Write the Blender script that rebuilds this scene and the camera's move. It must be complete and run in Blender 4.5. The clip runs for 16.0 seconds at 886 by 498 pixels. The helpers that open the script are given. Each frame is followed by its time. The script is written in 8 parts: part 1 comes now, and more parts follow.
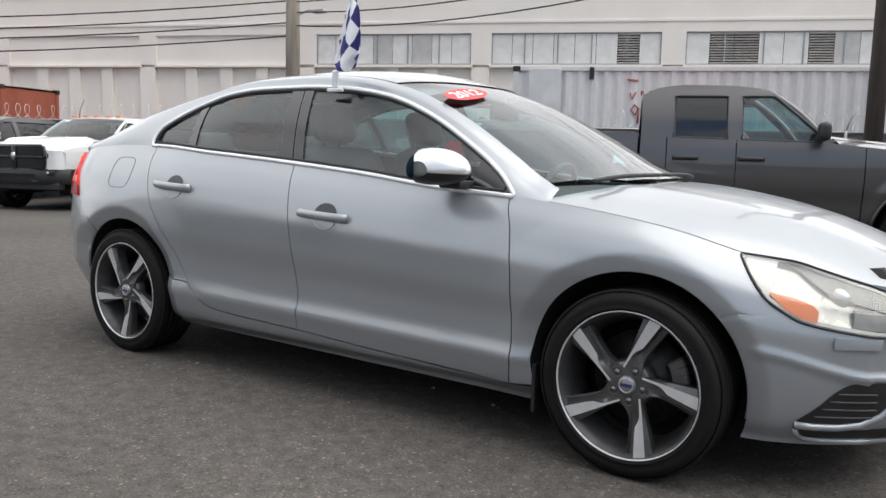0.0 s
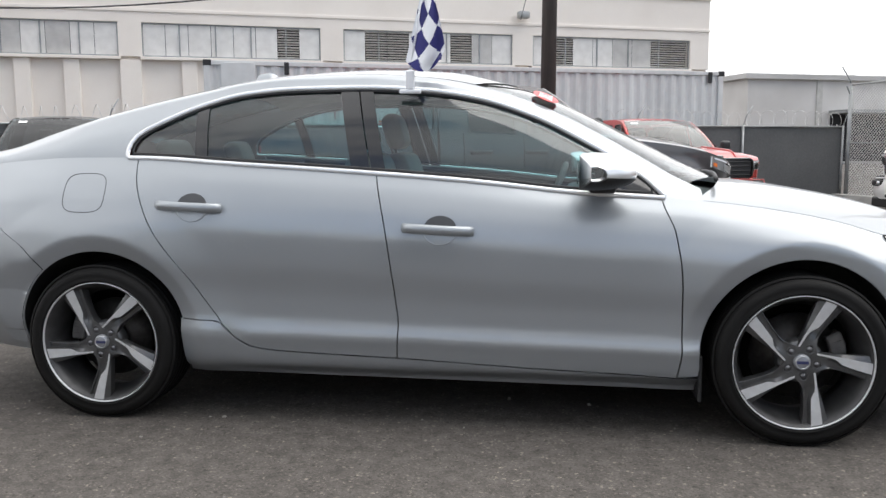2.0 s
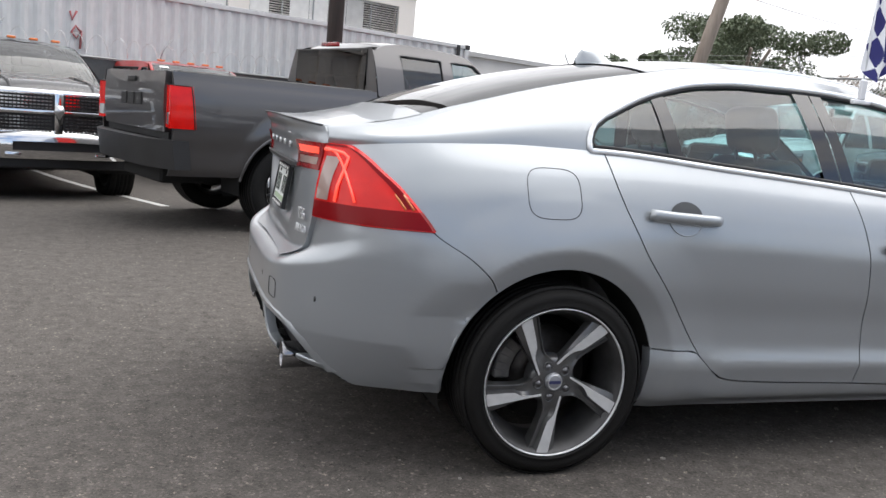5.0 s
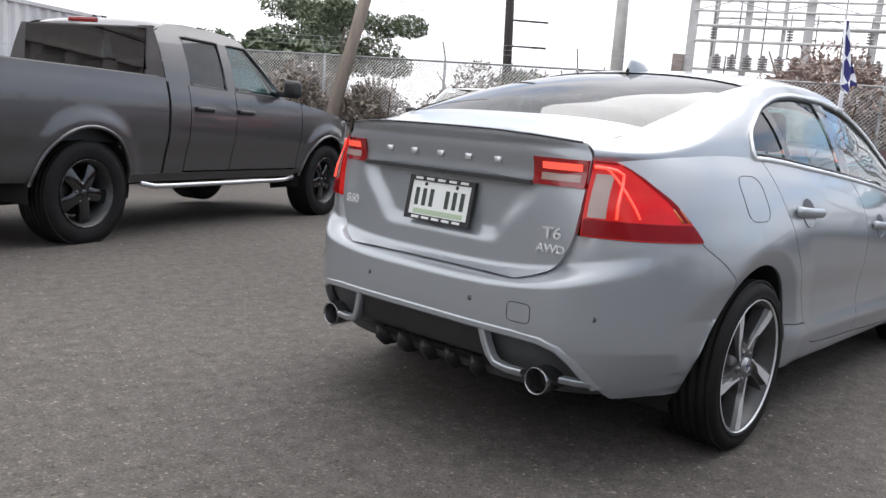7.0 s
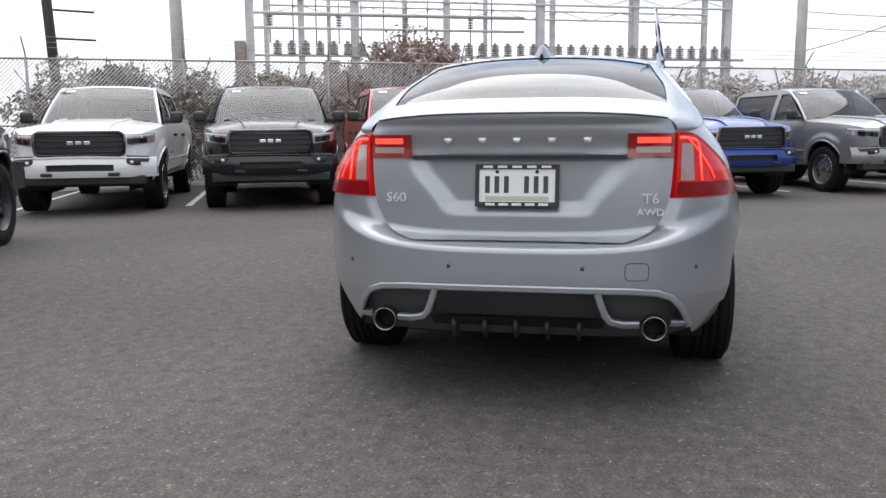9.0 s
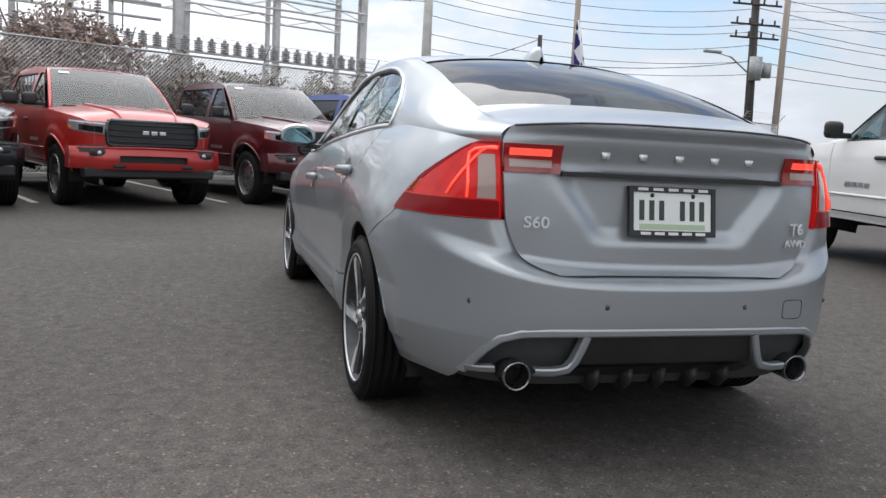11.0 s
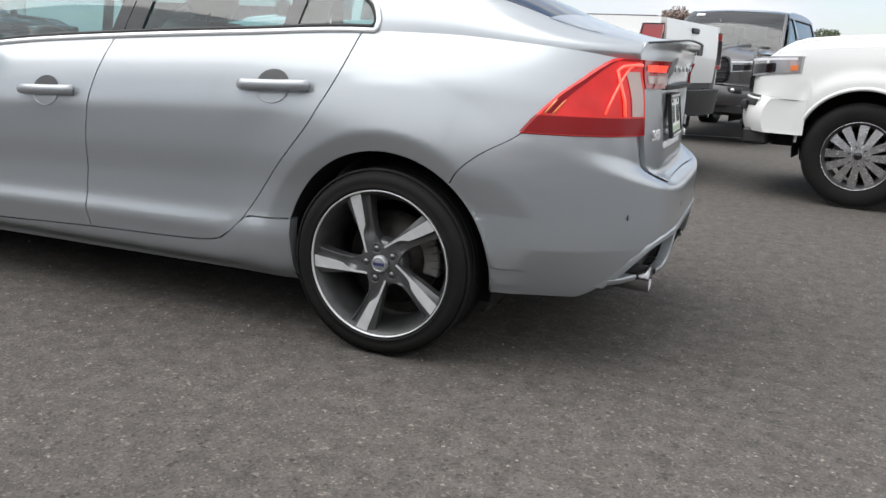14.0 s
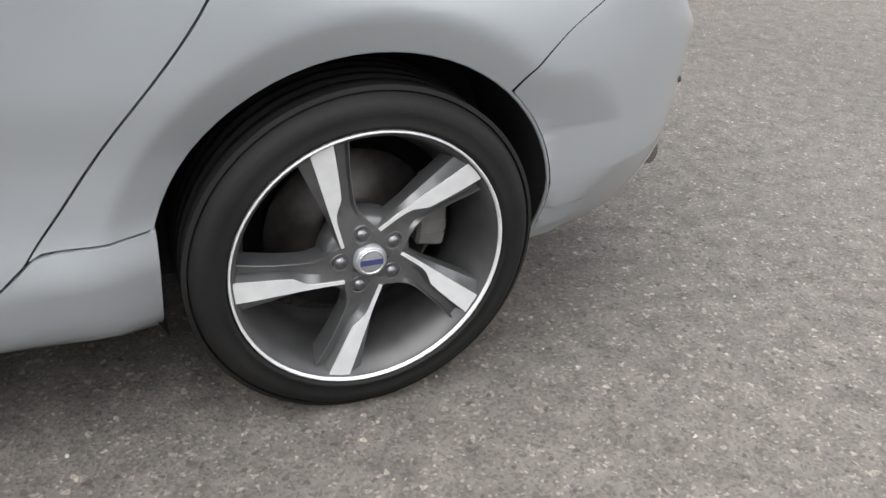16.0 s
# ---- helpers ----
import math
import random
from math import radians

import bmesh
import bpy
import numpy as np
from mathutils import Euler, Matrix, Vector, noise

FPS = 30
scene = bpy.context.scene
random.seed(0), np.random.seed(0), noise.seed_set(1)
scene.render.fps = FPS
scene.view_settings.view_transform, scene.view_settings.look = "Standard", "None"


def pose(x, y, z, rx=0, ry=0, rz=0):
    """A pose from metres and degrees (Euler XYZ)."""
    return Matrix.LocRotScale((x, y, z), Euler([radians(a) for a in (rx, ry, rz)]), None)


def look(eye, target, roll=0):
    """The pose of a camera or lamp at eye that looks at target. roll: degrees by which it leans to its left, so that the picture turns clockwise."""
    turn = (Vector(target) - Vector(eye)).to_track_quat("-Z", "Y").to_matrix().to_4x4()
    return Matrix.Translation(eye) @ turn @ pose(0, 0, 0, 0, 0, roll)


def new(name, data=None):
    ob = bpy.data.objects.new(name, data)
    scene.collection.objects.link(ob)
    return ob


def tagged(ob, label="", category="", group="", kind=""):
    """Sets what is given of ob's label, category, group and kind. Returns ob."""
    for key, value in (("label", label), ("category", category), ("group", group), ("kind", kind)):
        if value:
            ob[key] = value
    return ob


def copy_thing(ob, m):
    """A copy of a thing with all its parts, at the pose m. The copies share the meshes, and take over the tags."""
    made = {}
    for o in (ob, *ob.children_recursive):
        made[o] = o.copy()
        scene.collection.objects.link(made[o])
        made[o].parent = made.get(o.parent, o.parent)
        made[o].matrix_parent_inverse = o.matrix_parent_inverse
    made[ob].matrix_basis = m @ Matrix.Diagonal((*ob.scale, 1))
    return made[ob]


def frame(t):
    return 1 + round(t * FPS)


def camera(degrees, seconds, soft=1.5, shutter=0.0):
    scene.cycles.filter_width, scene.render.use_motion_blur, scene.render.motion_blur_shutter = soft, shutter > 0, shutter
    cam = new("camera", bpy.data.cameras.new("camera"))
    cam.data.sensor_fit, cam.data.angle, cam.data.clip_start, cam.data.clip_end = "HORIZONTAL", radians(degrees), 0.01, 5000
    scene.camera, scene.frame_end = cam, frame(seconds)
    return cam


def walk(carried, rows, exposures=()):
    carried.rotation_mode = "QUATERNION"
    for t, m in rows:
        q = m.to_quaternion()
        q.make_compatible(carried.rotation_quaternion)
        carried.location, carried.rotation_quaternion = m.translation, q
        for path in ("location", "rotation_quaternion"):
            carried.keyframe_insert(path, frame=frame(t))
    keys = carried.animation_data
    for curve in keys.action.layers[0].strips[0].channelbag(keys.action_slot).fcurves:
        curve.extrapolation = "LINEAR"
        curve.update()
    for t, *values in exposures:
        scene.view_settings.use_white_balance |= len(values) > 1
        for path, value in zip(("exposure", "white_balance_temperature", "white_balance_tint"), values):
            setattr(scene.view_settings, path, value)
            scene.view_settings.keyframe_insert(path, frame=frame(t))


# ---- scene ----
cam = camera(57.02, 16.0)
PATH = [
    (0, (2.382, -3.399, 1.078), (1.254, -1.764, 0.844), 1.33),
    (0.5, (1.944, -3.633, 1.088), (1.018, -1.877, 0.838), 0.30),
    (1, (1.461, -3.909, 1.094), (0.815, -2.031, 0.858), -1.25),
    (1.5, (1.000, -3.895, 1.095), (0.559, -1.962, 0.841), -0.28),
    (2, (0.473, -3.960, 1.105), (0.203, -1.993, 0.866), -0.24),
    (2.5, (-0.106, -3.912, 1.126), (-0.231, -1.931, 0.886), -0.43),
    (3, (-0.547, -3.930, 1.154), (-0.592, -1.944, 0.922), 0.74),
    (3.5, (-1.141, -3.779, 1.154), (-0.992, -1.799, 0.914), 2.14),
    (4, (-1.657, -3.583, 1.136), (-1.329, -1.626, 0.881), 2.97),
    (4.5, (-2.175, -3.347, 1.142), (-1.650, -1.437, 0.865), 3.35),
    (5, (-2.605, -3.185, 1.151), (-1.969, -1.316, 0.832), 5.01),
    (5.2, (-2.781, -3.079, 1.121), (-2.101, -1.228, 0.791), 6.07),
    (7.3, (-4.564, -1.796, 1.102), (-2.993, -0.598, 0.798), 3.58),
    (7.5, (-4.691, -1.671, 1.113), (-3.062, -0.554, 0.800), 2.88),
    (8, (-4.967, -1.207, 1.090), (-3.188, -0.342, 0.798), 1.38),
    (8.5, (-5.240, -0.769, 1.058), (-3.350, -0.176, 0.779), 1.00),
    (9, (-5.274, -0.315, 1.042), (-3.330, 0.065, 0.760), -0.42),
    (9.5, (-5.298, 0.190, 1.022), (-3.319, 0.310, 0.762), -0.92),
    (9.7, (-5.227, 0.356, 1.021), (-3.245, 0.364, 0.752), -0.68),
    (11.8, (-4.216, 2.223, 1.019), (-2.436, 1.343, 0.779), 3.67),
    (12, (-4.155, 2.422, 1.012), (-2.424, 1.452, 0.763), 3.27),
    (12.5, (-3.834, 2.794, 1.005), (-2.294, 1.553, 0.706), 2.95),
    (13, (-3.434, 3.086, 1.022), (-2.138, 1.600, 0.689), 2.85),
    (13.5, (-3.009, 3.231, 1.029), (-1.986, 1.557, 0.637), 2.47),
    (14, (-2.537, 3.260, 1.029), (-1.839, 1.446, 0.558), 3.24),
    (14.5, (-1.929, 3.132, 1.022), (-1.712, 1.227, 0.451), 4.70),
    (15, (-1.609, 2.751, 0.993), (-1.760, 0.881, 0.301), 4.16),
    (15.5, (-1.303, 2.374, 1.052), (-1.734, 0.619, 0.196), 4.49),
    (16, (-0.953, 2.026, 1.074), (-1.720, 0.473, 0.074), 5.35),
]
walk(cam, [(t, look(eye, target, roll)) for t, eye, target, roll in PATH], ((0, 0.90, 6450, 10), (1, 1.02, 6450, 10), (5, 1.07, 6400, 11), (8, 1.0, 6250, 12), (9.5, 0.82, 6200, 12), (12, 0.64, 6200, 8), (13, 0.88, 6250, 8), (14, 1.02, 6350, 9), (15, 1.55, 6400, 9), (16, 1.9, 6400, 9)))

import functools

# ---- light ----
W = bpy.data.worlds.new("sky")
scene.world = W
W.use_nodes = True
wn, wl = W.node_tree.nodes, W.node_tree.links
wn.clear()
sky = wn.new("ShaderNodeTexSky")
sky.sky_type, sky.sun_disc = "NISHITA", False
sky.sun_elevation, sky.sun_rotation = radians(64), radians(78)
coord = wn.new("ShaderNodeTexCoord")
cloud = wn.new("ShaderNodeTexNoise")
cloud.inputs["Scale"].default_value, cloud.inputs["Detail"].default_value, cloud.inputs["Roughness"].default_value = 2.3, 7.0, 0.62
stretch = wn.new("ShaderNodeMapping")
stretch.inputs["Scale"].default_value = (1.0, 1.0, 2.6)
wl.new(coord.outputs["Generated"], stretch.inputs["Vector"])
wl.new(stretch.outputs["Vector"], cloud.inputs["Vector"])
# the cloud deck thins out towards the south-east
lie = wn.new("ShaderNodeVectorMath")
lie.operation = "DOT_PRODUCT"
lie.inputs[1].default_value = (0.35, -0.93, 0.0)
wl.new(coord.outputs["Generated"], lie.inputs[0])
thin = wn.new("ShaderNodeMath")
thin.operation, thin.inputs[1].default_value = "MULTIPLY", -0.145
wl.new(lie.outputs["Value"], thin.inputs[0])
both = wn.new("ShaderNodeMath")
both.operation = "ADD"
wl.new(cloud.outputs["Fac"], both.inputs[0])
wl.new(thin.outputs[0], both.inputs[1])
part_z = wn.new("ShaderNodeSeparateXYZ")
wl.new(coord.outputs["Generated"], part_z.inputs["Vector"])
haze = wn.new("ShaderNodeMapRange")
haze.inputs["From Min"].default_value, haze.inputs["From Max"].default_value = 0.22, 0.0
haze.inputs["To Min"].default_value, haze.inputs["To Max"].default_value = 0.0, 0.09
wl.new(part_z.outputs["Z"], haze.inputs["Value"])
more = wn.new("ShaderNodeMath")
more.operation = "ADD"
wl.new(both.outputs[0], more.inputs[0])
wl.new(haze.outputs["Result"], more.inputs[1])
both = more
cover = wn.new("ShaderNodeMapRange")
cover.inputs["From Min"].default_value, cover.inputs["From Max"].default_value = 0.28, 0.55
cover.inputs["To Min"].default_value, cover.inputs["To Max"].default_value = 0.0, 0.10
wl.new(part_z.outputs["Z"], cover.inputs["Value"])
high = wn.new("ShaderNodeMath")
high.operation = "ADD"
wl.new(both.outputs[0], high.inputs[0])
wl.new(cover.outputs["Result"], high.inputs[1])
both = high
edge = wn.new("ShaderNodeMapRange")
edge.inputs["From Min"].default_value, edge.inputs["From Max"].default_value = 0.33, 0.49
wl.new(both.outputs[0], edge.inputs["Value"])
blend = wn.new("ShaderNodeMixRGB")
# bright cloud all round, greyer to the south
tone = wn.new("ShaderNodeMapRange")
tone.inputs["From Min"].default_value, tone.inputs["From Max"].default_value = 0.0, 0.9
away = wn.new("ShaderNodeVectorMath")
away.operation = "DOT_PRODUCT"
away.inputs[1].default_value = (0.30, -0.95, 0.0)
wl.new(coord.outputs["Generated"], away.inputs[0])
wl.new(away.outputs["Value"], tone.inputs["Value"])
deck = wn.new("ShaderNodeMixRGB")
deck.inputs["Color1"].default_value, deck.inputs["Color2"].default_value = (8.0, 8.0, 8.1, 1), (4.2, 4.3, 4.55, 1)
wl.new(tone.outputs["Result"], deck.inputs["Fac"])
puff = wn.new("ShaderNodeMapRange")
puff.inputs["From Min"].default_value, puff.inputs["From Max"].default_value = 0.38, 0.64
puff.inputs["To Min"].default_value, puff.inputs["To Max"].default_value = 0.78, 1.22
wl.new(cloud.outputs["Fac"], puff.inputs["Value"])
lumpy = wn.new("ShaderNodeVectorMath")
lumpy.operation = "SCALE"
wl.new(deck.outputs["Color"], lumpy.inputs[0])
wl.new(puff.outputs["Result"], lumpy.inputs["Scale"])
wl.new(lumpy.outputs["Vector"], blend.inputs["Color2"])
wl.new(edge.outputs["Result"], blend.inputs["Fac"])
wl.new(sky.outputs["Color"], blend.inputs["Color1"])
back = wn.new("ShaderNodeBackground")
back.inputs["Strength"].default_value = 0.10
wl.new(blend.outputs["Color"], back.inputs["Color"])
out = wn.new("ShaderNodeOutputWorld")
wl.new(back.outputs["Background"], out.inputs["Surface"])

sun = new("sun", bpy.data.lights.new("sun", "SUN"))
sun.data.energy, sun.data.angle, sun.data.color = 1.42, radians(70), (1.0, 0.965, 0.92)
sun.matrix_world = look((12, 2.5, 25), (0, 0, 0))


# ---- materials ----
def mat(name, color, rough=0.5, metal=0.0, coat=0.0, spec=0.5, trans=0.0, emit=None, glow=0.0, ior=1.5):
    m = bpy.data.materials.new(name)
    m.use_nodes = True
    p = m.node_tree.nodes["Principled BSDF"]
    p.inputs["Base Color"].default_value = (*color, 1)
    p.inputs["Roughness"].default_value = rough
    p.inputs["Metallic"].default_value = metal
    p.inputs["Coat Weight"].default_value = coat
    p.inputs["Coat Roughness"].default_value = 0.03
    p.inputs["Specular IOR Level"].default_value = spec
    p.inputs["Transmission Weight"].default_value = trans
    p.inputs["IOR"].default_value = ior
    if emit:
        p.inputs["Emission Color"].default_value = (*emit, 1)
        p.inputs["Emission Strength"].default_value = glow
    return m


def textured(name, low, high, scale, rough=(0.5, 0.7), detail=6.0, bump=0.0, fine=0.0, fine_scale=200.0, metal=0.0, coat=0.0, stretch=(1, 1, 1)):
    """Two scales of noise between two colours, with fine relief."""
    m = mat(name, low, rough[0], metal, coat)
    n, l = m.node_tree.nodes, m.node_tree.links
    p = n["Principled BSDF"]
    co = n.new("ShaderNodeTexCoord")
    mp = n.new("ShaderNodeMapping")
    mp.inputs["Scale"].default_value = stretch
    l.new(co.outputs["Object"], mp.inputs["Vector"])
    a = n.new("ShaderNodeTexNoise")
    a.inputs["Scale"].default_value, a.inputs["Detail"].default_value = scale, detail
    l.new(mp.outputs["Vector"], a.inputs["Vector"])
    b = n.new("ShaderNodeTexNoise")
    b.inputs["Scale"].default_value, b.inputs["Detail"].default_value = fine_scale, 3.0
    l.new(mp.outputs["Vector"], b.inputs["Vector"])
    mixv = n.new("ShaderNodeMath")
    mixv.operation = "MULTIPLY_ADD"
    mixv.inputs[1].default_value = fine
    l.new(b.outputs["Fac"], mixv.inputs[0])
    l.new(a.outputs["Fac"], mixv.inputs[2])
    rg = n.new("ShaderNodeMapRange")
    rg.inputs["From Min"].default_value, rg.inputs["From Max"].default_value = 0.32 + fine * 0.3, 0.68 + fine * 0.7
    l.new(mixv.outputs[0], rg.inputs["Value"])
    c = n.new("ShaderNodeMixRGB")
    c.inputs["Color1"].default_value, c.inputs["Color2"].default_value = (*low, 1), (*high, 1)
    l.new(rg.outputs["Result"], c.inputs["Fac"])
    l.new(c.outputs["Color"], p.inputs["Base Color"])
    r = n.new("ShaderNodeMapRange")
    r.inputs["To Min"].default_value, r.inputs["To Max"].default_value = rough
    l.new(a.outputs["Fac"], r.inputs["Value"])
    l.new(r.outputs["Result"], p.inputs["Roughness"])
    if bump:
        bp = n.new("ShaderNodeBump")
        bp.inputs["Strength"].default_value, bp.inputs["Distance"].default_value = bump, 0.004
        l.new(b.outputs["Fac"], bp.inputs["Height"])
        l.new(bp.outputs["Normal"], p.inputs["Normal"])
    return m


def glass(name, tint, gloss=1.0, least=0.075, power=5.0):
    """A thin pane: tinted see-through with a mirror gloss by Fresnel."""
    m = bpy.data.materials.new(name)
    m.use_nodes = True
    n, l = m.node_tree.nodes, m.node_tree.links
    n.clear()
    t = n.new("ShaderNodeBsdfTransparent")
    t.inputs["Color"].default_value = (*tint, 1)
    g = n.new("ShaderNodeBsdfGlossy")
    g.inputs["Roughness"].default_value = 0.0
    g.inputs["Color"].default_value = (gloss, gloss, gloss, 1)
    f = n.new("ShaderNodeLayerWeight")
    f.inputs["Blend"].default_value = 0.5
    pw = n.new("ShaderNodeMath")
    pw.operation, pw.inputs[1].default_value = "POWER", power
    l.new(f.outputs["Facing"], pw.inputs[0])
    am = n.new("ShaderNodeMath")
    am.operation, am.inputs[1].default_value, am.inputs[2].default_value = "MULTIPLY_ADD", 0.9, least
    l.new(pw.outputs[0], am.inputs[0])
    x = n.new("ShaderNodeMixShader")
    l.new(am.outputs[0], x.inputs["Fac"])
    l.new(t.outputs["BSDF"], x.inputs[1])
    l.new(g.outputs["BSDF"], x.inputs[2])
    o = n.new("ShaderNodeOutputMaterial")
    l.new(x.outputs["Shader"], o.inputs["Surface"])
    return m


def paint(name, color, metal=0.6, rough=0.34, coat=0.8):
    """Metallic car paint under clear coat, with a little uneven dust."""
    m = mat(name, color, rough, metal, coat=coat)
    n, l = m.node_tree.nodes, m.node_tree.links
    p = n["Principled BSDF"]
    co = n.new("ShaderNodeTexCoord")
    du = n.new("ShaderNodeTexNoise")
    du.inputs["Scale"].default_value, du.inputs["Detail"].default_value = 3.0, 8.0
    l.new(co.outputs["Object"], du.inputs["Vector"])
    r = n.new("ShaderNodeMapRange")
    r.inputs["To Min"].default_value, r.inputs["To Max"].default_value = rough - 0.05, rough + 0.07
    l.new(du.outputs["Fac"], r.inputs["Value"])
    l.new(r.outputs["Result"], p.inputs["Roughness"])
    return m


def asphalt():
    """Worn asphalt: pale and dark stones in a grey-brown binder, broad stains and tyre-worn lanes."""
    m = mat("asphalt", (0.06, 0.058, 0.055), 0.9, spec=0.25)
    n, l = m.node_tree.nodes, m.node_tree.links
    p = n["Principled BSDF"]
    co = n.new("ShaderNodeTexCoord")
    big = n.new("ShaderNodeTexNoise")
    big.inputs["Scale"].default_value, big.inputs["Detail"].default_value = 0.35, 5.0
    mid = n.new("ShaderNodeTexNoise")
    mid.inputs["Scale"].default_value, mid.inputs["Detail"].default_value = 14.0, 6.0
    st = n.new("ShaderNodeTexVoronoi")
    st.inputs["Scale"].default_value = 160.0
    st2 = n.new("ShaderNodeTexVoronoi")
    st2.inputs["Scale"].default_value = 92.0
    for k in (big, mid, st, st2):
        l.new(co.outputs["Object"], k.inputs["Vector"])
    c0 = n.new("ShaderNodeMixRGB")
    c0.inputs["Color1"].default_value, c0.inputs["Color2"].default_value = (0.075, 0.068, 0.062, 1), (0.104, 0.095, 0.087, 1)
    r0 = n.new("ShaderNodeMapRange")
    r0.inputs["From Min"].default_value, r0.inputs["From Max"].default_value = 0.3, 0.7
    l.new(big.outputs["Fac"], r0.inputs["Value"])
    l.new(r0.outputs["Result"], c0.inputs["Fac"])
    # stones: brightness at random per cell
    sep = n.new("ShaderNodeSeparateColor")
    l.new(st.outputs["Color"], sep.inputs["Color"])
    sr = n.new("ShaderNodeValToRGB")
    e = sr.color_ramp.elements
    e[0].position, e[0].color = 0.0, (0.58, 0.58, 0.58, 1)
    e[1].position, e[1].color = 1.0, (1.95, 1.88, 1.78, 1)
    k = e.new(0.55)
    k.color = (0.95, 0.95, 0.95, 1)
    k = e.new(0.93)
    k.color = (1.08, 1.07, 1.06, 1)
    l.new(sep.outputs["Red"], sr.inputs["Fac"])
    c1 = n.new("ShaderNodeMixRGB")
    c1.blend_type = "MULTIPLY"
    c1.inputs["Fac"].default_value = 0.8
    l.new(c0.outputs["Color"], c1.inputs["Color1"])
    l.new(sr.outputs["Color"], c1.inputs["Color2"])
    sep2 = n.new("ShaderNodeSeparateColor")
    l.new(st2.outputs["Color"], sep2.inputs["Color"])
    sr2 = n.new("ShaderNodeValToRGB")
    e = sr2.color_ramp.elements
    e[0].position, e[0].color = 0.0, (0.38, 0.38, 0.38, 1)
    e[1].position, e[1].color = 1.0, (2.6, 2.5, 2.35, 1)
    k = e.new(0.055)
    k.color = (0.95, 0.95, 0.95, 1)
    k = e.new(0.965)
    k.color = (1.05, 1.05, 1.05, 1)
    l.new(sep2.outputs["Green"], sr2.inputs["Fac"])
    c2 = n.new("ShaderNodeMixRGB")
    c2.blend_type = "MULTIPLY"
    c2.inputs["Fac"].default_value = 0.7
    l.new(c1.outputs["Color"], c2.inputs["Color1"])
    l.new(sr2.outputs["Color"], c2.inputs["Color2"])
    mr = n.new("ShaderNodeMapRange")
    mr.inputs["From Min"].default_value, mr.inputs["From Max"].default_value = 0.3, 0.7
    mr.inputs["To Min"].default_value, mr.inputs["To Max"].default_value = 0.78, 1.22
    l.new(mid.outputs["Fac"], mr.inputs["Value"])
    c3 = n.new("ShaderNodeMixRGB")
    c3.blend_type = "MULTIPLY"
    c3.inputs["Fac"].default_value = 1.0
    l.new(c2.outputs["Color"], c3.inputs["Color1"])
    l.new(mr.outputs["Result"], c3.inputs["Color2"])
    l.new(c3.outputs["Color"], p.inputs["Base Color"])
    bp = n.new("ShaderNodeBump")
    bp.inputs["Strength"].default_value, bp.inputs["Distance"].default_value = 0.45, 0.003
    l.new(st.outputs["Distance"], bp.inputs["Height"])
    l.new(bp.outputs["Normal"], p.inputs["Normal"])
    return m


def lens_red():
    """Red lens plastic with a softly uneven depth of colour, kept saturated by faint added emission."""
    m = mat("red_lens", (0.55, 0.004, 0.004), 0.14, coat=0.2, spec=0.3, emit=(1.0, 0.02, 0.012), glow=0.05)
    n, l = m.node_tree.nodes, m.node_tree.links
    p = n["Principled BSDF"]
    co = n.new("ShaderNodeTexCoord")
    dn = n.new("ShaderNodeTexNoise")
    dn.inputs["Scale"].default_value, dn.inputs["Detail"].default_value = 9.0, 3.0
    l.new(co.outputs["Object"], dn.inputs["Vector"])
    c = n.new("ShaderNodeMixRGB")
    c.inputs["Color1"].default_value, c.inputs["Color2"].default_value = (0.44, 0.003, 0.003, 1), (0.62, 0.008, 0.005, 1)
    rg = n.new("ShaderNodeMapRange")
    rg.inputs["From Min"].default_value, rg.inputs["From Max"].default_value = 0.3, 0.7
    l.new(dn.outputs["Fac"], rg.inputs["Value"])
    l.new(rg.outputs["Result"], c.inputs["Fac"])
    l.new(c.outputs["Color"], p.inputs["Base Color"])
    bp = n.new("ShaderNodeBump")
    bp.inputs["Strength"].default_value, bp.inputs["Distance"].default_value = 0.12, 0.001
    l.new(dn.outputs["Fac"], bp.inputs["Height"])
    l.new(bp.outputs["Normal"], p.inputs["Normal"])
    return m


M_ASPHALT = asphalt()
M_SILVER = paint("silver_paint", (0.345, 0.368, 0.388), 0.48, 0.32, 0.7)
M_GLASS = glass("tinted_glass", (0.46, 0.66, 0.67), 1.0, 0.085)
M_GLASS_TRUCK = glass("truck_glass", (0.32, 0.44, 0.46), 1.0, 0.07, 4.6)
M_GLASS_REAR = glass("rear_screen_glass", (0.075, 0.09, 0.094), 1.0, 0.06, 5.6)
M_GLASS_CLEAR = glass("windscreen_glass", (0.56, 0.72, 0.72), 1.0, 0.09, 4.6)
M_GLASS_DARK = glass("privacy_glass", (0.05, 0.055, 0.06))
M_CHROME = mat("chrome", (0.80, 0.81, 0.82), 0.08, 1.0)
M_BRIGHT = mat("bright_trim", (0.82, 0.83, 0.84), 0.22, 0.55)
M_SATIN = mat("satin_metal", (0.62, 0.63, 0.64), 0.28, 0.9)
M_BLACK = textured("black_plastic", (0.012, 0.012, 0.013), (0.022, 0.022, 0.023), 9.0, (0.42, 0.6), bump=0.15, fine=0.4, fine_scale=600)
M_GLOSSBLACK = mat("gloss_black", (0.008, 0.008, 0.009), 0.08, coat=0.6)
M_DARK = mat("underbody_dark", (0.010, 0.010, 0.010), 0.85)
M_RUBBER = textured("tyre_rubber", (0.006, 0.006, 0.006), (0.013, 0.0125, 0.012), 7.0, (0.55, 0.75), bump=0.2, fine=0.5, fine_scale=300)
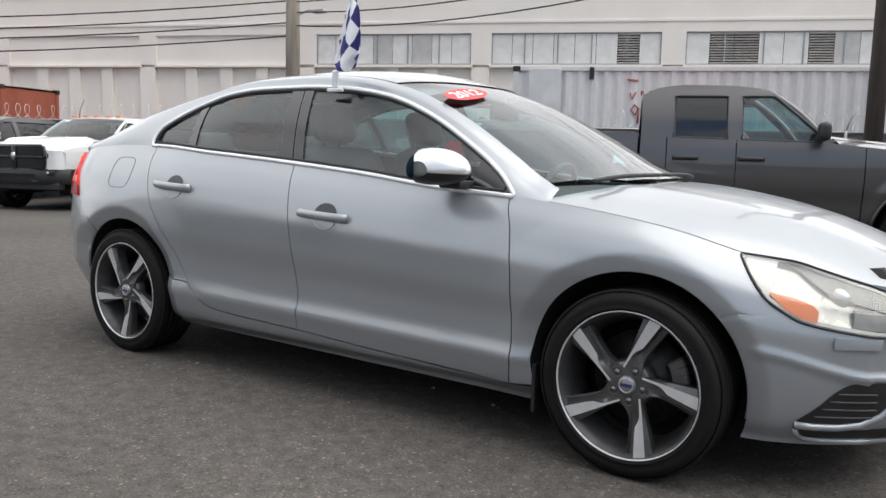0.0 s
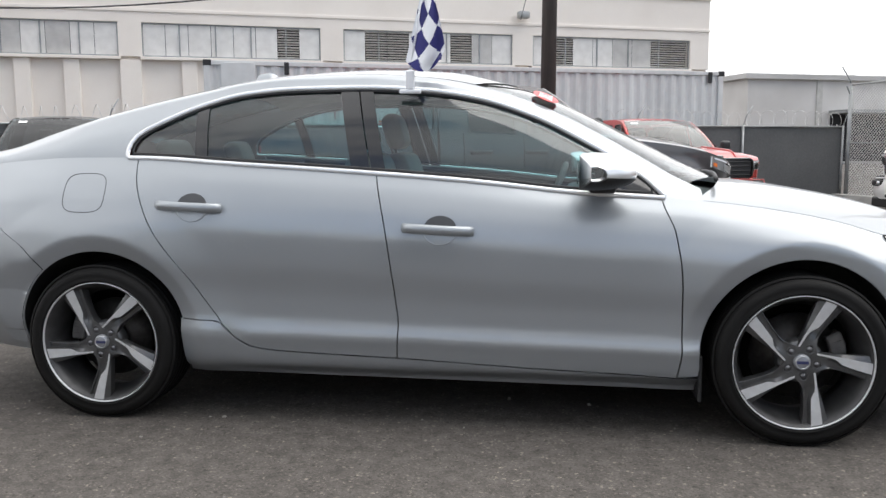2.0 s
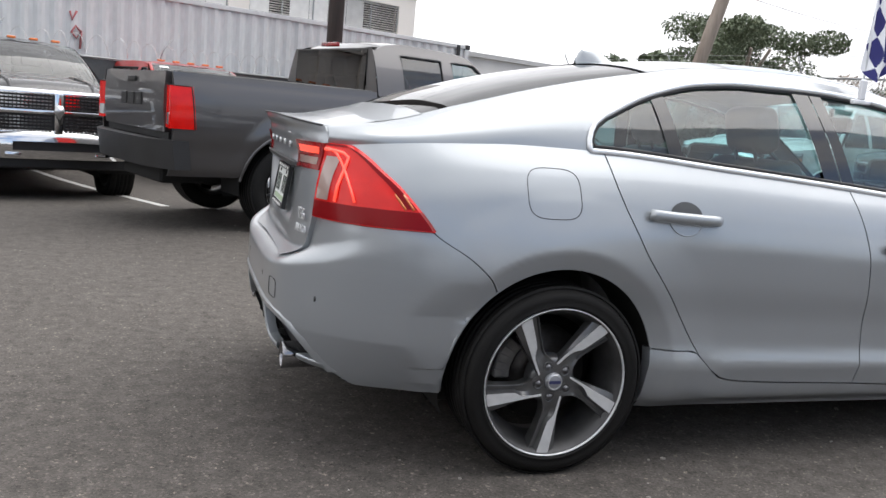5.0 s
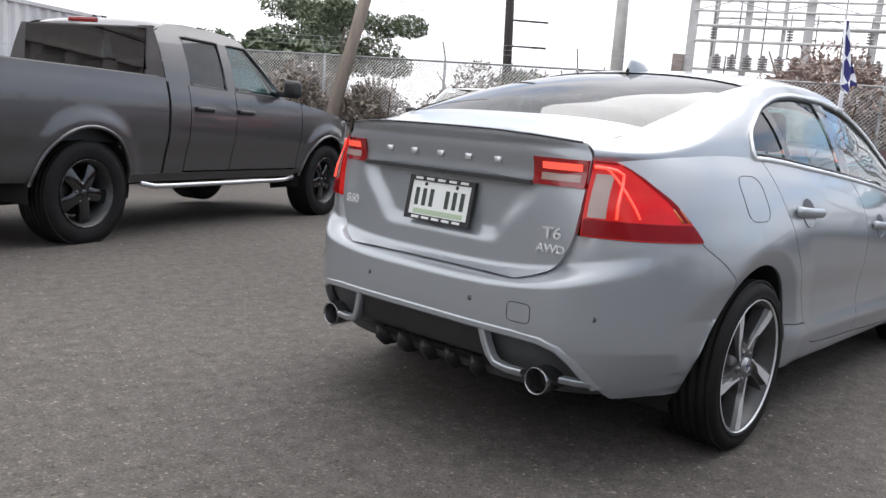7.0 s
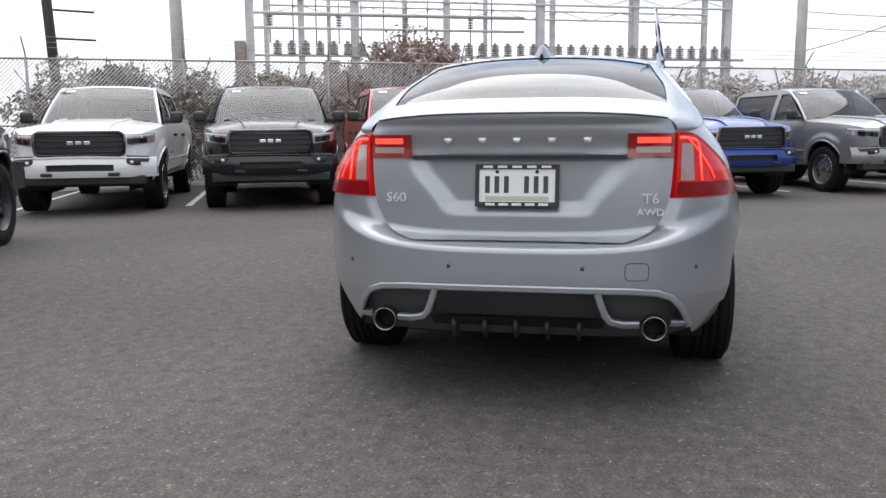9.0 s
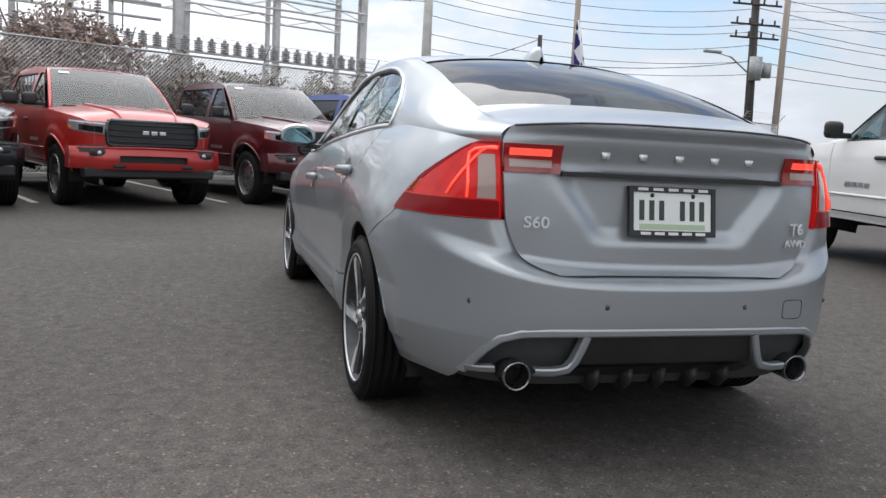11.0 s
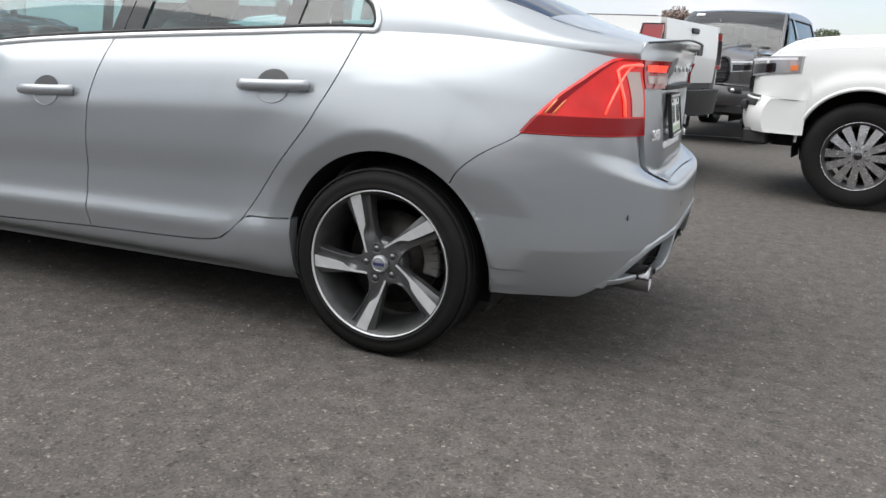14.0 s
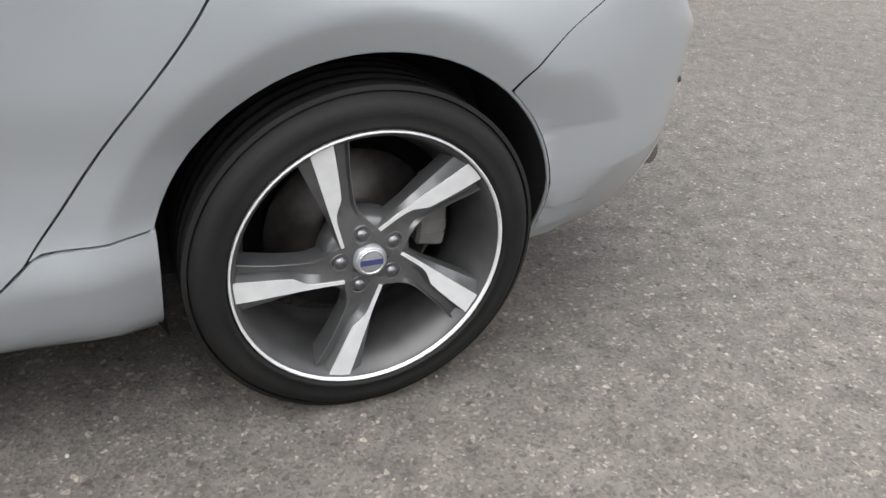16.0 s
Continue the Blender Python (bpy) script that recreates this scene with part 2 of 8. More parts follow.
M_RIMDARK = textured("grey_wheel_paint", (0.095, 0.096, 0.098), (0.13, 0.131, 0.134), 20.0, (0.34, 0.44), metal=0.6, coat=0.3)
M_RUBBER.node_tree.nodes["Principled BSDF"].inputs["Specular IOR Level"].default_value = 0.18
# barrel colour is darkened to stand for the shadow inside the wheel
M_BARREL = textured("shaded_wheel_barrel", (0.05, 0.05, 0.051), (0.08, 0.08, 0.082), 16.0, (0.4, 0.5), metal=0.5)
M_RIMCUT = textured("machined_wheel_face", (0.60, 0.61, 0.62), (0.72, 0.73, 0.74), 30.0, (0.40, 0.5), metal=0.45, fine=0.3, fine_scale=500)
M_DISC = textured("brake_steel", (0.045, 0.04, 0.038), (0.085, 0.08, 0.076), 30.0, (0.35, 0.6), metal=0.8)
M_RED = lens_red()
# the bright strokes in the taillights get their brightness from added emission
M_REDGLOW = mat("emissive_red_guide", (0.9, 0.05, 0.03), 0.15, coat=1.0, emit=(1.0, 0.10, 0.06), glow=0.5)
M_REDDEEP = mat("deep_red_lens", (0.20, 0.003, 0.005), 0.18, coat=0.05, spec=0.15)
M_REDDARK = mat("dark_red_lens", (0.26, 0.004, 0.006), 0.12, coat=1.0)
M_CLEAR = mat("clear_lamp_lens", (0.34, 0.24, 0.21), 0.15, coat=1.0)
M_AMBER = mat("amber_lens", (0.75, 0.20, 0.05), 0.2, coat=1.0)
M_SEAT = textured("grey_leather", (0.09, 0.09, 0.09), (0.14, 0.137, 0.133), 12.0, (0.45, 0.6), bump=0.2, fine=0.3)
M_TRIM = textured("grey_dashboard", (0.06, 0.06, 0.062), (0.095, 0.095, 0.095), 10.0, (0.6, 0.75), bump=0.2, fine=0.4)
M_WHITEPAINT = textured("white_road_paint", (0.42, 0.42, 0.40), (0.66, 0.66, 0.64), 9.0, (0.7, 0.9), fine=0.8, fine_scale=60)
M_GREYPLASTIC = textured("grey_plastic", (0.045, 0.047, 0.05), (0.065, 0.067, 0.07), 12.0, (0.4, 0.55), fine=0.3)


# ---- building helpers ----
def sm(a, b, x):
    t = min(1.0, max(0.0, (x - a) / (b - a)))
    return t * t * (3 - 2 * t)


def lerp(a, b, t):
    return a + (b - a) * t


def curve(*pts):
    """A smooth curve y(x) through points in order of x, without overshoot."""
    xs, ys = [p[0] for p in pts], [p[1] for p in pts]
    d = [(ys[i + 1] - ys[i]) / (xs[i + 1] - xs[i]) for i in range(len(xs) - 1)]
    ms = [d[0]] + [0.0 if a * b <= 0 else 2 * a * b / (a + b) for a, b in zip(d, d[1:])] + [d[-1]]

    def f(x):
        if x <= xs[0]:
            return ys[0]
        if x >= xs[-1]:
            return ys[-1]
        i = 0
        while x > xs[i + 1]:
            i += 1
        h = xs[i + 1] - xs[i]
        t = (x - xs[i]) / h
        return ((1 + 2 * t) * (1 - t) ** 2 * ys[i] + t * (1 - t) ** 2 * h * ms[i]
                + t * t * (3 - 2 * t) * ys[i + 1] + t * t * (t - 1) * h * ms[i + 1])
    return f


def finish(name, bm, material, parent=None, label="", smooth=None):
    """Links a bmesh as one mesh object; smooth: the angle above which edges stay sharp."""
    if smooth is not None:
        lim = radians(smooth)
        for f in bm.faces:
            f.smooth = True
        for e in bm.edges:
            if len(e.link_faces) == 2 and e.calc_face_angle(0) > lim:
                e.smooth = False
    me = bpy.data.meshes.new(name)
    bm.to_mesh(me)
    bm.free()
    for m in (material if isinstance(material, (list, tuple)) else [material]):
        me.materials.append(m)
    ob = new(name, me)
    if parent is not None:
        ob.parent = parent
    if label:
        ob["label"] = label
    return ob


def part(name, bm, material, parent, label="", smooth=35):
    return finish(name, bm, material, parent, label, smooth)


def thing(name, label, category, group="", m=None, kind=""):
    ob = new(name)
    ob.empty_display_size = 0.2
    if m is not None:
        ob.matrix_world = m
    return tagged(ob, label, category, group, kind)


def sheet(bm, fn, us, vs, keep=None, inward=None, depth=0.012, material=0):
    """A grid surface fn(u, v); inward: the way in which its rim is turned over."""
    vs_ = [[bm.verts.new(fn(u, v)) for v in vs] for u in us]
    made = []
    for i in range(len(us) - 1):
        for j in range(len(vs) - 1):
            if keep is None or keep(i, j):
                q = (vs_[i][j], vs_[i + 1][j], vs_[i + 1][j + 1], vs_[i][j + 1])
                f = bm.faces.new(q)
                f.material_index = material
                made.append(f)
    for row in vs_:
        for v in row:
            if not v.link_faces:
                bm.verts.remove(v)
    if inward is not None:
        rim = [e for f in made for e in f.edges if len(e.link_faces) == 1]
        for e in rim:
            e.smooth = False
        got = bmesh.ops.extrude_edge_only(bm, edges=list(set(rim)))
        w = Vector(inward) * depth
        for v in [g for g in got["geom"] if isinstance(g, bmesh.types.BMVert)]:
            v.co += w
    return vs_


def steps(a, b, n):
    return [a + (b - a) * i / n for i in range(n + 1)]


def box(bm, x0, x1, y0, y1, z0, z1, bevel=0.0, seg=2, m=None, material=0):
    ret = bmesh.ops.create_cube(bm, size=1.0)
    vv = ret["verts"]
    for v in vv:
        v.co = Vector((lerp(x0, x1, v.co.x + 0.5), lerp(y0, y1, v.co.y + 0.5), lerp(z0, z1, v.co.z + 0.5)))
    fs = list({f for v in vv for f in v.link_faces})
    for f in fs:
        f.material_index = material
    if bevel:
        es = list({e for v in vv for e in v.link_edges})
        r = bmesh.ops.bevel(bm, geom=es, offset=bevel, segments=seg, profile=0.5, affect="EDGES", material=material)
        vv = list({v for f in r["faces"] for v in f.verts} | {v for v in vv if v.is_valid})
    if m is not None:
        bmesh.ops.transform(bm, matrix=m, verts=[v for v in vv if v.is_valid])
    return vv


def rod(bm, a, b, r, n=8, r2=None, caps=True, material=0):
    """A round bar from a to b."""
    a, b = Vector(a), Vector(b)
    d = (b - a)
    q = d.to_track_quat("Z", "Y").to_matrix()
    ra, rb = r, r if r2 is None else r2
    r0 = [bm.verts.new(a + q @ Vector((ra * math.cos(2 * math.pi * i / n), ra * math.sin(2 * math.pi * i / n), 0))) for i in range(n)]
    r1 = [bm.verts.new(b + q @ Vector((rb * math.cos(2 * math.pi * i / n), rb * math.sin(2 * math.pi * i / n), 0))) for i in range(n)]
    for i in range(n):
        f = bm.faces.new((r0[i], r0[(i + 1) % n], r1[(i + 1) % n], r1[i]))
        f.material_index = material
    if caps:
        bm.faces.new(r0[::-1]).material_index = material
        bm.faces.new(r1).material_index = material


def tube(bm, pts, r, n=8, closed=False, flat=1.0):
    """A bar swept along points."""
    pts = [Vector(p) for p in pts]
    rings = []
    N = len(pts)
    for i, p in enumerate(pts):
        a = pts[(i - 1) % N] if closed or i else p
        b = pts[(i + 1) % N] if closed or i < N - 1 else p
        d = (b - a).normalized()
        s = d.cross(Vector((0, 1, 0)))
        if s.length < 0.2:
            s = d.cross(Vector((0, 0, 1)))
        s.normalize()
        w = s.cross(d).normalized()
        rings.append([bm.verts.new(p + s * r * math.cos(2 * math.pi * k / n) + w * r * flat * math.sin(2 * math.pi * k / n)) for k in range(n)])
    for i in range(N if closed else N - 1):
        A, B = rings[i], rings[(i + 1) % N]
        for k in range(n):
            bm.faces.new((A[k], A[(k + 1) % n], B[(k + 1) % n], B[k]))
    if not closed:
        bm.faces.new(rings[0][::-1])
        bm.faces.new(rings[-1])


def revolve(bm, prof, n=48, closed=False, material=0):
    """Turns (r, y) points round the y axis."""
    rings = [[bm.verts.new((r * math.cos(2 * math.pi * i / n), y, r * math.sin(2 * math.pi * i / n))) for i in range(n)] for r, y in prof]
    for a in range(len(prof) if closed else len(prof) - 1):
        A, B = rings[a], rings[(a + 1) % len(prof)]
        for i in range(n):
            f = bm.faces.new((A[i], A[(i + 1) % n], B[(i + 1) % n], B[i]))
            f.material_index = material


def prism(bm, poly, y0, y1, material=0, face=None):
    """A flat polygon of (x, z) points pushed from y0 to y1."""
    a = [bm.verts.new((x, y0, z)) for x, z in poly]
    b = [bm.verts.new((x, y1, z)) for x, z in poly]
    n = len(poly)
    bm.faces.new(a[::-1]).material_index = material
    bm.faces.new(b).material_index = material if face is None else face
    for i in range(n):
        bm.faces.new((a[i], a[(i + 1) % n], b[(i + 1) % n], b[i])).material_index = material


def words(name, text, size, material, parent, m, depth=0.003, label="", squeeze=1.0, bold=0.0):
    """Raised lettering in the built-in font, turned into a mesh."""
    cu = bpy.data.curves.new(name, "FONT")
    cu.body, cu.size, cu.extrude, cu.align_x, cu.align_y, cu.offset = text, size, depth, "CENTER", "CENTER", bold
    tmp = bpy.data.objects.new(name, cu)
    scene.collection.objects.link(tmp)
    me = bpy.data.meshes.new_from_object(tmp.evaluated_get(bpy.context.evaluated_depsgraph_get()))
    bpy.data.objects.remove(tmp)
    me.materials.clear()
    me.materials.append(material)
    ob = new(name, me)
    ob.parent = parent
    ob.matrix_local = m @ Matrix.Diagonal((squeeze, 1, 1, 1))
    if label:
        ob["label"] = label
    return ob


TURN = radians(22.5)


def yard(u, v, z=0.0):
    """The yard's own axes: u along the building, v towards it."""
    return Vector((u * math.cos(TURN) - v * math.sin(TURN), u * math.sin(TURN) + v * math.cos(TURN), z))


def fall(x, y):
    """The height of the lot, which drains towards the east and north fences."""
    u, v = x * math.cos(TURN) + y * math.sin(TURN), y * math.cos(TURN) - x * math.sin(TURN)
    return max(-0.21, -0.065 * sm(1.5, 7.0, u) - 0.19 * sm(3.5, 11.0, v))


# ---- the silver sedan ----
WX, WZ = 1.388, 0.322
belt = curve((-2.3, 0.99), (-2.1, 1.035), (-1.8, 1.068), (-1.5, 1.083), (-1.25, 1.082), (-0.79, 1.055), (-0.34, 1.026), (0.15, 0.988),
             (0.57, 0.944), (0.9, 0.924), (1.04, 0.912), (1.29, 0.880), (1.5, 0.840), (1.7, 0.782), (1.9, 0.73), (2.1, 0.69), (2.3, 0.66))
profile = curve((0.0, 0.800), (0.07, 0.850), (0.16, 0.870), (0.207, 0.8795), (0.218, 0.8785), (0.245, 0.871), (0.30, 0.863), (0.38, 0.864), (0.55, 0.884), (0.68, 0.887),
                (0.80, 0.868), (0.90, 0.836), (1.0, 0.785))
plain = curve((0.0, 0.815), (0.10, 0.850), (0.25, 0.868), (0.45, 0.880), (0.65, 0.886), (0.80, 0.868), (0.90, 0.836), (1.0, 0.785))
tail_x = curve((0.18, 1.27), (0.26, 1.335), (0.40, 1.375), (0.52, 1.385), (0.70, 1.385), (1.1, 1.385))
nose_x = curve((0.18, 1.33), (0.28, 1.38), (0.43, 1.405), (0.52, 1.398), (0.60, 1.382), (0.70, 1.345), (0.80, 1.255), (0.95, 1.10))


def ridge(y):
    """The height of the rear bumper's upper edge."""
    return 0.612 + 0.10 * min(1.3, abs(y) / 0.76) ** 3.2


def tail_a(y, z):
    bulge = sm(ridge(y) + 0.055, ridge(y) - 0.015, z) * sm(0.84, 0.50, abs(y))
    return tail_x(z) - 0.082 + 0.082 * bulge + 0.02 * sm(0.98, 1.06, z)


def tail_n(z):
    return lerp(4.5, 4.8, sm(0.5, 0.85, z))


def base(x, z):
    h = (z - 0.2) / (belt(x) - 0.2)
    y = profile(min(1.0, max(0.0, h)))
    if x < -1.0 or x > 1.1:
        y = lerp(y, plain(min(1.0, max(0.0, h))), sm(1.0, 1.5, abs(x)))
    if x < -1.55:
        y -= 0.42 * max(0.0, lerp(0.420, 0.455, sm(-1.70, -2.15, x)) - z) * sm(-1.64, -1.86, x)
    y -= 0.045 * sm(-0.7, -1.5, x) * max(0.0, h) ** 4
    y += 0.015 * sm(-1.15, -1.5, x) * sm(0.88, 0.62, z)
    for w in (-WX, WX):
        d = math.hypot(x - w, z - WZ)
        y += (0.085 * min(0.165, max(0.0, 0.62 - d)) - 0.42 * min(0.08, max(0.0, 0.440 - d))) * sm(0.06, 0.30, z)
    return y


def side_y(x, z):
    """Half the car's width at a place along it and a height."""
    y = base(x, z)
    if x < -0.9:
        n = tail_n(z)
        t = min(1.0, (-0.9 - x) / tail_a(0.78, z))
        y *= (1 - t ** n) ** (1 / n)
    if x > 0.9:
        t = min(1.0, (x - 0.9) / nose_x(z))
        y *= (1 - t ** 3.0) ** (1 / 3.0)
    return y


def tail_pt(y, z):
    """A point of the rear face."""
    x = -1.8
    n = tail_n(z)
    if abs(y) > 0.56:
        rear, fore, a = -2.35, -1.30, tail_a(y, z)
        for _ in range(20):
            x = (rear + fore) / 2
            t = min(1.0, (-0.9 - x) / a)
            if base(max(x, -1.9), z) * (1 - t ** n) ** (1 / n) > abs(y):
                fore = x
            else:
                rear = x
        return Vector((x, y, z))
    for _ in range(2):
        b = base(max(x, -1.9), z)
        x = -0.9 - tail_a(y, z) * max(0.0, 1 - min(1.0, abs(y) / b) ** n) ** (1 / n)
    return Vector((x, y, z))


def nose_pt(y, z):
    b = base(1.7, z)
    x = 0.9 + nose_x(z) * max(0.0, 1 - min(1.0, abs(y) / b) ** 3.0) ** (1 / 3.0)
    return Vector((x, y, z))


@functools.lru_cache(None)
def ring(z, front=False, n=90):
    """Points of the outline at a height, from the flank round to the middle of the end."""
    s = 1 if front else -1
    pts = [Vector((s * (0.85 + 0.012 * i), 0, z)) for i in range(70)]
    out = []
    for p in pts:
        p.y = side_y(p.x, z)
        if p.y > 0.52:
            out.append(p)
    y = out[-1].y
    for i in range(1, 41):
        yy = y * (1 - i / 40)
        out.append(nose_pt(yy, z) if front else tail_pt(yy, z))
    return out


def along(pts, a, b, n):
    """n + 1 points spaced evenly along a line between two of its lengths."""
    ln = [0.0]
    for p, q in zip(pts, pts[1:]):
        ln.append(ln[-1] + (q - p).length)
    got, i = [], 0
    for k in range(n + 1):
        d = a + (b - a) * k / n
        i = 0
        while i < len(ln) - 2 and ln[i + 1] < d:
            i += 1
        t = (d - ln[i]) / max(1e-9, ln[i + 1] - ln[i])
        got.append(pts[i].lerp(pts[i + 1], t))
    return got


def length_at(pts, gap):
    """The length along a line at which gap(p) first turns positive."""
    d, last = 0.0, None
    for p, q in zip(pts, pts[1:]):
        g0, g1 = gap(p), gap(q)
        if g1 >= 0:
            step = (q - p).length
            return d + step * (0.0 if g0 >= 0 else -g0 / (g1 - g0))
        d += (q - p).length
    return d


# shut lines, by height
cut_b = curve((0.15, -1.74), (0.56, -1.60), (0.62, -1.625), (0.66, -1.65), (0.72, -1.715), (0.80, -1.84), (0.815, -1.850), (0.879, -1.900), (0.926, -1.942), (0.972, -1.994), (1.0, -2.024), (1.033, -2.07), (1.06, -2.13), (1.09, -2.15))
rear_cut = curve((0.28, -0.60), (0.31, -0.69), (0.34, -0.765), (0.40, -0.835), (0.60, -0.985), (0.79, -1.13), (0.97, -1.216), (1.09, -1.245))
mid_cut = curve((0.27, -0.139), (0.43, -0.131), (0.52, -0.140), (0.77, -0.172), (1.03, -0.232))
front_cut = curve((0.23, 0.935), (0.36, 0.951), (0.61, 0.946), (0.80, 0.920), (0.90, 0.880), (0.95, 0.87))
sill_top = curve((-1.05, 0.43), (-0.88, 0.425), (-0.80, 0.36), (-0.74, 0.322), (-0.62, 0.306), (-0.13, 0.288), (0.36, 0.264), (1.05, 0.238))
GAP = 0.0025


def flank(sgn, x0, x1, z0, z1, nx, nz, hole=None, out=0.0):
    """A panel of the flank between two cuts (x by height) and two heights (by x)."""
    def fn(u, v):
        z = 0.6
        for _ in range(4):
            x = lerp(x0(z), x1(z), u)
            z = lerp(z0(x), z1(x), v)
        return Vector((x, sgn * (side_y(x, z) + out), z))
    bm = bmesh.new()
    us, vs = steps(0, 1, nx), steps(0, 1, nz)
    keep = None
    if hole:
        hx, hz, hr = hole
        def inside(i, j):
            c = sum((fn(us[i + a], vs[j + b]) for a in (0, 1) for b in (0, 1)), Vector()) / 4
            return math.hypot(c.x - hx, c.z - hz) < hr
        cut = [[inside(i, j) for j in range(nz)] for i in range(nx)]

        def snapped(u, v):
            p = fn(u, v)
            i, j = round(u * nx), round(v * nz)
            near = [cut[a][b] for a in (i - 1, i) for b in (j - 1, j) if 0 <= a < nx and 0 <= b < nz]
            d = math.hypot(p.x - hx, p.z - hz)
            if any(near) and (not all(near)) and d > 0.05:
                k = hr / d
                x, z = hx + (p.x - hx) * k, hz + (p.z - hz) * k
                z = max(z, z0(x))
                return Vector((x, sgn * (side_y(x, z) + out), z))
            return p
        sheet(bm, snapped, us, vs, lambda i, j: not cut[i][j], (0, -sgn, 0), 0.014)
    else:
        sheet(bm, fn, us, vs, None, (0, -sgn, 0), 0.014)
    bmesh.ops.recalc_face_normals(bm, faces=bm.faces[:])
    return bm


def wheel(parent, at, sgn, style, label=""):
    """A wheel with its tyre, rim, spokes, nuts, cap and brake; the outer face towards y = sgn."""
    R, rr, w = style["tyre"], style["rim"], style["width"]
    hub = new("wheel")
    hub.parent = parent
    hub.matrix_local = pose(*at, 0, 0, 0 if sgn > 0 else 180) @ pose(0, 0, 0, 0, style.get("spin", 0), 0)
    if label:
        hub["label"] = label
    h = w / 2
    bm = bmesh.new()
    if R < 0.38:
        # low road tyre: rim guard, flat sidewall and a well rounded shoulder
        edge = [(rr - 0.008, h - 0.035), (rr + 0.002, h - 0.014), (rr + 0.008, h - 0.001), (rr + 0.013, h + 0.001), (rr + 0.017, h - 0.003), (lerp(rr, R, 0.42), h + 0.001),
                (lerp(rr, R, 0.62), h - 0.001), (lerp(rr, R, 0.76), h - 0.008), (R - 0.010, h - 0.020), (R - 0.004, h - 0.034), (R - 0.001, h - 0.047)]
    else:
        edge = [(rr - 0.008, h - 0.035), (rr + 0.004, h - 0.012), (rr + 0.02, h - 0.004), (lerp(rr, R, 0.5), h + 0.004), (R - 0.022, h - 0.004), (R - 0.007, h - 0.020),
                (R - 0.001, h - 0.036)]
    prof = edge[:]
    for y in (0.055, 0.02, -0.02, -0.055) if R > 0.38 else (0.048, 0.016, -0.016, -0.048):
        k = y * w / 0.235
        prof += [(R, k + 0.008), (R - 0.008, k + 0.006), (R - 0.008, k - 0.006), (R, k - 0.008)]
    prof += [(r, -y) for r, y in edge[:1:-1]] + [(rr, -h + 0.02)]
    revolve(bm, prof, 80)
    part("tyre", bm, M_RUBBER, hub, smooth=40)
    # tread blocks along both shoulders
    bm = bmesh.new()
    nb = 72 if R > 0.38 else 88
    for i in range(nb):
        a = 2 * math.pi * i / nb
        for s in (1, -1):
            if R < 0.38:
                m = Matrix.Rotation(-a, 4, "Y") @ Matrix.Translation((R - 0.0055, s * (h - 0.034), 0)) @ Matrix.Rotation(-s * radians(22), 4, "Z")
                box(bm, -0.006, 0.0022, -0.015, 0.014, -R * 0.039, R * 0.036, m=m)
                continue
            m = Matrix.Rotation(-a, 4, "Y") @ Matrix.Translation((R - 0.006, s * (h - 0.016), 0))
            box(bm, -0.008, 0.0045, -0.013, 0.011, -R * 0.040, R * 0.037, m=m)
    part("tread", bm, M_RUBBER, hub, smooth=40)["kind"] = "stuff"
    bm = bmesh.new()
    f = style["face"]
    revolve(bm, [(rr - 0.002, h - 0.030), (rr + 0.003, h - 0.010), (rr + 0.0025, h - 0.003), (rr - 0.0005, h - 0.002), (rr - 0.0025, h - 0.010)], 80)
    part("rim_lip", bm, style["cut"], hub, style.get("lip_label", ""))
    bm = bmesh.new()
    revolve(bm, [(rr - 0.003, h - 0.009), (rr - 0.010, h - 0.014), (rr - 0.024, h - 0.06), (rr - 0.045, h - 0.12), (rr - 0.03, -h + 0.03), (rr, -h + 0.02)], 48)
    part("rim_barrel", bm, M_BARREL, hub)
    style["spokes"](hub, style, f, rr)
    bm = bmesh.new()
    revolve(bm, [(0.0, f + 0.005), (0.026, f + 0.005), (0.030, f + 0.001), (0.032, f - 0.02)], 24)
    cap = part("centre_cap", bm, style["cap"], hub, style.get("cap_label", ""))
    if R < 0.38:
        # bright ring and blue band on the cap, kept level as in the casting
        bm = bmesh.new()
        revolve(bm, [(0.0215, f + 0.0045), (0.0220, f + 0.0062), (0.0248, f + 0.0062), (0.0252, f + 0.0045)], 28)
        part("cap_ring", bm, M_SATIN, cap)
        bm = bmesh.new()
        box(bm, -0.021, 0.021, f + 0.0048, f + 0.0064, -0.0052, 0.0052, m=Matrix.Rotation(radians(-style.get("spin", 0)), 4, "Y"))
        part("cap_band", bm, M_CAPBLUE, cap, "deep blue band")
    nn = style["nuts"]
    for i in range(nn):
        a = 2 * math.pi * (i + 0.5) / nn + style.get("nut_turn", 0)
        bm = bmesh.new()
        c = Vector((style["nut_r"] * math.cos(a), 0, style["nut_r"] * math.sin(a)))
        rod(bm, c + Vector((0, f - 0.03, 0)), c + Vector((0, f - (0.003 if R < 0.38 else -0.004), 0)), 0.0105, 6)
        if R > 0.38:
            rod(bm, c + Vector((0, f - 0.03, 0)), c + Vector((0, f - 0.006, 0)), 0.0150, 12)
        nut = part("wheel_nut", bm, M_NUT, hub)
        if R < 0.38:
            bm = bmesh.new()
            revolve(bm, [(0.0150, f - 0.016), (0.0153, f - 0.0072), (0.0175, f - 0.0062), (0.0195, f - 0.0095), (0.0200, f - 0.016)], 20)
            bmesh.ops.translate(bm, verts=bm.verts[:], vec=c)
            part("nut_collar", bm, style["dark"], nut)
            # near-black disc paints the shade in the pocket round the nut
            bm = bmesh.new()
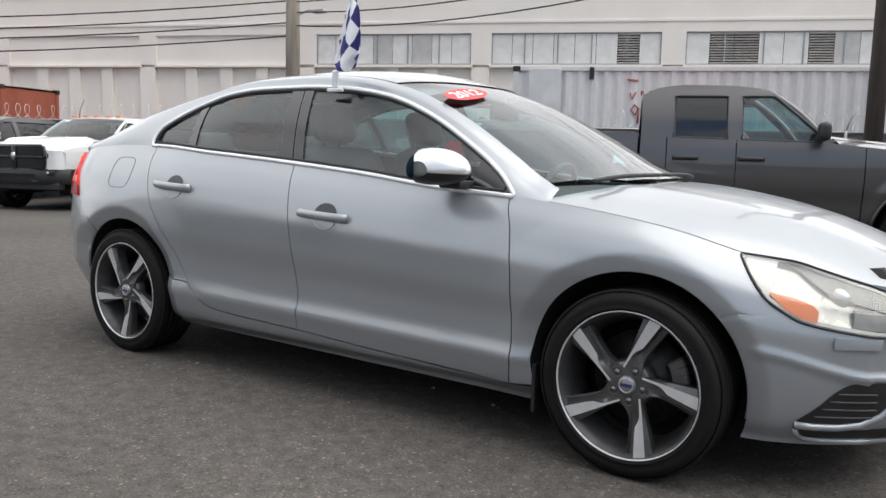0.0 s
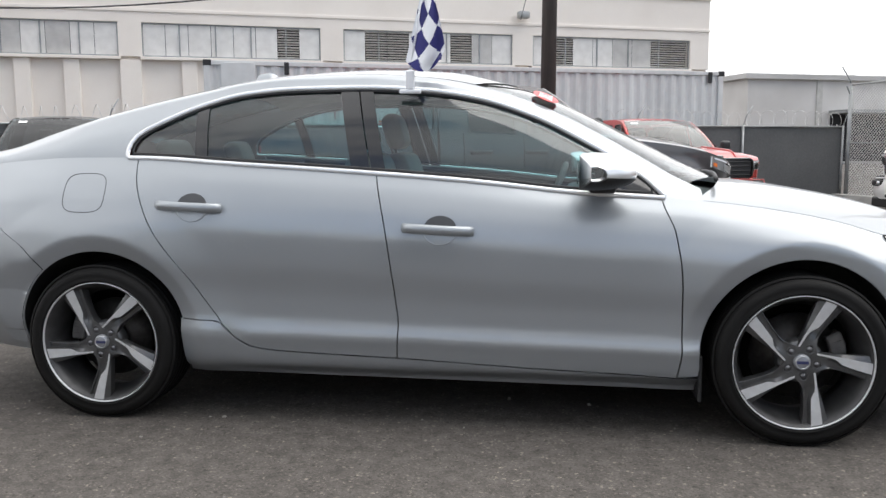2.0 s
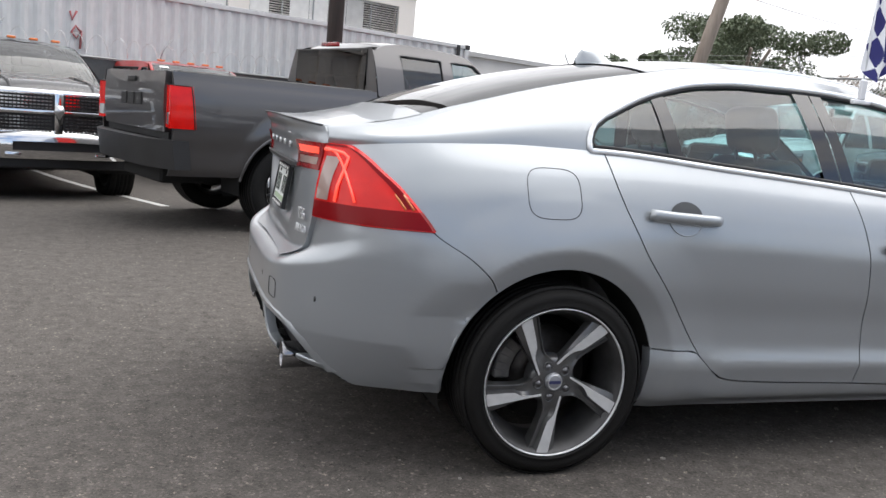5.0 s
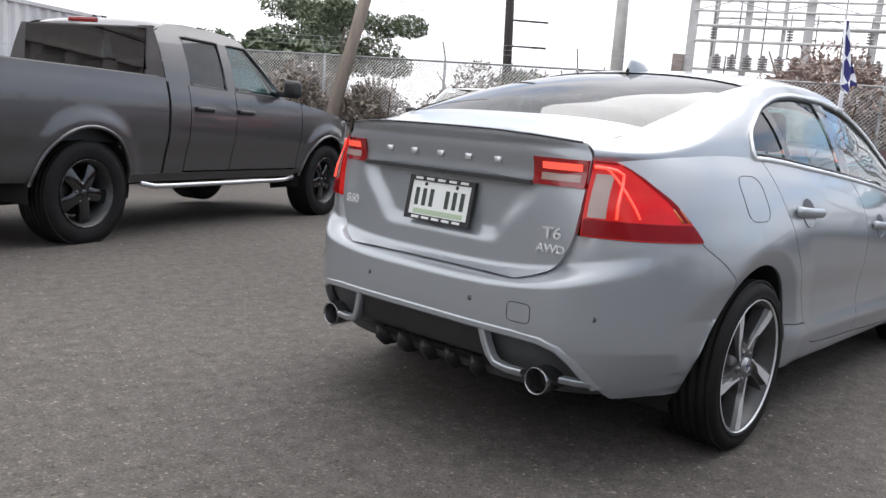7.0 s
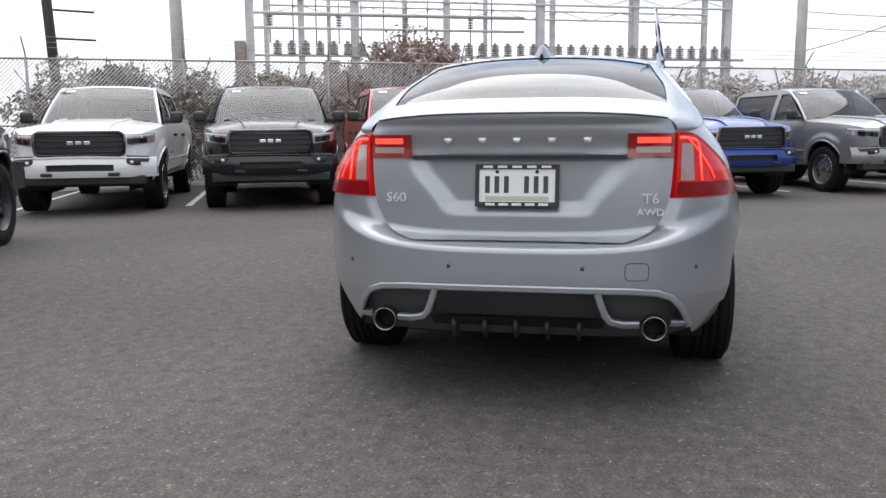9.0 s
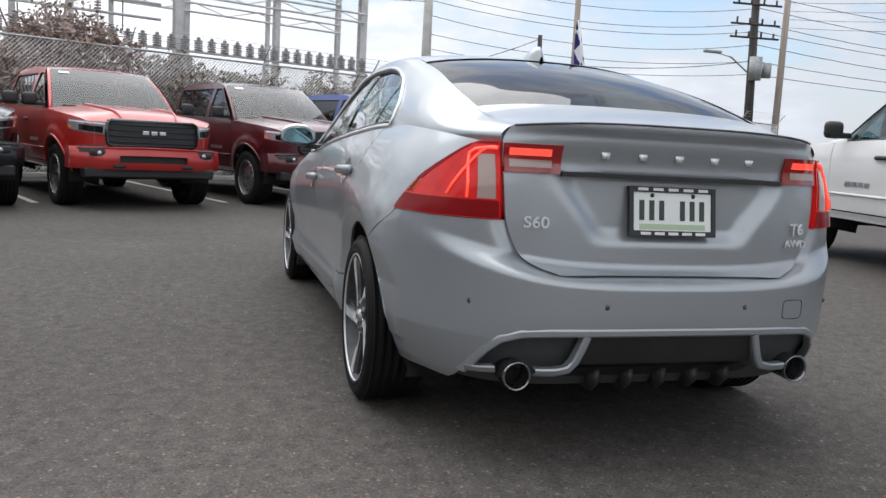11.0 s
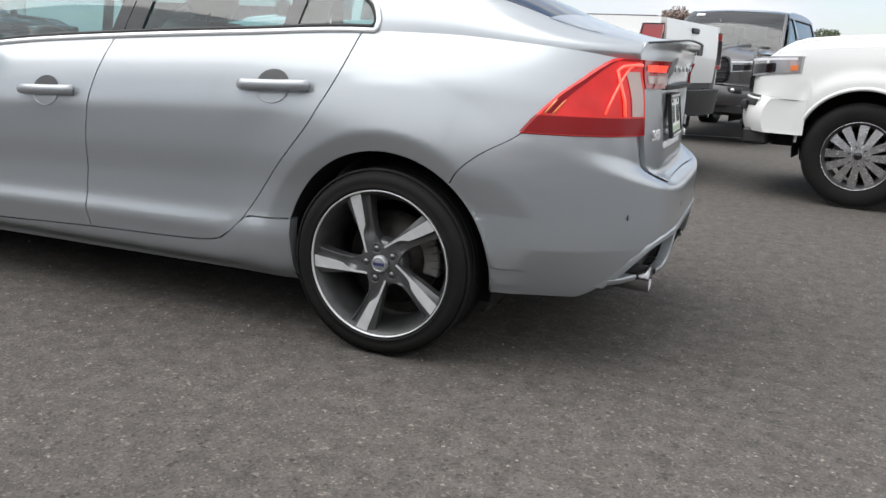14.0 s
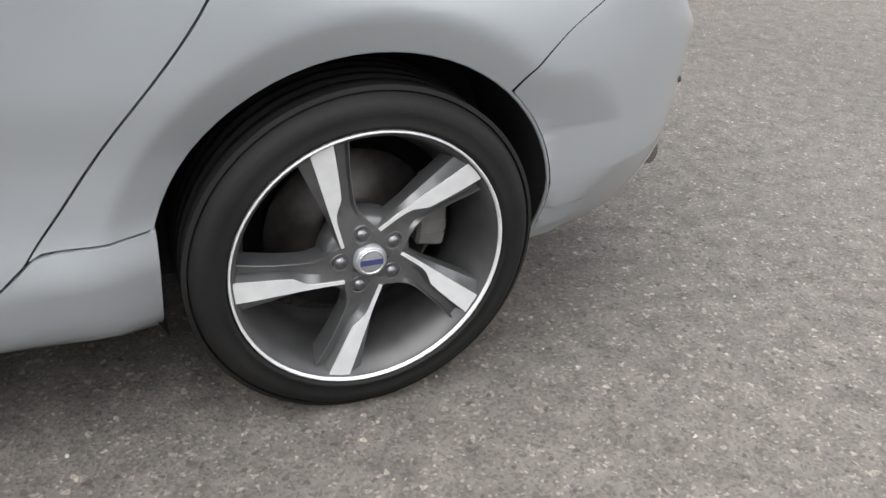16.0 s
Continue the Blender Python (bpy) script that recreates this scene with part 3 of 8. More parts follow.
            rod(bm, c + Vector((0, f - 0.016, 0)), c + Vector((0, f - 0.0085, 0)), 0.0152, 16)
            part("nut_shade", bm, M_DARK, nut)
    bm = bmesh.new()
    revolve(bm, [(0.05, h - 0.13), (0.078, h - 0.128), (0.082, h - 0.135), (rr - 0.085, h - 0.135), (rr - 0.085, h - 0.155), (0.05, h - 0.155)], 40)
    rod(bm, (0, h - 0.14, 0), (0, f - 0.02, 0), 0.06, 20)
    part("brake_disc", bm, M_DISC, hub)
    bm = bmesh.new()
    a0 = radians(style.get("caliper", 20))
    for k in range(5):
        a = a0 + (k - 2) * 0.16
        m = Matrix.Rotation(-a, 4, "Y") @ Matrix.Translation((rr - 0.095, h - 0.125, 0))
        box(bm, -0.030, 0.030, -0.04, 0.022, -0.017, 0.017, 0.006, 1, m)
    part("brake_caliper", bm, M_CASTING if R < 0.38 else M_DISC, hub, "dull cast brake caliper")
    return hub


def twisted_spokes(hub, style, f, rr):
    """Five broad pinwheel spokes, each with a cut bright face beside a dark hollow flank."""
    near = curve((0.03, -0.0425), (0.12, -0.0435), (rr, -0.0445))
    far = curve((0.03, -0.0365), (0.095, -0.0355), (0.114, -0.032), (0.128, -0.024), (0.142, -0.016), (0.17, -0.012), (rr, -0.003))
    low = curve((0.03, -0.0455), (0.10, -0.0490), (0.16, -0.0575), (rr, -0.070))
    high = curve((0.03, 0.040), (0.06, 0.027), (0.085, 0.013), (0.115, 0.0065), (0.15, 0.009), (rr, 0.028))

    def rise(x):
        return f - 0.004 + 0.011 * sm(0.07, rr, x)
    for i in range(5):
        m = Matrix.Rotation(-(2 * math.pi * i / 5 + radians(90)), 4, "Y")
        # in the spoke's own frame: x outwards, z sideways
        stations = [0.046, 0.06, 0.085, 0.10, 0.108, 0.115, 0.122, 0.130, 0.14, 0.17, 0.20, 0.225, rr - 0.0015]
        bm = bmesh.new()
        A = [bm.verts.new((x, rise(x) + 0.0015, far(x))) for x in stations]
        B = [bm.verts.new((x, rise(x) + 0.0015, near(x))) for x in stations]
        for k in range(len(A) - 1):
            bm.faces.new((A[k], A[k + 1], B[k + 1], B[k]))
        got = bmesh.ops.extrude_face_region(bm, geom=bm.faces[:])
        for v in [g for g in got["geom"] if isinstance(g, bmesh.types.BMVert)]:
            v.co.y -= 0.006
        bmesh.ops.transform(bm, matrix=m, verts=bm.verts[:])
        bmesh.ops.recalc_face_normals(bm, faces=bm.faces[:])
        part("spoke_face", bm, style["cut"], hub, "bright machined spoke face", 20)
        bm = bmesh.new()
        rows = []
        for x in [0.03] + stations:
            y0 = rise(x) - 0.0015
            e = lerp(0.002, 0.017, sm(0.06, 0.13, x))
            rows.append([bm.verts.new((x, f - 0.05, low(x) + 0.004)), bm.verts.new((x, y0 - 0.010, low(x))), bm.verts.new((x, y0, near(x) - 0.0004)), bm.verts.new((x, y0, far(x) + 0.0004)),
                         bm.verts.new((x, y0 - e, lerp(far(x), high(x), 0.30))), bm.verts.new((x, y0 - e, lerp(far(x), high(x), 0.80))), bm.verts.new((x, y0 - 0.45 * e, lerp(far(x), high(x), 0.93))),
                         bm.verts.new((x, y0 - 0.5 * e, high(x))), bm.verts.new((x, f - 0.055, high(x) - 0.002))])
        for a, b in zip(rows, rows[1:]):
            for k in range(8):
                bm.faces.new((a[k], b[k], b[k + 1], a[k + 1]))
            bm.faces.new((a[8], b[8], b[0], a[0]))
        bm.faces.new(rows[0])
        bm.faces.new(rows[-1][::-1])
        bmesh.ops.transform(bm, matrix=m, verts=bm.verts[:])
        bmesh.ops.recalc_face_normals(bm, faces=bm.faces[:])
        part("spoke", bm, style["dark"], hub, smooth=30)
    bm = bmesh.new()
    revolve(bm, [(0.0, f - 0.012), (0.036, f - 0.0105), (0.058, f - 0.0105), (0.074, f - 0.014), (0.082, f - 0.024), (0.085, f - 0.06)], 40)
    part("hub_plate", bm, style["dark"], hub)


M_CASTING = textured("dull_casting", (0.13, 0.125, 0.12), (0.22, 0.21, 0.20), 20, (0.5, 0.7), metal=0.4)
M_NUT = mat("dull_wheel_nut", (0.16, 0.16, 0.17), 0.35, 0.8)
M_EXHAUST = mat("dulled_chrome", (0.30, 0.30, 0.31), 0.16, 0.95)
M_CAP = mat("grey_cap", (0.30, 0.31, 0.33), 0.35, 0.5, coat=0.3)
M_CAPBLUE = mat("blue_cap_band", (0.03, 0.036, 0.11), 0.35, coat=0.2)
SEDAN_WHEEL = dict(tyre=0.322, rim=0.250, width=0.235, face=0.098, dark=M_RIMDARK, cut=M_RIMCUT, cap=M_CAP, nuts=5, nut_r=0.0535, nut_turn=-0.314,
                   spokes=twisted_spokes, cap_label="silver centre cap with a blue bar", caliper=25)


def sedan():
    car = thing("silver_sedan", "clean silver-grey metallic sedan with chrome window trim on the asphalt", "car")
    P = M_SILVER
    hole_r, hole_f = (-WX, WZ + 0.012, 0.372), (WX, WZ + 0.012, 0.372)
    # window outline
    top = curve((-1.292, 1.115), (-1.28, 1.150), (-1.262, 1.175), (-1.18, 1.222), (-1.02, 1.292), (-0.815, 1.345), (-0.61, 1.363), (-0.335, 1.366), (-0.06, 1.352),
                (0.158, 1.318), (0.376, 1.247), (0.595, 1.138), (0.814, 1.0), (0.888, 0.930))
    crown = curve((-2.26, 1.118), (-2.15, 1.118), (-1.95, 1.155), (-1.7, 1.250), (-1.38, 1.345), (-1.03, 1.415), (-0.62, 1.462), (-0.3, 1.476), (0.0, 1.462), (0.25, 1.410),
                  (0.45, 1.345), (0.8, 1.178), (1.05, 1.048), (1.25, 0.965), (1.5, 0.94))
    rail_z = curve((-2.26, 1.075), (-2.1, 1.090), (-1.95, 1.110), (-1.7, 1.175), (-1.45, 1.245), (-1.25, 1.295), (-1.02, 1.345), (-0.815, 1.388), (-0.61, 1.404), (-0.335, 1.406),
                   (-0.06, 1.386), (0.158, 1.345), (0.376, 1.274), (0.595, 1.166), (0.814, 1.036), (0.93, 0.964), (1.03, 0.916))
    rail_y = curve((-2.26, 0.50), (-2.0, 0.600), (-1.6, 0.625), (-1.25, 0.60), (-0.8, 0.585), (-0.3, 0.585), (0.158, 0.595), (0.45, 0.63), (0.7, 0.675), (0.93, 0.735), (1.02, 0.76))

    def upper(x, z):
        """Half width of the flank over the belt, at a height."""
        zb, zt = belt(x), rail_z(x)
        yb, yt = side_y(x, zb), rail_y(x)
        t = min(1.0, max(0.0, (z - zb) / max(0.004, zt - zb)))
        return lerp(yb, yt, t) + 0.022 * math.sin(math.pi * t) * sm(1.0, 0.6, x)

    def over(x, y):
        """Height of the roof, the glass and the deck."""
        e = rail_y(x)
        t = min(1.0, abs(y) / e)
        return rail_z(x) + (crown(x) - rail_z(x)) * (1 - t ** 2.3) ** (1 / 1.35)

    for sgn, sn in ((1, "left"), (-1, "right")):
        part("rear_door", flank(sgn, lambda z: rear_cut(z) + GAP, lambda z: mid_cut(z) - GAP, lambda x: sill_top(x) + 2 * GAP, lambda x: belt(x) - 0.006, 36, 44), P, car)
        part("front_door", flank(sgn, lambda z: mid_cut(z) + GAP, lambda z: front_cut(z) - GAP, lambda x: sill_top(x) + 2 * GAP, lambda x: belt(x) - 0.006, 40, 44), P, car)
        # front wing
        wing_nose = curve((0.2, 1.665), (0.583, 1.668), (0.600, 1.735), (0.625, 1.838), (0.640, 1.818), (0.684, 1.766), (0.74, 1.722), (0.782, 1.698), (0.80, 1.69))
        part("front_wing", flank(sgn, lambda z: front_cut(z) + GAP, lambda z: wing_nose(z) - GAP, lambda x: 0.25, lambda x: belt(x), 72, 72, hole_f), P, car)
        # rear wing up to the belt
        part("rear_wing", flank(sgn, lambda z: cut_b(z) + GAP, lambda z: rear_cut(z) - GAP, lambda x: max(0.30, sill_top(x) + 0.004), lambda x: belt(x), 64, 60, hole_r), P, car)
        # sill
        def sill(u, v):
            x = lerp(-1.035, 1.035, u)
            z = lerp(0.195 - 0.02 * u, sill_top(x), v)
            return Vector((x, sgn * (side_y(x, z) + 0.004 * sm(0.25, 0.5, v) - 0.55 * max(0.0, 0.243 - z)), z))
        bm = bmesh.new()
        sheet(bm, sill, steps(0, 1, 60), steps(0, 1, 10), None, (0, -sgn, 0), 0.05)
        bmesh.ops.recalc_face_normals(bm, faces=bm.faces[:])
        part("sill", bm, P, car)
        # roof rail, pillars and rear quarter over the belt
        def quarter(u, v):
            x = u
            z0 = top(x) if -1.292 < x < 0.888 else belt(x) - 0.001
            z = lerp(z0, rail_z(x), v)
            return Vector((x, sgn * upper(x, z), z))
        xs = steps(-2.135, -1.2925, 40) + [-1.2919, -1.288, -1.283, -1.276, -1.268, -1.255] + steps(-1.24, 0.886, 78) + steps(0.89, 1.03, 8)
        bm = bmesh.new()
        sheet(bm, quarter, xs, steps(0, 1, 12))
        # over the rail to the roof seam and the screens
        def rail(u, v):
            y = rail_y(u) * (1 - 0.085 * v)
            return Vector((u, sgn * y, over(u, y)))
        sheet(bm, rail, xs, steps(0, 1, 4))
        bmesh.ops.remove_doubles(bm, verts=bm.verts[:], dist=0.0006)
        bmesh.ops.recalc_face_normals(bm, faces=bm.faces[:])
        part("body_side", bm, P, car, smooth=50)
        # windows
        def pane(x0, x1, z0, z1, nm, inset, material, nx=26, nz=10):
            def fn(u, v):
                z = lerp(belt(0), 1.3, v)
                for _ in range(4):
                    x = lerp(x0(z), x1(z), u)
                    z = lerp(z0(x), z1(x), v)
                return Vector((x, sgn * (upper(x, z) - inset), z))
            b = bmesh.new()
            sheet(b, fn, steps(0, 1, nx), steps(0, 1, nz))
            o = part(nm, b, material, car)
            return o
        lo, hi = (lambda x: belt(x) + 0.002), (lambda x: max(top(x) - 0.004, belt(x) + 0.006))
        pb = curve((1.0, -0.245), (1.37, -0.335))
        for nm, a, b in (("front_window", lambda z: pb(z) + 0.055, lambda z: 0.885), ("rear_window", lambda z: -0.945 - 0.16 * (z - 1.08), lambda z: pb(z) - 0.075),
                         ("quarter_window", lambda z: -1.286, lambda z: -0.985 - 0.16 * (z - 1.08))):
            g = pane(a, b, lo, hi, nm, 0.014, M_GLASS)
            g.visible_shadow = False
        pane(lambda z: pb(z) - 0.078, lambda z: pb(z) - 0.003, lo, hi, "door_pillar", 0.006, M_GLOSSBLACK, 4)
        pane(lambda z: pb(z) + 0.003, lambda z: pb(z) + 0.058, lo, hi, "door_pillar", 0.006, M_GLOSSBLACK, 4)
        pane(lambda z: -0.992 - 0.16 * (z - 1.08), lambda z: -0.938 - 0.16 * (z - 1.08), lo, hi, "window_divider", 0.008, M_GLOSSBLACK, 3)
        pane(lambda z: 0.70, lambda z: 0.89, lo, hi, "mirror_triangle", 0.008, M_GLOSSBLACK, 10)
        # bright trim round the windows
        loop = [(x, belt(x) - 0.001) for x in steps(-1.285, 0.885, 60)] + [(x, top(x)) for x in steps(0.885, -1.18, 70)] + [(-1.225, 1.200), (-1.262, 1.175), (-1.282, 1.148), (-1.293, 1.118), (-1.293, 1.092)]
        bm = bmesh.new()
        tube(bm, [(x, sgn * (upper(x, z) + 0.004), z) for x, z in loop], 0.0105, 6, True, 0.7)
        part("window_trim", bm, M_BRIGHT, car, "polished chrome window surround")
        inner = [(x, belt(x) + 0.015) for x in steps(-1.268, 0.84, 60)] + [(x, top(x) - 0.014) for x in steps(0.84, -1.18, 70)] + [(-1.215, 1.19), (-1.248, 1.166), (-1.268, 1.14), (-1.277, 1.112)]
        bm = bmesh.new()
        tube(bm, [(x, sgn * (upper(x, z) - 0.006), z) for x, z in inner], 0.006, 6, True, 0.5)
        part("window_seal", bm, M_BLACK, car)
        # wheel arch lips and liners
        for wx, hole in ((-WX, hole_r), (WX, hole_f)):
            bm = bmesh.new()
            pts = []
            for k in range(41):
                a = radians(lerp(-14 if wx < 0 else -12, 190 if wx < 0 else 194, k / 40))
                x, z = wx + 0.372 * math.cos(a), hole[1] + 0.372 * math.sin(a)
                pts.append((x, sgn * (side_y(x, max(0.2, z)) - 0.004), z))
            tube(bm, pts, 0.004, 6)
            part("arch_lip", bm, P, car)
            bm = bmesh.new()
            def liner(u, v):
                a = radians(lerp(-25, 205, u))
                r = 0.378 if v < 1 else 0.3
                y = lerp(0.88, 0.52, v)
                x, z = wx + 0.378 * math.cos(a), hole[1] + 0.378 * math.sin(a)
                return Vector((x, sgn * min(y, side_y(x, max(0.2, z)) - 0.006), z))
            sheet(bm, liner, steps(0, 1, 36), steps(0, 1, 4))
            c = [bm.verts.new((wx + 0.38 * math.cos(radians(a)), sgn * 0.52, hole[1] + 0.38 * math.sin(radians(a)))) for a in range(-30, 211, 12)]
            bm.faces.new(c)
            part("arch_liner", bm, M_DARK, car)
            turn = (17 if sgn > 0 else 25.5) if wx < 0 else (20 if sgn > 0 else 44.5)
            # the caliper sits behind the axle at the back, ahead of it in front
            wheel(car, (wx, sgn * 0.764, WZ), sgn, dict(SEDAN_WHEEL, spin=turn, caliper=turn + (170 if (sgn > 0) == (wx < 0) else 20)))
        # mud flap behind the front wheel
        bm = bmesh.new()
        box(bm, 1.02, 1.035, *sorted((sgn * 0.68, sgn * 0.845)), 0.15, 0.33, 0.004, 1)
        part("mud_flap", bm, M_BLACK, car)
        # door handles
        for hx, hz in ((-0.975, 0.888), (0.03, 0.806)):
            yb = side_y(hx, hz)
            bm = bmesh.new()
            pts = [(hx + 0.135 * t, sgn * (side_y(hx + 0.135 * t, hz) + 0.030 - 0.022 * abs(t) ** 4), hz - 0.006 * t) for t in steps(-1, 1, 14)]
            tube(bm, pts, 0.0185, 10, False, 0.72)
            h = part("door_handle", bm, P, car, "body-coloured pull handle with a bright edge")
            bm = bmesh.new()
            def cup(u, v):
                a, r = 2 * math.pi * u, v
                x, z = hx + 0.008 + 0.066 * r * math.cos(a), hz - 0.004 + 0.056 * r * math.sin(a)
                return Vector((x, sgn * (side_y(x, z) + 0.0012), z))
            sheet(bm, cup, steps(0, 1, 24), steps(0, 1, 3))
            part("handle_cup", bm, P, h)
            # flat dark half-disc paints the shade in the upper half of the cup
            bm = bmesh.new()
            def dark(u, v):
                a, r = math.pi * u, v
                x, z = hx + 0.008 + 0.063 * r * math.cos(a), hz + 0.004 + 0.048 * r * math.sin(a)
                return Vector((x, sgn * (side_y(x, z) + 0.0022), z))
            sheet(bm, dark, steps(0, 1, 16), steps(0, 1, 3))
            part("handle_shade", bm, M_GREYPLASTIC, h, "flat dark patch for the shade in the finger hollow")
            bm = bmesh.new()
            pts = [(hx + 0.008 + 0.066 * math.cos(a), hz - 0.004 + 0.056 * math.sin(a)) for a in steps(math.pi * 1.02, math.pi * 1.98, 14)]
            tube(bm, [(x, sgn * (side_y(x, z) + 0.0012), z) for x, z in pts], 0.0022, 5)
            part("cup_edge", bm, P, h)
        # door mirror
        bm = bmesh.new()
        def shell(u, v):
            a, t = 2 * math.pi * u, v
            ex = 0.155 * math.cos(math.pi * (t - 0.5)) ** 0.55
            yy = lerp(0.80, 1.02, t)
            rz = 0.082 * math.cos(math.pi * (t - 0.5)) ** 0.4 if 0 < t < 1 else 0.02
            cx = max(math.cos(a), -0.35)
            return Vector((0.615 + ex * cx, sgn * yy, 1.015 + rz * math.sin(a) * (1.0 if math.sin(a) > 0 else 0.62)))
        sheet(bm, shell, steps(0, 1, 24), steps(0.03, 0.97, 14))
        bmesh.ops.remove_doubles(bm, verts=bm.verts[:], dist=0.001)
        mir = part("door_mirror", bm, M_BRIGHT, car, "satin chrome door mirror shell")
        bm = bmesh.new()
        def lower_shell(u, v):
            p = shell(u * 0.5 + 0.5, v)
            p.z = 1.015 + (p.z - 1.015) * 1.04
            return p + Vector((0, 0, -0.004))
        sheet(bm, lower_shell, steps(0.06, 0.94, 14), steps(0.03, 0.97, 14))
        box(bm, 0.60, 0.70, min(sgn * 0.74, sgn * 0.86), max(sgn * 0.74, sgn * 0.86), 0.945, 0.975, 0.01, 2)
        part("mirror_foot", bm, M_BLACK, mir)
        bm = bmesh.new()
        def mglass(u, v):
            a = 2 * math.pi * u
            return Vector((0.5545, sgn * (0.915 + 0.088 * v * math.cos(a) * (1 - 0.1 * math.sin(a))), 1.022 + 0.050 * v * max(-0.8, min(0.95, 1.15 * math.sin(a)))))
        sheet(bm, mglass, steps(0, 1, 28), steps(0.01, 1, 3))
        part("mirror_glass", bm, mat("mirror_glass", (0.16, 0.28, 0.33), 0.03, 1.0), mir, "blue-tinted mirror glass")
        # fuel flap ring on the right
        if sgn < 0:
            bm = bmesh.new()
            pts = []
            for k in range(40):
                a = 2 * math.pi * k / 40
                c, s = math.cos(a), math.sin(a)
                x = -1.445 + 0.092 * abs(c) ** 0.55 * (1 if c > 0 else -1)
                z = 0.940 + 0.078 * abs(s) ** 0.55 * (1 if s > 0 else -1)
                pts.append((x, -(side_y(x, z) + 0.0003), z))
            tube(bm, pts, 0.0014, 5, True)
            part("fuel_flap_seam", bm, M_BLACK, car, "thin seam of the fuel flap")
        # taillight
        front_edge = curve((0.79, -1.832), (0.80, -1.84), (0.815, -1.850), (0.879, -1.900), (0.926, -1.942), (0.972, -1.994), (1.0, -2.024), (1.033, -2.07), (1.06, -2.13), (1.09, -2.15))
        def lamp_row(z, y_in, grow):
            r = ring(z)
            a = length_at(r, lambda p: front_edge(z) - p.x)
            b = length_at(r, lambda p: y_in - p.y)
            pts = along(r, a, b, 20)
            q = []
            for k, p in enumerate(pts):
                d = (pts[min(k + 1, 20)] - pts[max(k - 1, 0)]).normalized()
                nrm = Vector((d.y, -d.x, 0))
                if nrm.x > 0 and p.x < -2.0:
                    nrm = -nrm
                if nrm.y < 0:
                    nrm = -nrm
                if p.x < -2.1:
                    nrm = Vector((-abs(nrm.x), nrm.y, 0)).normalized()
                q.append(p + nrm * grow)
            return [Vector((p.x, sgn * p.y, p.z)) for p in q]
        def lamp(zs, y_in, grow):
            b = bmesh.new()
            rows = [[b.verts.new(p) for p in lamp_row(z, y_in, grow * (1 if 0 < i < len(zs) - 1 else 0.3))] for i, z in enumerate(zs)]
            for ra, rb in zip(rows, rows[1:]):
                for k in range(20):
                    b.faces.new((ra[k], ra[k + 1], rb[k + 1], rb[k]))
            rim = [e for e in b.edges if len(e.link_faces) == 1]
            got = bmesh.ops.extrude_edge_only(b, edges=rim)
            for v in [g for g in got["geom"] if isinstance(g, bmesh.types.BMVert)]:
                v.co += Vector((0.03, -sgn * 0.02, 0))
            bmesh.ops.recalc_face_normals(b, faces=b.faces[:])
            return b
        def lamp_patch(z0, z1, y_in, y_out, grow):
            b = bmesh.new()
            rows = []
            for z in steps(z0, z1, 10):
                row = []
                for y in steps(y_in, y_out(z), 8):
                    p, q = tail_pt(y, z), tail_pt(y + 0.004, z)
                    nrm = Vector((-(q.y - p.y), q.x - p.x, 0)).normalized()
                    p = p + nrm * grow
                    row.append(b.verts.new((p.x, sgn * p.y, p.z)))
                rows.append(row)
            for ra, rc in zip(rows, rows[1:]):
                for k in range(8):
                    b.faces.new((ra[k], ra[k + 1], rc[k + 1], rc[k]))
            bmesh.ops.recalc_face_normals(b, faces=b.faces[:])
            return b
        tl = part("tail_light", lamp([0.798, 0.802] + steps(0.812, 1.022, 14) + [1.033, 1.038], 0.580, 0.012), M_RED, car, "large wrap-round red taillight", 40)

        part("lower_band", lamp([0.801, 0.804, 0.82, 0.838, 0.856, 0.860], 0.582, 0.0135), M_REDDEEP, tl, "deeper red lower band", 40)

        def on_lamp(z, f, grow):
            row = lamp_row(z, 0.580, grow)
            k = min(19, int(f * 20))
            return row[k].lerp(row[k + 1], f * 20 - k)
        # darker border along the front edge, brighter inner window, outer light guide brightened by emission
        b = bmesh.new()
        sheet(b, lambda u, v: on_lamp(u, v, 0.0142), steps(0.864, 1.030, 12), steps(0.004, 0.085, 3))
        sheet(b, lambda u, v: on_lamp(u, v, 0.0142), steps(1.0305, 1.037, 2), steps(0.09, 0.97, 12))
        bmesh.ops.recalc_face_normals(b, faces=b.faces[:])
        part("lens_border", b, M_REDDEEP, tl, "deep red lens border", 40)
        b = bmesh.new()
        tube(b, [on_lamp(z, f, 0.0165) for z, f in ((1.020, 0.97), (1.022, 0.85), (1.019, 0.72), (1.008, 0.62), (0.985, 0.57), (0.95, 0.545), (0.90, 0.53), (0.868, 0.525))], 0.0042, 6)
        part("light_guide", b, M_REDGLOW, tl, "bright red light guide")

        def rear_bit(nm, ya, yb, za, zb, material, grow, parent, label="", n=10, slope=0.0):
            b = bmesh.new()
            def fn(u, v):
                z = lerp(za, zb, v)
                y = lerp(ya, yb, u) + slope * (z - za)
                p = tail_pt(y, z)
                return Vector((p.x - grow, sgn * y, z))
            sheet(b, fn, steps(0, 1, n), steps(0, 1, n), None, (1, 0, 0), 0.02)
            bmesh.ops.recalc_face_normals(b, faces=b.faces[:])
            return part(nm, b, material, parent, label)
        part("reversing_lens", lamp_patch(0.862, 0.998, 0.592, lambda z: 0.642 - 0.06 * (z - 0.86), 0.0145), M_CLEAR, tl, "clear reversing lens", 40)
        # light guide: a hook from the outer edge over the top, brightened by emission
        b = bmesh.new()
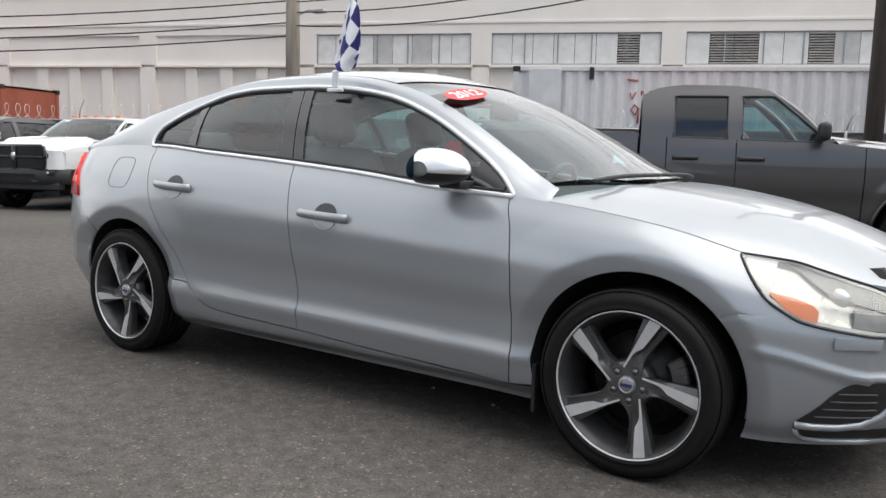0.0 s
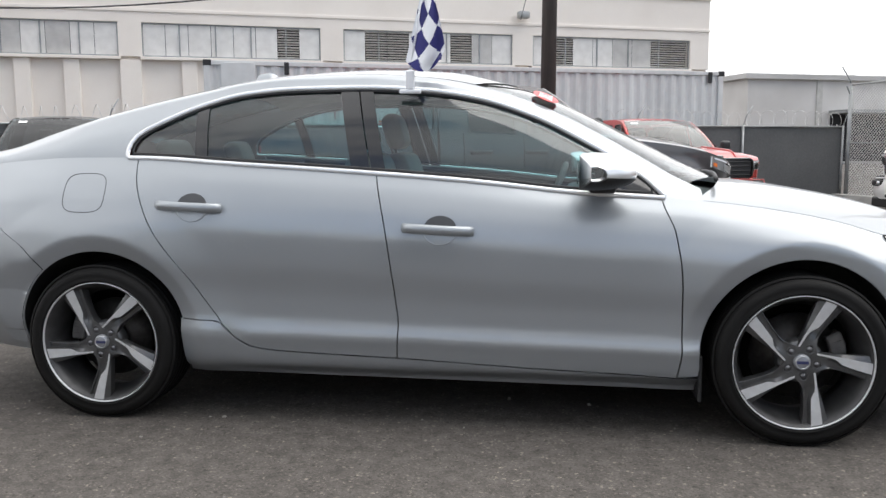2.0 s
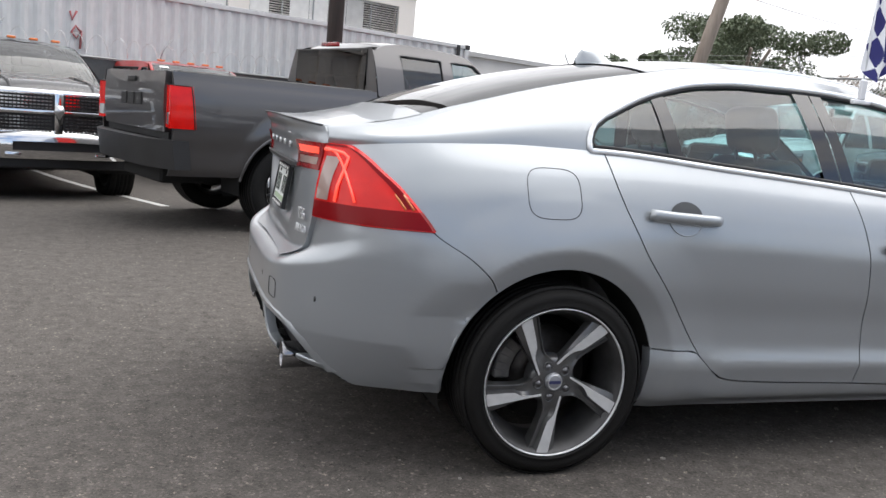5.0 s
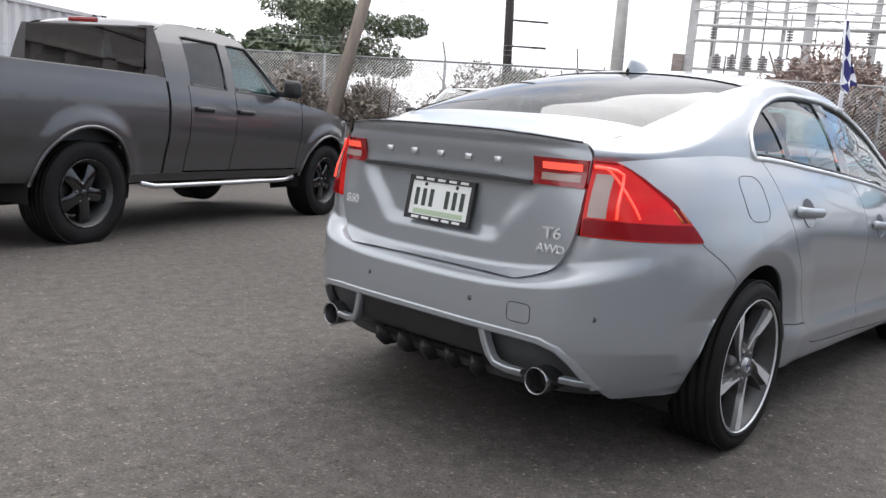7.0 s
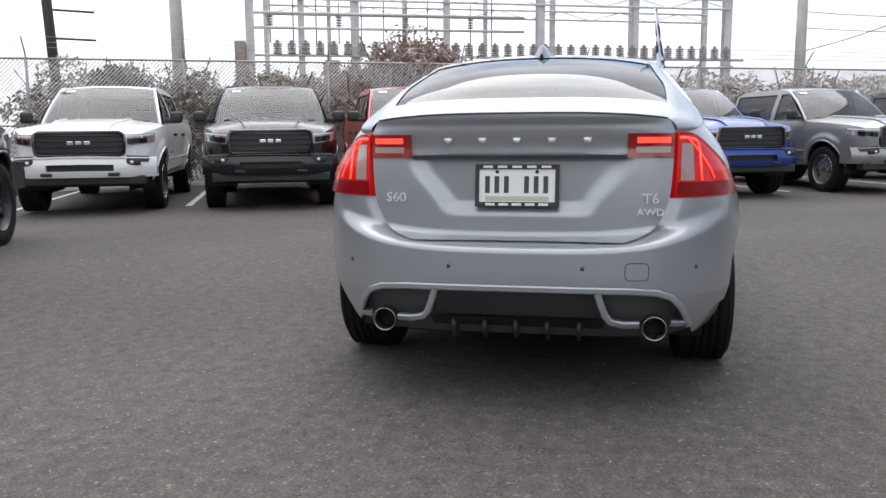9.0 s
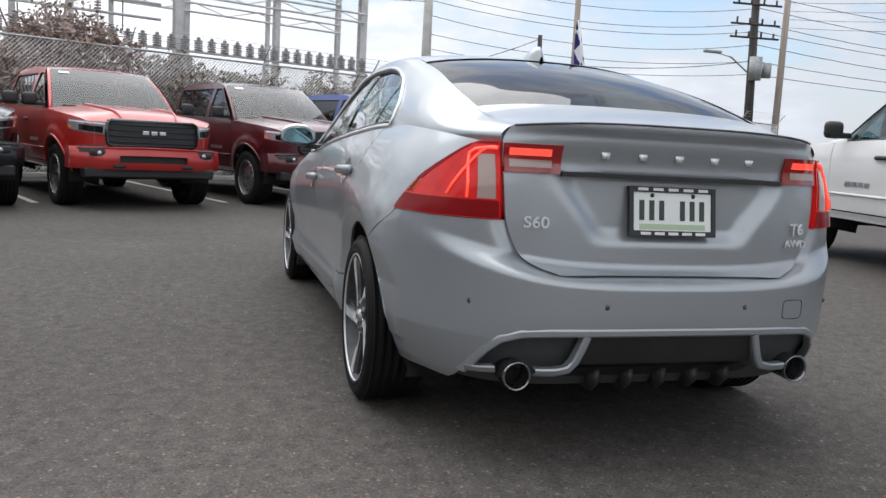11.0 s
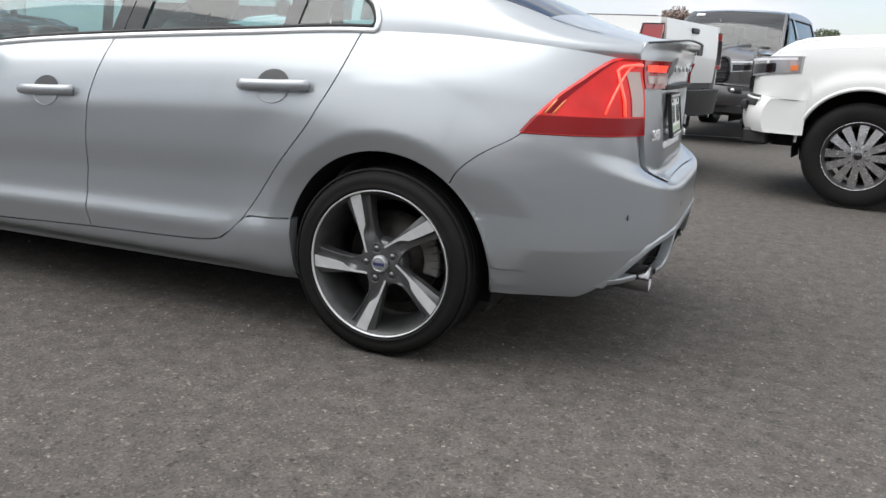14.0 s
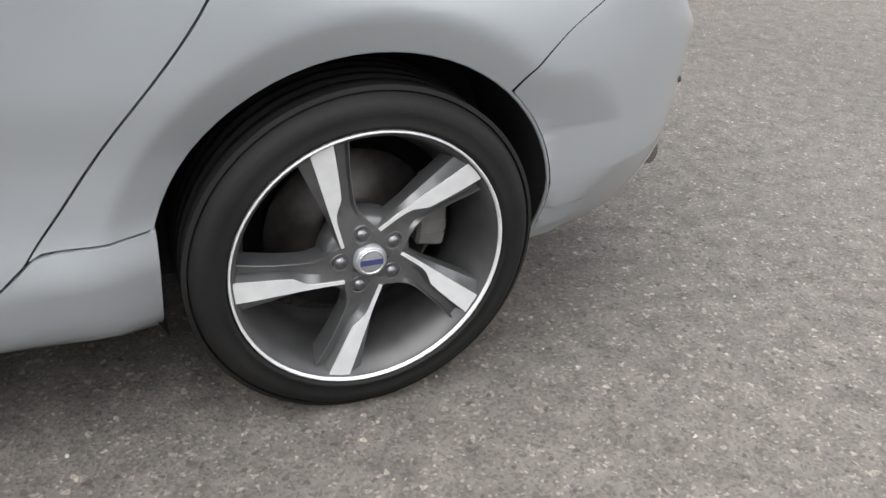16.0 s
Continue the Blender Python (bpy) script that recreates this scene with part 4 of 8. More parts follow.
        path = [(0.586, 1.018), (0.615, 1.018), (0.640, 1.013), (0.656, 1.0), (0.662, 0.97), (0.666, 0.91), (0.670, 0.862)]
        pts = []
        for y, z in path:
            p = tail_pt(y, z)
            pts.append((p.x - 0.015, sgn * (y + 0.008), z))
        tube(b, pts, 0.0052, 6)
        part("light_guide", b, M_REDGLOW, tl, "bright red light guide")
        b = bmesh.new()
        for k in range(2):
            pts = []
            for t in steps(0, 1, 4):
                x, z = lerp(-1.925, -1.955, t) + 0.024 * k, lerp(0.862, 0.905, t)
                pts.append((x, sgn * (side_y(x, z) + 0.0125), z))
            tube(b, pts, 0.004, 5)
        part("side_reflector", b, M_AMBER, tl, "pale marker strips")
        il = rear_bit("lid_light", 0.573, 0.405, 0.948, 1.036, M_REDDARK, 0.010, car, "dark red light on the boot lid", 10)
        rear_bit("light_guide", 0.560, 0.438, 1.000, 1.022, M_REDGLOW, 0.0125, il, "bright red light guide", 8)
        rear_bit("reversing_lens", 0.560, 0.435, 0.965, 0.988, M_CLEAR, 0.0125, il, "clear lens strip", 8)
        # exhaust tip
        b = bmesh.new()
        revolve(b, [(0.032, 0.16), (0.042, 0.16), (0.046, 0.0), (0.0465, -0.012), (0.043, -0.014), (0.040, -0.008), (0.036, 0.12)], 32)
        for v in b.verts:
            v.co = Vector((v.co.y - 2.225, v.co.x + sgn * 0.515, v.co.z + 0.318))
        ex = part("exhaust_tip", b, M_EXHAUST, car, "round chrome exhaust tip, dark inside")
        # near-black plug darkens the bore
        b = bmesh.new()
        rod(b, (-2.16, sgn * 0.515, 0.318), (-2.08, sgn * 0.515, 0.318), 0.041, 24)
        part("exhaust_bore", b, M_DARK, ex)

    # roof, screens, bonnet, boot lid
    bm = bmesh.new()
    sheet(bm, lambda u, v: Vector((lerp(-1.035 + 0.06 * (v / 0.6) ** 2, 0.30 - 0.20 * (v / 0.6) ** 2, u), v, over(lerp(-1.035 + 0.06 * (v / 0.6) ** 2, 0.30 - 0.20 * (v / 0.6) ** 2, u), v) + 0.0005)),
          steps(0, 1, 50), steps(-0.535, 0.535, 30))
    bmesh.ops.recalc_face_normals(bm, faces=bm.faces[:])
    part("roof", bm, P, car)

    def screen(x0, x1, half, nm, material, label=""):
        def fn(u, v):
            y = 0.0
            for _ in range(3):
                x = lerp(x0(y), x1(y), u)
                y = v * half(x)
            return Vector((x, y, over(x, y) - 0.004))
        b = bmesh.new()
        sheet(b, fn, steps(0, 1, 24), steps(-1, 1, 24))
        o = part(nm, b, material, car, label)
        o.visible_shadow = False
    screen(lambda y: 0.305 - 0.20 * (y / 0.6) ** 2, lambda y: 1.20 - 0.24 * (y / 0.72) ** 2, lambda x: rail_y(x) * 0.925, "windscreen", M_GLASS_CLEAR)
    screen(lambda y: -1.04 + 0.06 * (y / 0.6) ** 2, lambda y: -1.865 + 0.05 * (y / 0.6) ** 2, lambda x: rail_y(x) * 0.925, "rear_screen", M_GLASS_REAR, "heated rear screen of tinted glass")
    # bonnet
    def bonnet(u, v):
        x = lerp(1.0, 2.2, u)
        e = side_y(x, belt(x)) - 0.002
        c = curve((1.0, 0.985), (1.3, 0.968), (1.52, 0.938), (1.79, 0.882), (2.05, 0.785), (2.2, 0.71))(x)
        x2 = x + 0.20 * (1 - abs(v) ** 2) * (1 - u)
        c2 = curve((1.0, 0.985), (1.3, 0.968), (1.52, 0.938), (1.79, 0.882), (2.05, 0.785), (2.2, 0.71))(x2)
        z = belt(x) + (c2 - belt(x)) * (1 - abs(v) ** 2.4) + 0.012 * math.exp(-((abs(v) - 0.52) / 0.09) ** 2) * (1 - abs(v))
        return Vector((x2, v * e, z))
    bm = bmesh.new()
    sheet(bm, bonnet, steps(0, 1, 40), steps(-0.992, 0.992, 40), None, (0, 0, -1), 0.02)
    bmesh.ops.recalc_face_normals(bm, faces=bm.faces[:])
    part("bonnet", bm, P, car)
    bm = bmesh.new()
    box(bm, 0.98, 1.22, -0.60, 0.60, 0.895, 0.925, 0.01, 1)
    part("scuttle", bm, M_BLACK, car, "black plastic scuttle under the wipers")
    for y0, y1 in ((-0.58, 0.02), (0.0, 0.56)):
        bm = bmesh.new()
        tube(bm, [(1.16 - 0.15 * abs(y) ** 2, y, over(1.16 - 0.15 * abs(y) ** 2, y) + 0.012) for y in steps(y0, y1, 8)], 0.009, 6)
        part("wiper", bm, M_BLACK, car)

    def lid_half(z):
        return curve((0.640, 0.40), (0.655, 0.452), (0.68, 0.50), (0.72, 0.53), (0.81, 0.562), (0.94, 0.572), (1.04, 0.575), (1.10, 0.545))(z)

    def lid(u, v):
        z = lerp(0.638, 1.112 - 0.022 * abs(u) ** 3, v)
        y = u * lid_half(z)
        p = tail_pt(y, z)
        hw = lerp(0.262, 0.385, sm(0.74, 0.945, z))
        d = sm(hw + 0.04, hw - 0.04, abs(y)) * sm(0.725, 0.785, z) * sm(0.958, 0.942, z)
        p.x += 0.026 * d
        p.x -= 0.022 * sm(1.07, 1.095, z) * (1 - abs(u) ** 4)
        return p
    bm = bmesh.new()
    sheet(bm, lid, steps(-1, 1, 64), [i / 60 for i in range(61)], None, (1, 0, 0), 0.02)
    bmesh.ops.recalc_face_normals(bm, faces=bm.faces[:])
    boot = part("boot_lid", bm, P, car, "", 40)

    def deck(u, v):
        y = u * 0.545
        p = tail_pt(y, 1.098)
        x1 = p.x - 0.022 * (1 - abs(u) ** 4)
        x0 = -1.872 + 0.05 * (y / 0.6) ** 2
        x = lerp(x0, x1, v)
        y2 = u * lerp(rail_y(x0) * 0.93, 0.545, v)
        z = lerp(over(x, min(abs(y2), rail_y(x) * 0.985)) + 0.0015, 1.112 - 0.022 * abs(u) ** 3, sm(0.5, 1.0, v))
        return Vector((x, y2, z))
    bm = bmesh.new()
    sheet(bm, deck, steps(-1, 1, 40), steps(0, 1, 16))
    bmesh.ops.recalc_face_normals(bm, faces=bm.faces[:])
    part("boot_deck", bm, P, boot)
    bm = bmesh.new()
    pts = [tail_pt(y, 1.098) + Vector((-0.002 - 0.024 * (1 - abs(y / 0.545) ** 4), 0, 0.015 - 0.022 * abs(y / 0.545) ** 3)) for y in steps(-0.545, 0.545, 30)]
    tube(bm, pts, 0.0035, 6)
    part("spoiler_lip", bm, M_GREYPLASTIC, boot, "thin dark spoiler lip")
    bm = bmesh.new()
    sheet(bm, lambda u, v: tail_pt(u, 0.943 + 0.014 * v) + Vector((-0.012 - 0.006 * v, 0, 0)), steps(-0.40, 0.40, 30), [0, 0.5, 1], None, (1, 0, 0), 0.03)
    part("lid_grip", bm, M_GREYPLASTIC, boot, "dark grip strip over the plate")

    # rear bumper
    low_edge = curve((0.0, 0.460), (0.42, 0.460), (0.52, 0.454), (0.575, 0.433), (0.612, 0.393), (0.635, 0.348), (0.655, 0.300), (0.67, 0.262))

    @functools.lru_cache(None)
    def bump_row(z):
        r = ring(z)
        return along(r, length_at(r, lambda p: cut_b(z) - GAP - p.x), length_at(r, lambda p: -1.0), 60)

    def bumper(u, v):
        # v from the lower edge upwards, u across from flank to flank
        s = 1 if u >= 0 else -1
        a = abs(u)
        ztop_mid = curve((0.0, 0.632), (0.40, 0.634), (0.452, 0.650), (0.50, 0.675), (0.53, 0.715), (0.56, 0.795), (0.60, 0.797), (0.9, 0.797))
        z = lerp(0.262, 0.797, v)
        p = bump_row(z)[round((1 - a) * 60)].copy()
        # runs on behind the boot lid
        lh = lid_half(max(z, 0.640))
        p.x += (0.016 * sm(lh + 0.05, lh + 0.01, p.y) + 0.045 * sm(lh, lh - 0.075, p.y)) * sm(0.628, 0.642, z)
        if p.z < low_edge(p.y):
            p = tail_pt(p.y, low_edge(p.y))
        return Vector((p.x, s * p.y, p.z))
    hx, hz, hr = hole_r
    bm = bmesh.new()
    us, vs = [i / 60 for i in range(-60, 61)], [i / 90 for i in range(91)]
    gridp = [[bumper(u, v) for v in vs] for u in us]
    for row in gridp:
        for p in row:
            if math.hypot(p.x - hx, p.z - hz) < hr + 0.003 and abs(p.y) > 0.6:
                p.x = hx - math.sqrt(max(0.0, (hr + 0.003) ** 2 - (p.z - hz) ** 2))
                p.y = math.copysign(side_y(p.x, p.z), p.y)
    V = [[bm.verts.new(p) for p in row] for row in gridp]
    for i in range(120):
        for j in range(90):
            q = (V[i][j], V[i + 1][j], V[i + 1][j + 1], V[i][j + 1])
            c = sum((w.co for w in q), Vector()) / 4
            if max((a.co - b.co).length for a in q for b in q) < 1e-5:
                continue
            bm.faces.new(q)
    for v in [v for v in bm.verts if not v.link_faces]:
        bm.verts.remove(v)
    bmesh.ops.remove_doubles(bm, verts=bm.verts[:], dist=0.0008)
    bmesh.ops.recalc_face_normals(bm, faces=bm.faces[:])
    rb = part("rear_bumper", bm, P, car, "", 40)
    # insert: dark panel with fins, silver frame
    bm = bmesh.new()
    def insert(u, v):
        y = u * 0.665
        z = lerp(0.262, max(0.275, low_edge(abs(y)) + 0.012), v)
        p = tail_pt(y, z)
        return p + Vector((0.035 + 0.05 * (1 - v), 0, 0))
    sheet(bm, insert, steps(-1, 1, 40), steps(0, 1, 8))
    dif = part("diffuser", bm, M_GREYPLASTIC, rb, "dark grey plastic diffuser insert")
    def frame_bar(nm, path, r):
        b = bmesh.new()
        rows = []
        for k, (y, z) in enumerate(path):
            q0, q1 = path[max(0, k - 1)], path[min(len(path) - 1, k + 1)]
            d = Vector((q1[0] - q0[0], q1[1] - q0[1])).normalized()
            n2 = Vector((-d.y, d.x)) * r
            row = []
            for t, o in ((-1, -0.03), (-1, 0.001), (-0.6, 0.006), (0.6, 0.006), (1, 0.001), (1, -0.03)):
                yy, zz = y + n2.x * t, z + n2.y * t
                p = tail_pt(yy, zz)
                row.append(b.verts.new((p.x - o, yy, zz)))
            rows.append(row)
        for ra, rc in zip(rows, rows[1:]):
            for k in range(5):
                b.faces.new((ra[k], ra[k + 1], rc[k + 1], rc[k]))
        bmesh.ops.recalc_face_normals(b, faces=b.faces[:])
        part(nm, b, P, dif, "silver diffuser frame")
    outer = [(-0.655, 0.300), (-0.635, 0.350), (-0.612, 0.395), (-0.575, 0.435), (-0.52, 0.456), (-0.42, 0.462)]
    frame_bar("frame", outer + [(y, 0.462) for y in steps(-0.36, 0.36, 12)] + [(-y, z) for y, z in outer[::-1]], 0.013)
    for s in (-1, 1):
        frame_bar("frame", [(s * 0.305, 0.452), (s * 0.318, 0.41), (s * 0.335, 0.365), (s * 0.355, 0.340), (s * 0.40, 0.330), (s * 0.46, 0.330)], 0.013)
        frame_bar("frame", [(s * 0.575, 0.330), (s * 0.615, 0.322), (s * 0.65, 0.318)], 0.012)
    bm = bmesh.new()
    sheet(bm, lambda u, v: tail_pt(u, lerp(0.352, 0.446, v)) + Vector((0.012 + 0.012 * (1 - v), 0, 0)), steps(-0.318, 0.318, 20), [0, 0.5, 1], None, (1, 0, 0), 0.02)
    part("middle_panel", bm, M_BLACK, dif, "glossy dark centre panel")
    bm = bmesh.new()
    sheet(bm, lambda u, v: tail_pt(u, 0.345 - 0.075 * v) + Vector((0.010 + 0.10 * v, 0, 0)), steps(-0.33, 0.33, 20), [0, 0.5, 1])
    part("lower_lip", bm, M_BLACK, dif)
    for k in range(5):
        y = -0.24 + 0.12 * k
        bm = bmesh.new()
        prism(bm, [(-2.235, 0.330), (-2.232, 0.285), (-2.19, 0.250), (-2.06, 0.250), (-2.06, 0.33)], y - 0.008, y + 0.008)
        part("fin", bm, M_BLACK, dif)
    # tow cover and parking sensors
    bm = bmesh.new()
    pts = []
    for k in range(28):
        a = 2 * math.pi * k / 28
        c, s = math.cos(a), math.sin(a)
        y, z = -0.445 + 0.042 * abs(c) ** 0.4 * (1 if c > 0 else -1), 0.535 + 0.032 * abs(s) ** 0.4 * (1 if s > 0 else -1)
        pts.append(tail_pt(y, z) + Vector((-0.0004, 0, 0)))
    tube(bm, pts, 0.0015, 4, True)
    part("tow_cover_seam", bm, M_BLACK, rb)
    for y in (-0.66, -0.25, 0.25, 0.66):
        bm = bmesh.new()
        p = tail_pt(y, 0.545)
        rod(bm, p + Vector((0.004, 0, 0)), p + Vector((-0.0004, math.copysign(0.0004, y), 0)), 0.009, 16)
        part("parking_sensor", bm, M_GREYPLASTIC, rb)
    # plate and frame
    tilt = pose(-2.196, 0, 0.842, 0, 9, 0)
    plate = new("licence_plate")
    plate.parent = boot
    plate.matrix_local = tilt
    plate["label"] = "white plate in a black dealer frame"
    bm = bmesh.new()
    box(bm, -0.006, 0.006, -0.152, 0.152, -0.076, 0.076, 0.004, 1)
    part("plate_sheet", bm, mat("plate_white", (0.74, 0.76, 0.74), 0.35), plate)
    bm = bmesh.new()
    for a in ((-0.158, 0.158, 0.062, 0.080), (-0.158, 0.158, -0.080, -0.062), (-0.158, -0.143, -0.0619, 0.0619), (0.143, 0.158, -0.0619, 0.0619)):
        box(bm, -0.011, 0.004, a[0], a[1], a[2], a[3])
    part("plate_frame", bm, M_BLACK, plate)
    dark_green = mat("plate_ink", (0.03, 0.045, 0.035), 0.5)
    for k in range(6):
        y = 0.112 - 0.036 * k - (0.040 if k > 2 else 0)
        bm = bmesh.new()
        box(bm, -0.0075, -0.006, y - 0.009, y + 0.009, -0.028, 0.036)
        part("plate_bar", bm, dark_green, plate, "dark character-sized bar")
    pale = mat("frame_lettering", (0.75, 0.76, 0.74), 0.5)
    for z, wdt in ((0.071, 0.11), (-0.071, 0.10)):
        for k in range(5):
            bm = bmesh.new()
            y = lerp(-wdt, wdt, k / 4)
            box(bm, -0.0125, -0.0112, y - 0.018, y + 0.018, z - 0.0045, z + 0.0045)
            part("frame_bar_mark", bm, pale, plate)
    bm = bmesh.new()
    box(bm, -0.0072, -0.006, -0.12, 0.12, -0.058, -0.040, 0.0)
    part("plate_landscape", bm, mat("plate_green", (0.42, 0.52, 0.36), 0.5), plate, "green printed landscape strip")
    for y in (-0.075, 0.075):
        bm = bmesh.new()
        rod(bm, (-0.005, y, 0.052), (-0.0085, y, 0.052), 0.007, 12)
        part("screw", bm, M_BLACK, plate)
    M_BADGE = mat("bright_badge", (0.78, 0.79, 0.80), 0.25, 0.35)
    # row of plain bright shapes; model badges
    for k in range(5):
        y = 0.26 - 0.13 * k
        p = tail_pt(y, 1.012)
        bm = bmesh.new()
        prism(bm, [(-0.015, 0.010), (0.015, 0.010), (0.011, -0.010), (-0.011, -0.010)], -0.003, 0.003)
        for v in bm.verts:
            v.co = p + Vector((v.co.y - 0.004, -v.co.x, v.co.z))
        part("badge_shape", bm, M_BADGE, boot)
    for txt, y, z, s in (("T6", -0.492, 0.795, 0.052), ("AWD", -0.492, 0.745, 0.036), ("S60", 0.47, 0.795, 0.050)):
        p = tail_pt(y, z)
        words("model_badge", txt, s, M_BADGE, boot, Matrix.Translation(p + Vector((-0.009, 0, 0))) @ Matrix.Rotation(math.atan2(-(tail_pt(y + 0.04, z).x - tail_pt(y - 0.04, z).x), 0.08), 4, 'Z') @ Matrix(((0, 0, -1, 0), (-1, 0, 0, 0), (0, 1, 0, 0), (0, 0, 0, 1))), 0.0025, "chrome model badge", 1.15, 0.0006)

    # front bumper, up to the seam and the headlights
    lamp_low = curve((1.694, 0.782), (1.722, 0.742), (1.766, 0.684), (1.80, 0.648), (1.838, 0.622), (1.90, 0.588), (2.0, 0.565), (2.12, 0.548), (2.2, 0.55))
    lamp_top = curve((1.694, 0.784), (1.78, 0.774), (1.85, 0.764), (1.92, 0.742), (2.0, 0.715), (2.07, 0.690), (2.14, 0.655), (2.2, 0.60))
    bump_top = curve((1.66, 0.582), (1.75, 0.604), (1.838, 0.620), (1.90, 0.584), (2.0, 0.561), (2.12, 0.545), (2.19, 0.556), (2.24, 0.62), (2.28, 0.67))
    fx, fz, fr = hole_f

    NX, NS = 2.08, 34                     # where the flank of the nose ends, and its columns

    def nose(k, v):
        sg, c, z = (1 if k >= 0 else -1), abs(k), 0.5
        for _ in range(4):
            if c >= 60 - NS:
                x = max(1.655, fx + math.sqrt(max(0.0, (fr + 0.003) ** 2 - (z - fz) ** 2)))
                x = lerp(NX, x, (c - 60 + NS) / NS)
                y = side_y(x, z)
            else:
                y = side_y(NX, z) * c / (60 - NS)
                x = nose_pt(y, z).x
            z = lerp(0.185, bump_top(x) + 0.010 * sm(1.84, 1.78, x), v)
        y -= 0.005 * sm(bump_top(x) - 0.006, bump_top(x) + 0.001, z) * sm(1.84, 1.80, x)
        crease = 0.012 * math.exp(-((z - lerp(0.49, 0.415, sm(1.77, 2.12, x))) / 0.016) ** 2) * sm(1.74, 1.80, x)
        return Vector((x + crease * sm(1.8, 2.2, x), sg * (y + crease * 0.7 * sm(0.0, 0.3, y)), z))
    bm = bmesh.new()
    sheet(bm, nose, list(range(-60, 61)), steps(0, 1, 40))
    bmesh.ops.remove_doubles(bm, verts=bm.verts[:], dist=0.0008)
    bmesh.ops.recalc_face_normals(bm, faces=bm.faces[:])
    fb = part("front_bumper", bm, P, car, "", 40)

    def on_nose(x, z, s, out=0.0):
        k = sm(1.85, 2.2, x)
        return Vector((x + out * k, s * (side_y(x, z) + out * (1 - 0.6 * k)), z))

    M_BOWL = textured("lamp_reflector", (0.34, 0.34, 0.325), (0.56, 0.56, 0.54), 14, (0.2, 0.36), metal=0.55)
    # grey of the sheets that darken the headlight's inside
    M_BROW = textured("lamp_inner_grey", (0.15, 0.15, 0.145), (0.22, 0.22, 0.212), 16, (0.35, 0.5), metal=0.2)
    M_RIM = mat("lamp_rim", (0.66, 0.66, 0.64), 0.3, coat=0.4)
    M_LENS = glass("lamp_lens", (0.90, 0.90, 0.87))
    for s in (-1, 1):
        # intake: dark hollow, silver blades round it
        bm = bmesh.new()
        lo_i = curve((1.90, 0.272), (2.06, 0.268), (2.16, 0.33), (2.2, 0.37))
        hi_i = curve((1.90, 0.275), (1.958, 0.329), (2.002, 0.378), (2.045, 0.405), (2.12, 0.408), (2.2, 0.40))
        sheet(bm, lambda u, v: on_nose(u, lerp(lo_i(u), max(hi_i(u), lo_i(u) + 0.004), v), s, 0.004), steps(1.90, 2.19, 24), steps(0, 1, 6), None, (-0.5, -s, 0), 0.01)
        intake = part("air_intake", bm, M_BLACK, fb, "dark mesh air intake")
        for k in range(4):
            bm = bmesh.new()
            z = 0.292 + 0.026 * k
            tube(bm, [on_nose(x, z, s, 0.005) for x in steps(1.945 + 0.02 * k, 2.10, 8)], 0.0035, 5)
            part("intake_bar", bm, M_GREYPLASTIC, intake)
        bm = bmesh.new()
        pts = [on_nose(x, z, s, 0.004) for x, z in ((1.892, 0.262), (1.94, 0.257), (2.0, 0.256), (2.06, 0.266), (2.11, 0.295), (2.14, 0.33), (2.17, 0.38))]
        tube(bm, pts, 0.013, 8)
        part("intake_blade", bm, P, fb, "silver blade under the intake")
        bm = bmesh.new()
        sheet(bm, lambda u, v: on_nose(u, lerp(0.212, 0.246, v), s, 0.003), steps(1.905, 2.17, 16), steps(0, 1, 2), None, (-0.5, -s, 0), 0.01)
        part("lower_slot", bm, M_BLACK, fb)
        bm = bmesh.new()
        tube(bm, [on_nose(x, z, s, 0.005) for x, z in ((1.893, 0.245), (1.895, 0.226), (1.91, 0.208), (1.96, 0.200), (2.05, 0.198), (2.17, 0.20))], 0.010, 8)
        part("chin_lip", bm, P, fb)
        # headlight: reflector, lens, pale rim, bowl, amber
        us = steps(1.697, 2.19, 40)

        def lampf(x, v, out):
            lo, hi = lamp_low(x), max(lamp_top(x), lamp_low(x) + 0.003)
            return on_nose(x, lerp(lo, hi, v), s, out)
        bm = bmesh.new()
        sheet(bm, lambda u, v: lampf(u, v, -0.004 - 0.022 * sm(0.0, 0.3, v) * sm(1.0, 0.7, v) * sm(1.70, 1.80, u)), us, steps(0, 1, 12))
        bmesh.ops.recalc_face_normals(bm, faces=bm.faces[:])
        hl = part("headlight", bm, M_BOWL, car, "hazy clear headlight with a bright bowl and amber signal", 45)
        bm = bmesh.new()
        sheet(bm, lambda u, v: lampf(u, v, 0.004 + 0.006 * math.sin(math.pi * v)), us, steps(0, 1, 12), None, (0, -s, 0), 0.012)
        lens = part("lens", bm, M_LENS, hl, "hazy clear lens")
        lens.visible_shadow = False
        bm = bmesh.new()
        tube(bm, [lampf(x, 0.0, 0.0045) for x in us] + [lampf(x, 1.0, 0.0045) for x in us[::-1]], 0.004, 5, True)
        part("lens_seal", bm, M_BLACK, hl)
        bm = bmesh.new()
        sheet(bm, lambda u, v: lampf(lerp(1.715, 1.80, u), lerp(0.06, 0.94, v), -0.002), steps(0, 1, 8), steps(0, 1, 6), None, (0, -s, 0), 0.006)
        part("pale_rim", bm, M_RIM, hl, "pale plastic border")
        bm = bmesh.new()
        am_lo = curve((1.80, 0.668), (1.86, 0.618), (1.916, 0.592), (1.94, 0.588))
        am_hi = curve((1.80, 0.672), (1.86, 0.660), (1.926, 0.632), (1.94, 0.615))
        sheet(bm, lambda u, v: on_nose(u, lerp(am_lo(u), am_hi(u), v), s, 0.0005), steps(1.80, 1.936, 12), steps(0, 1, 3), None, (0, -s, 0), 0.01)
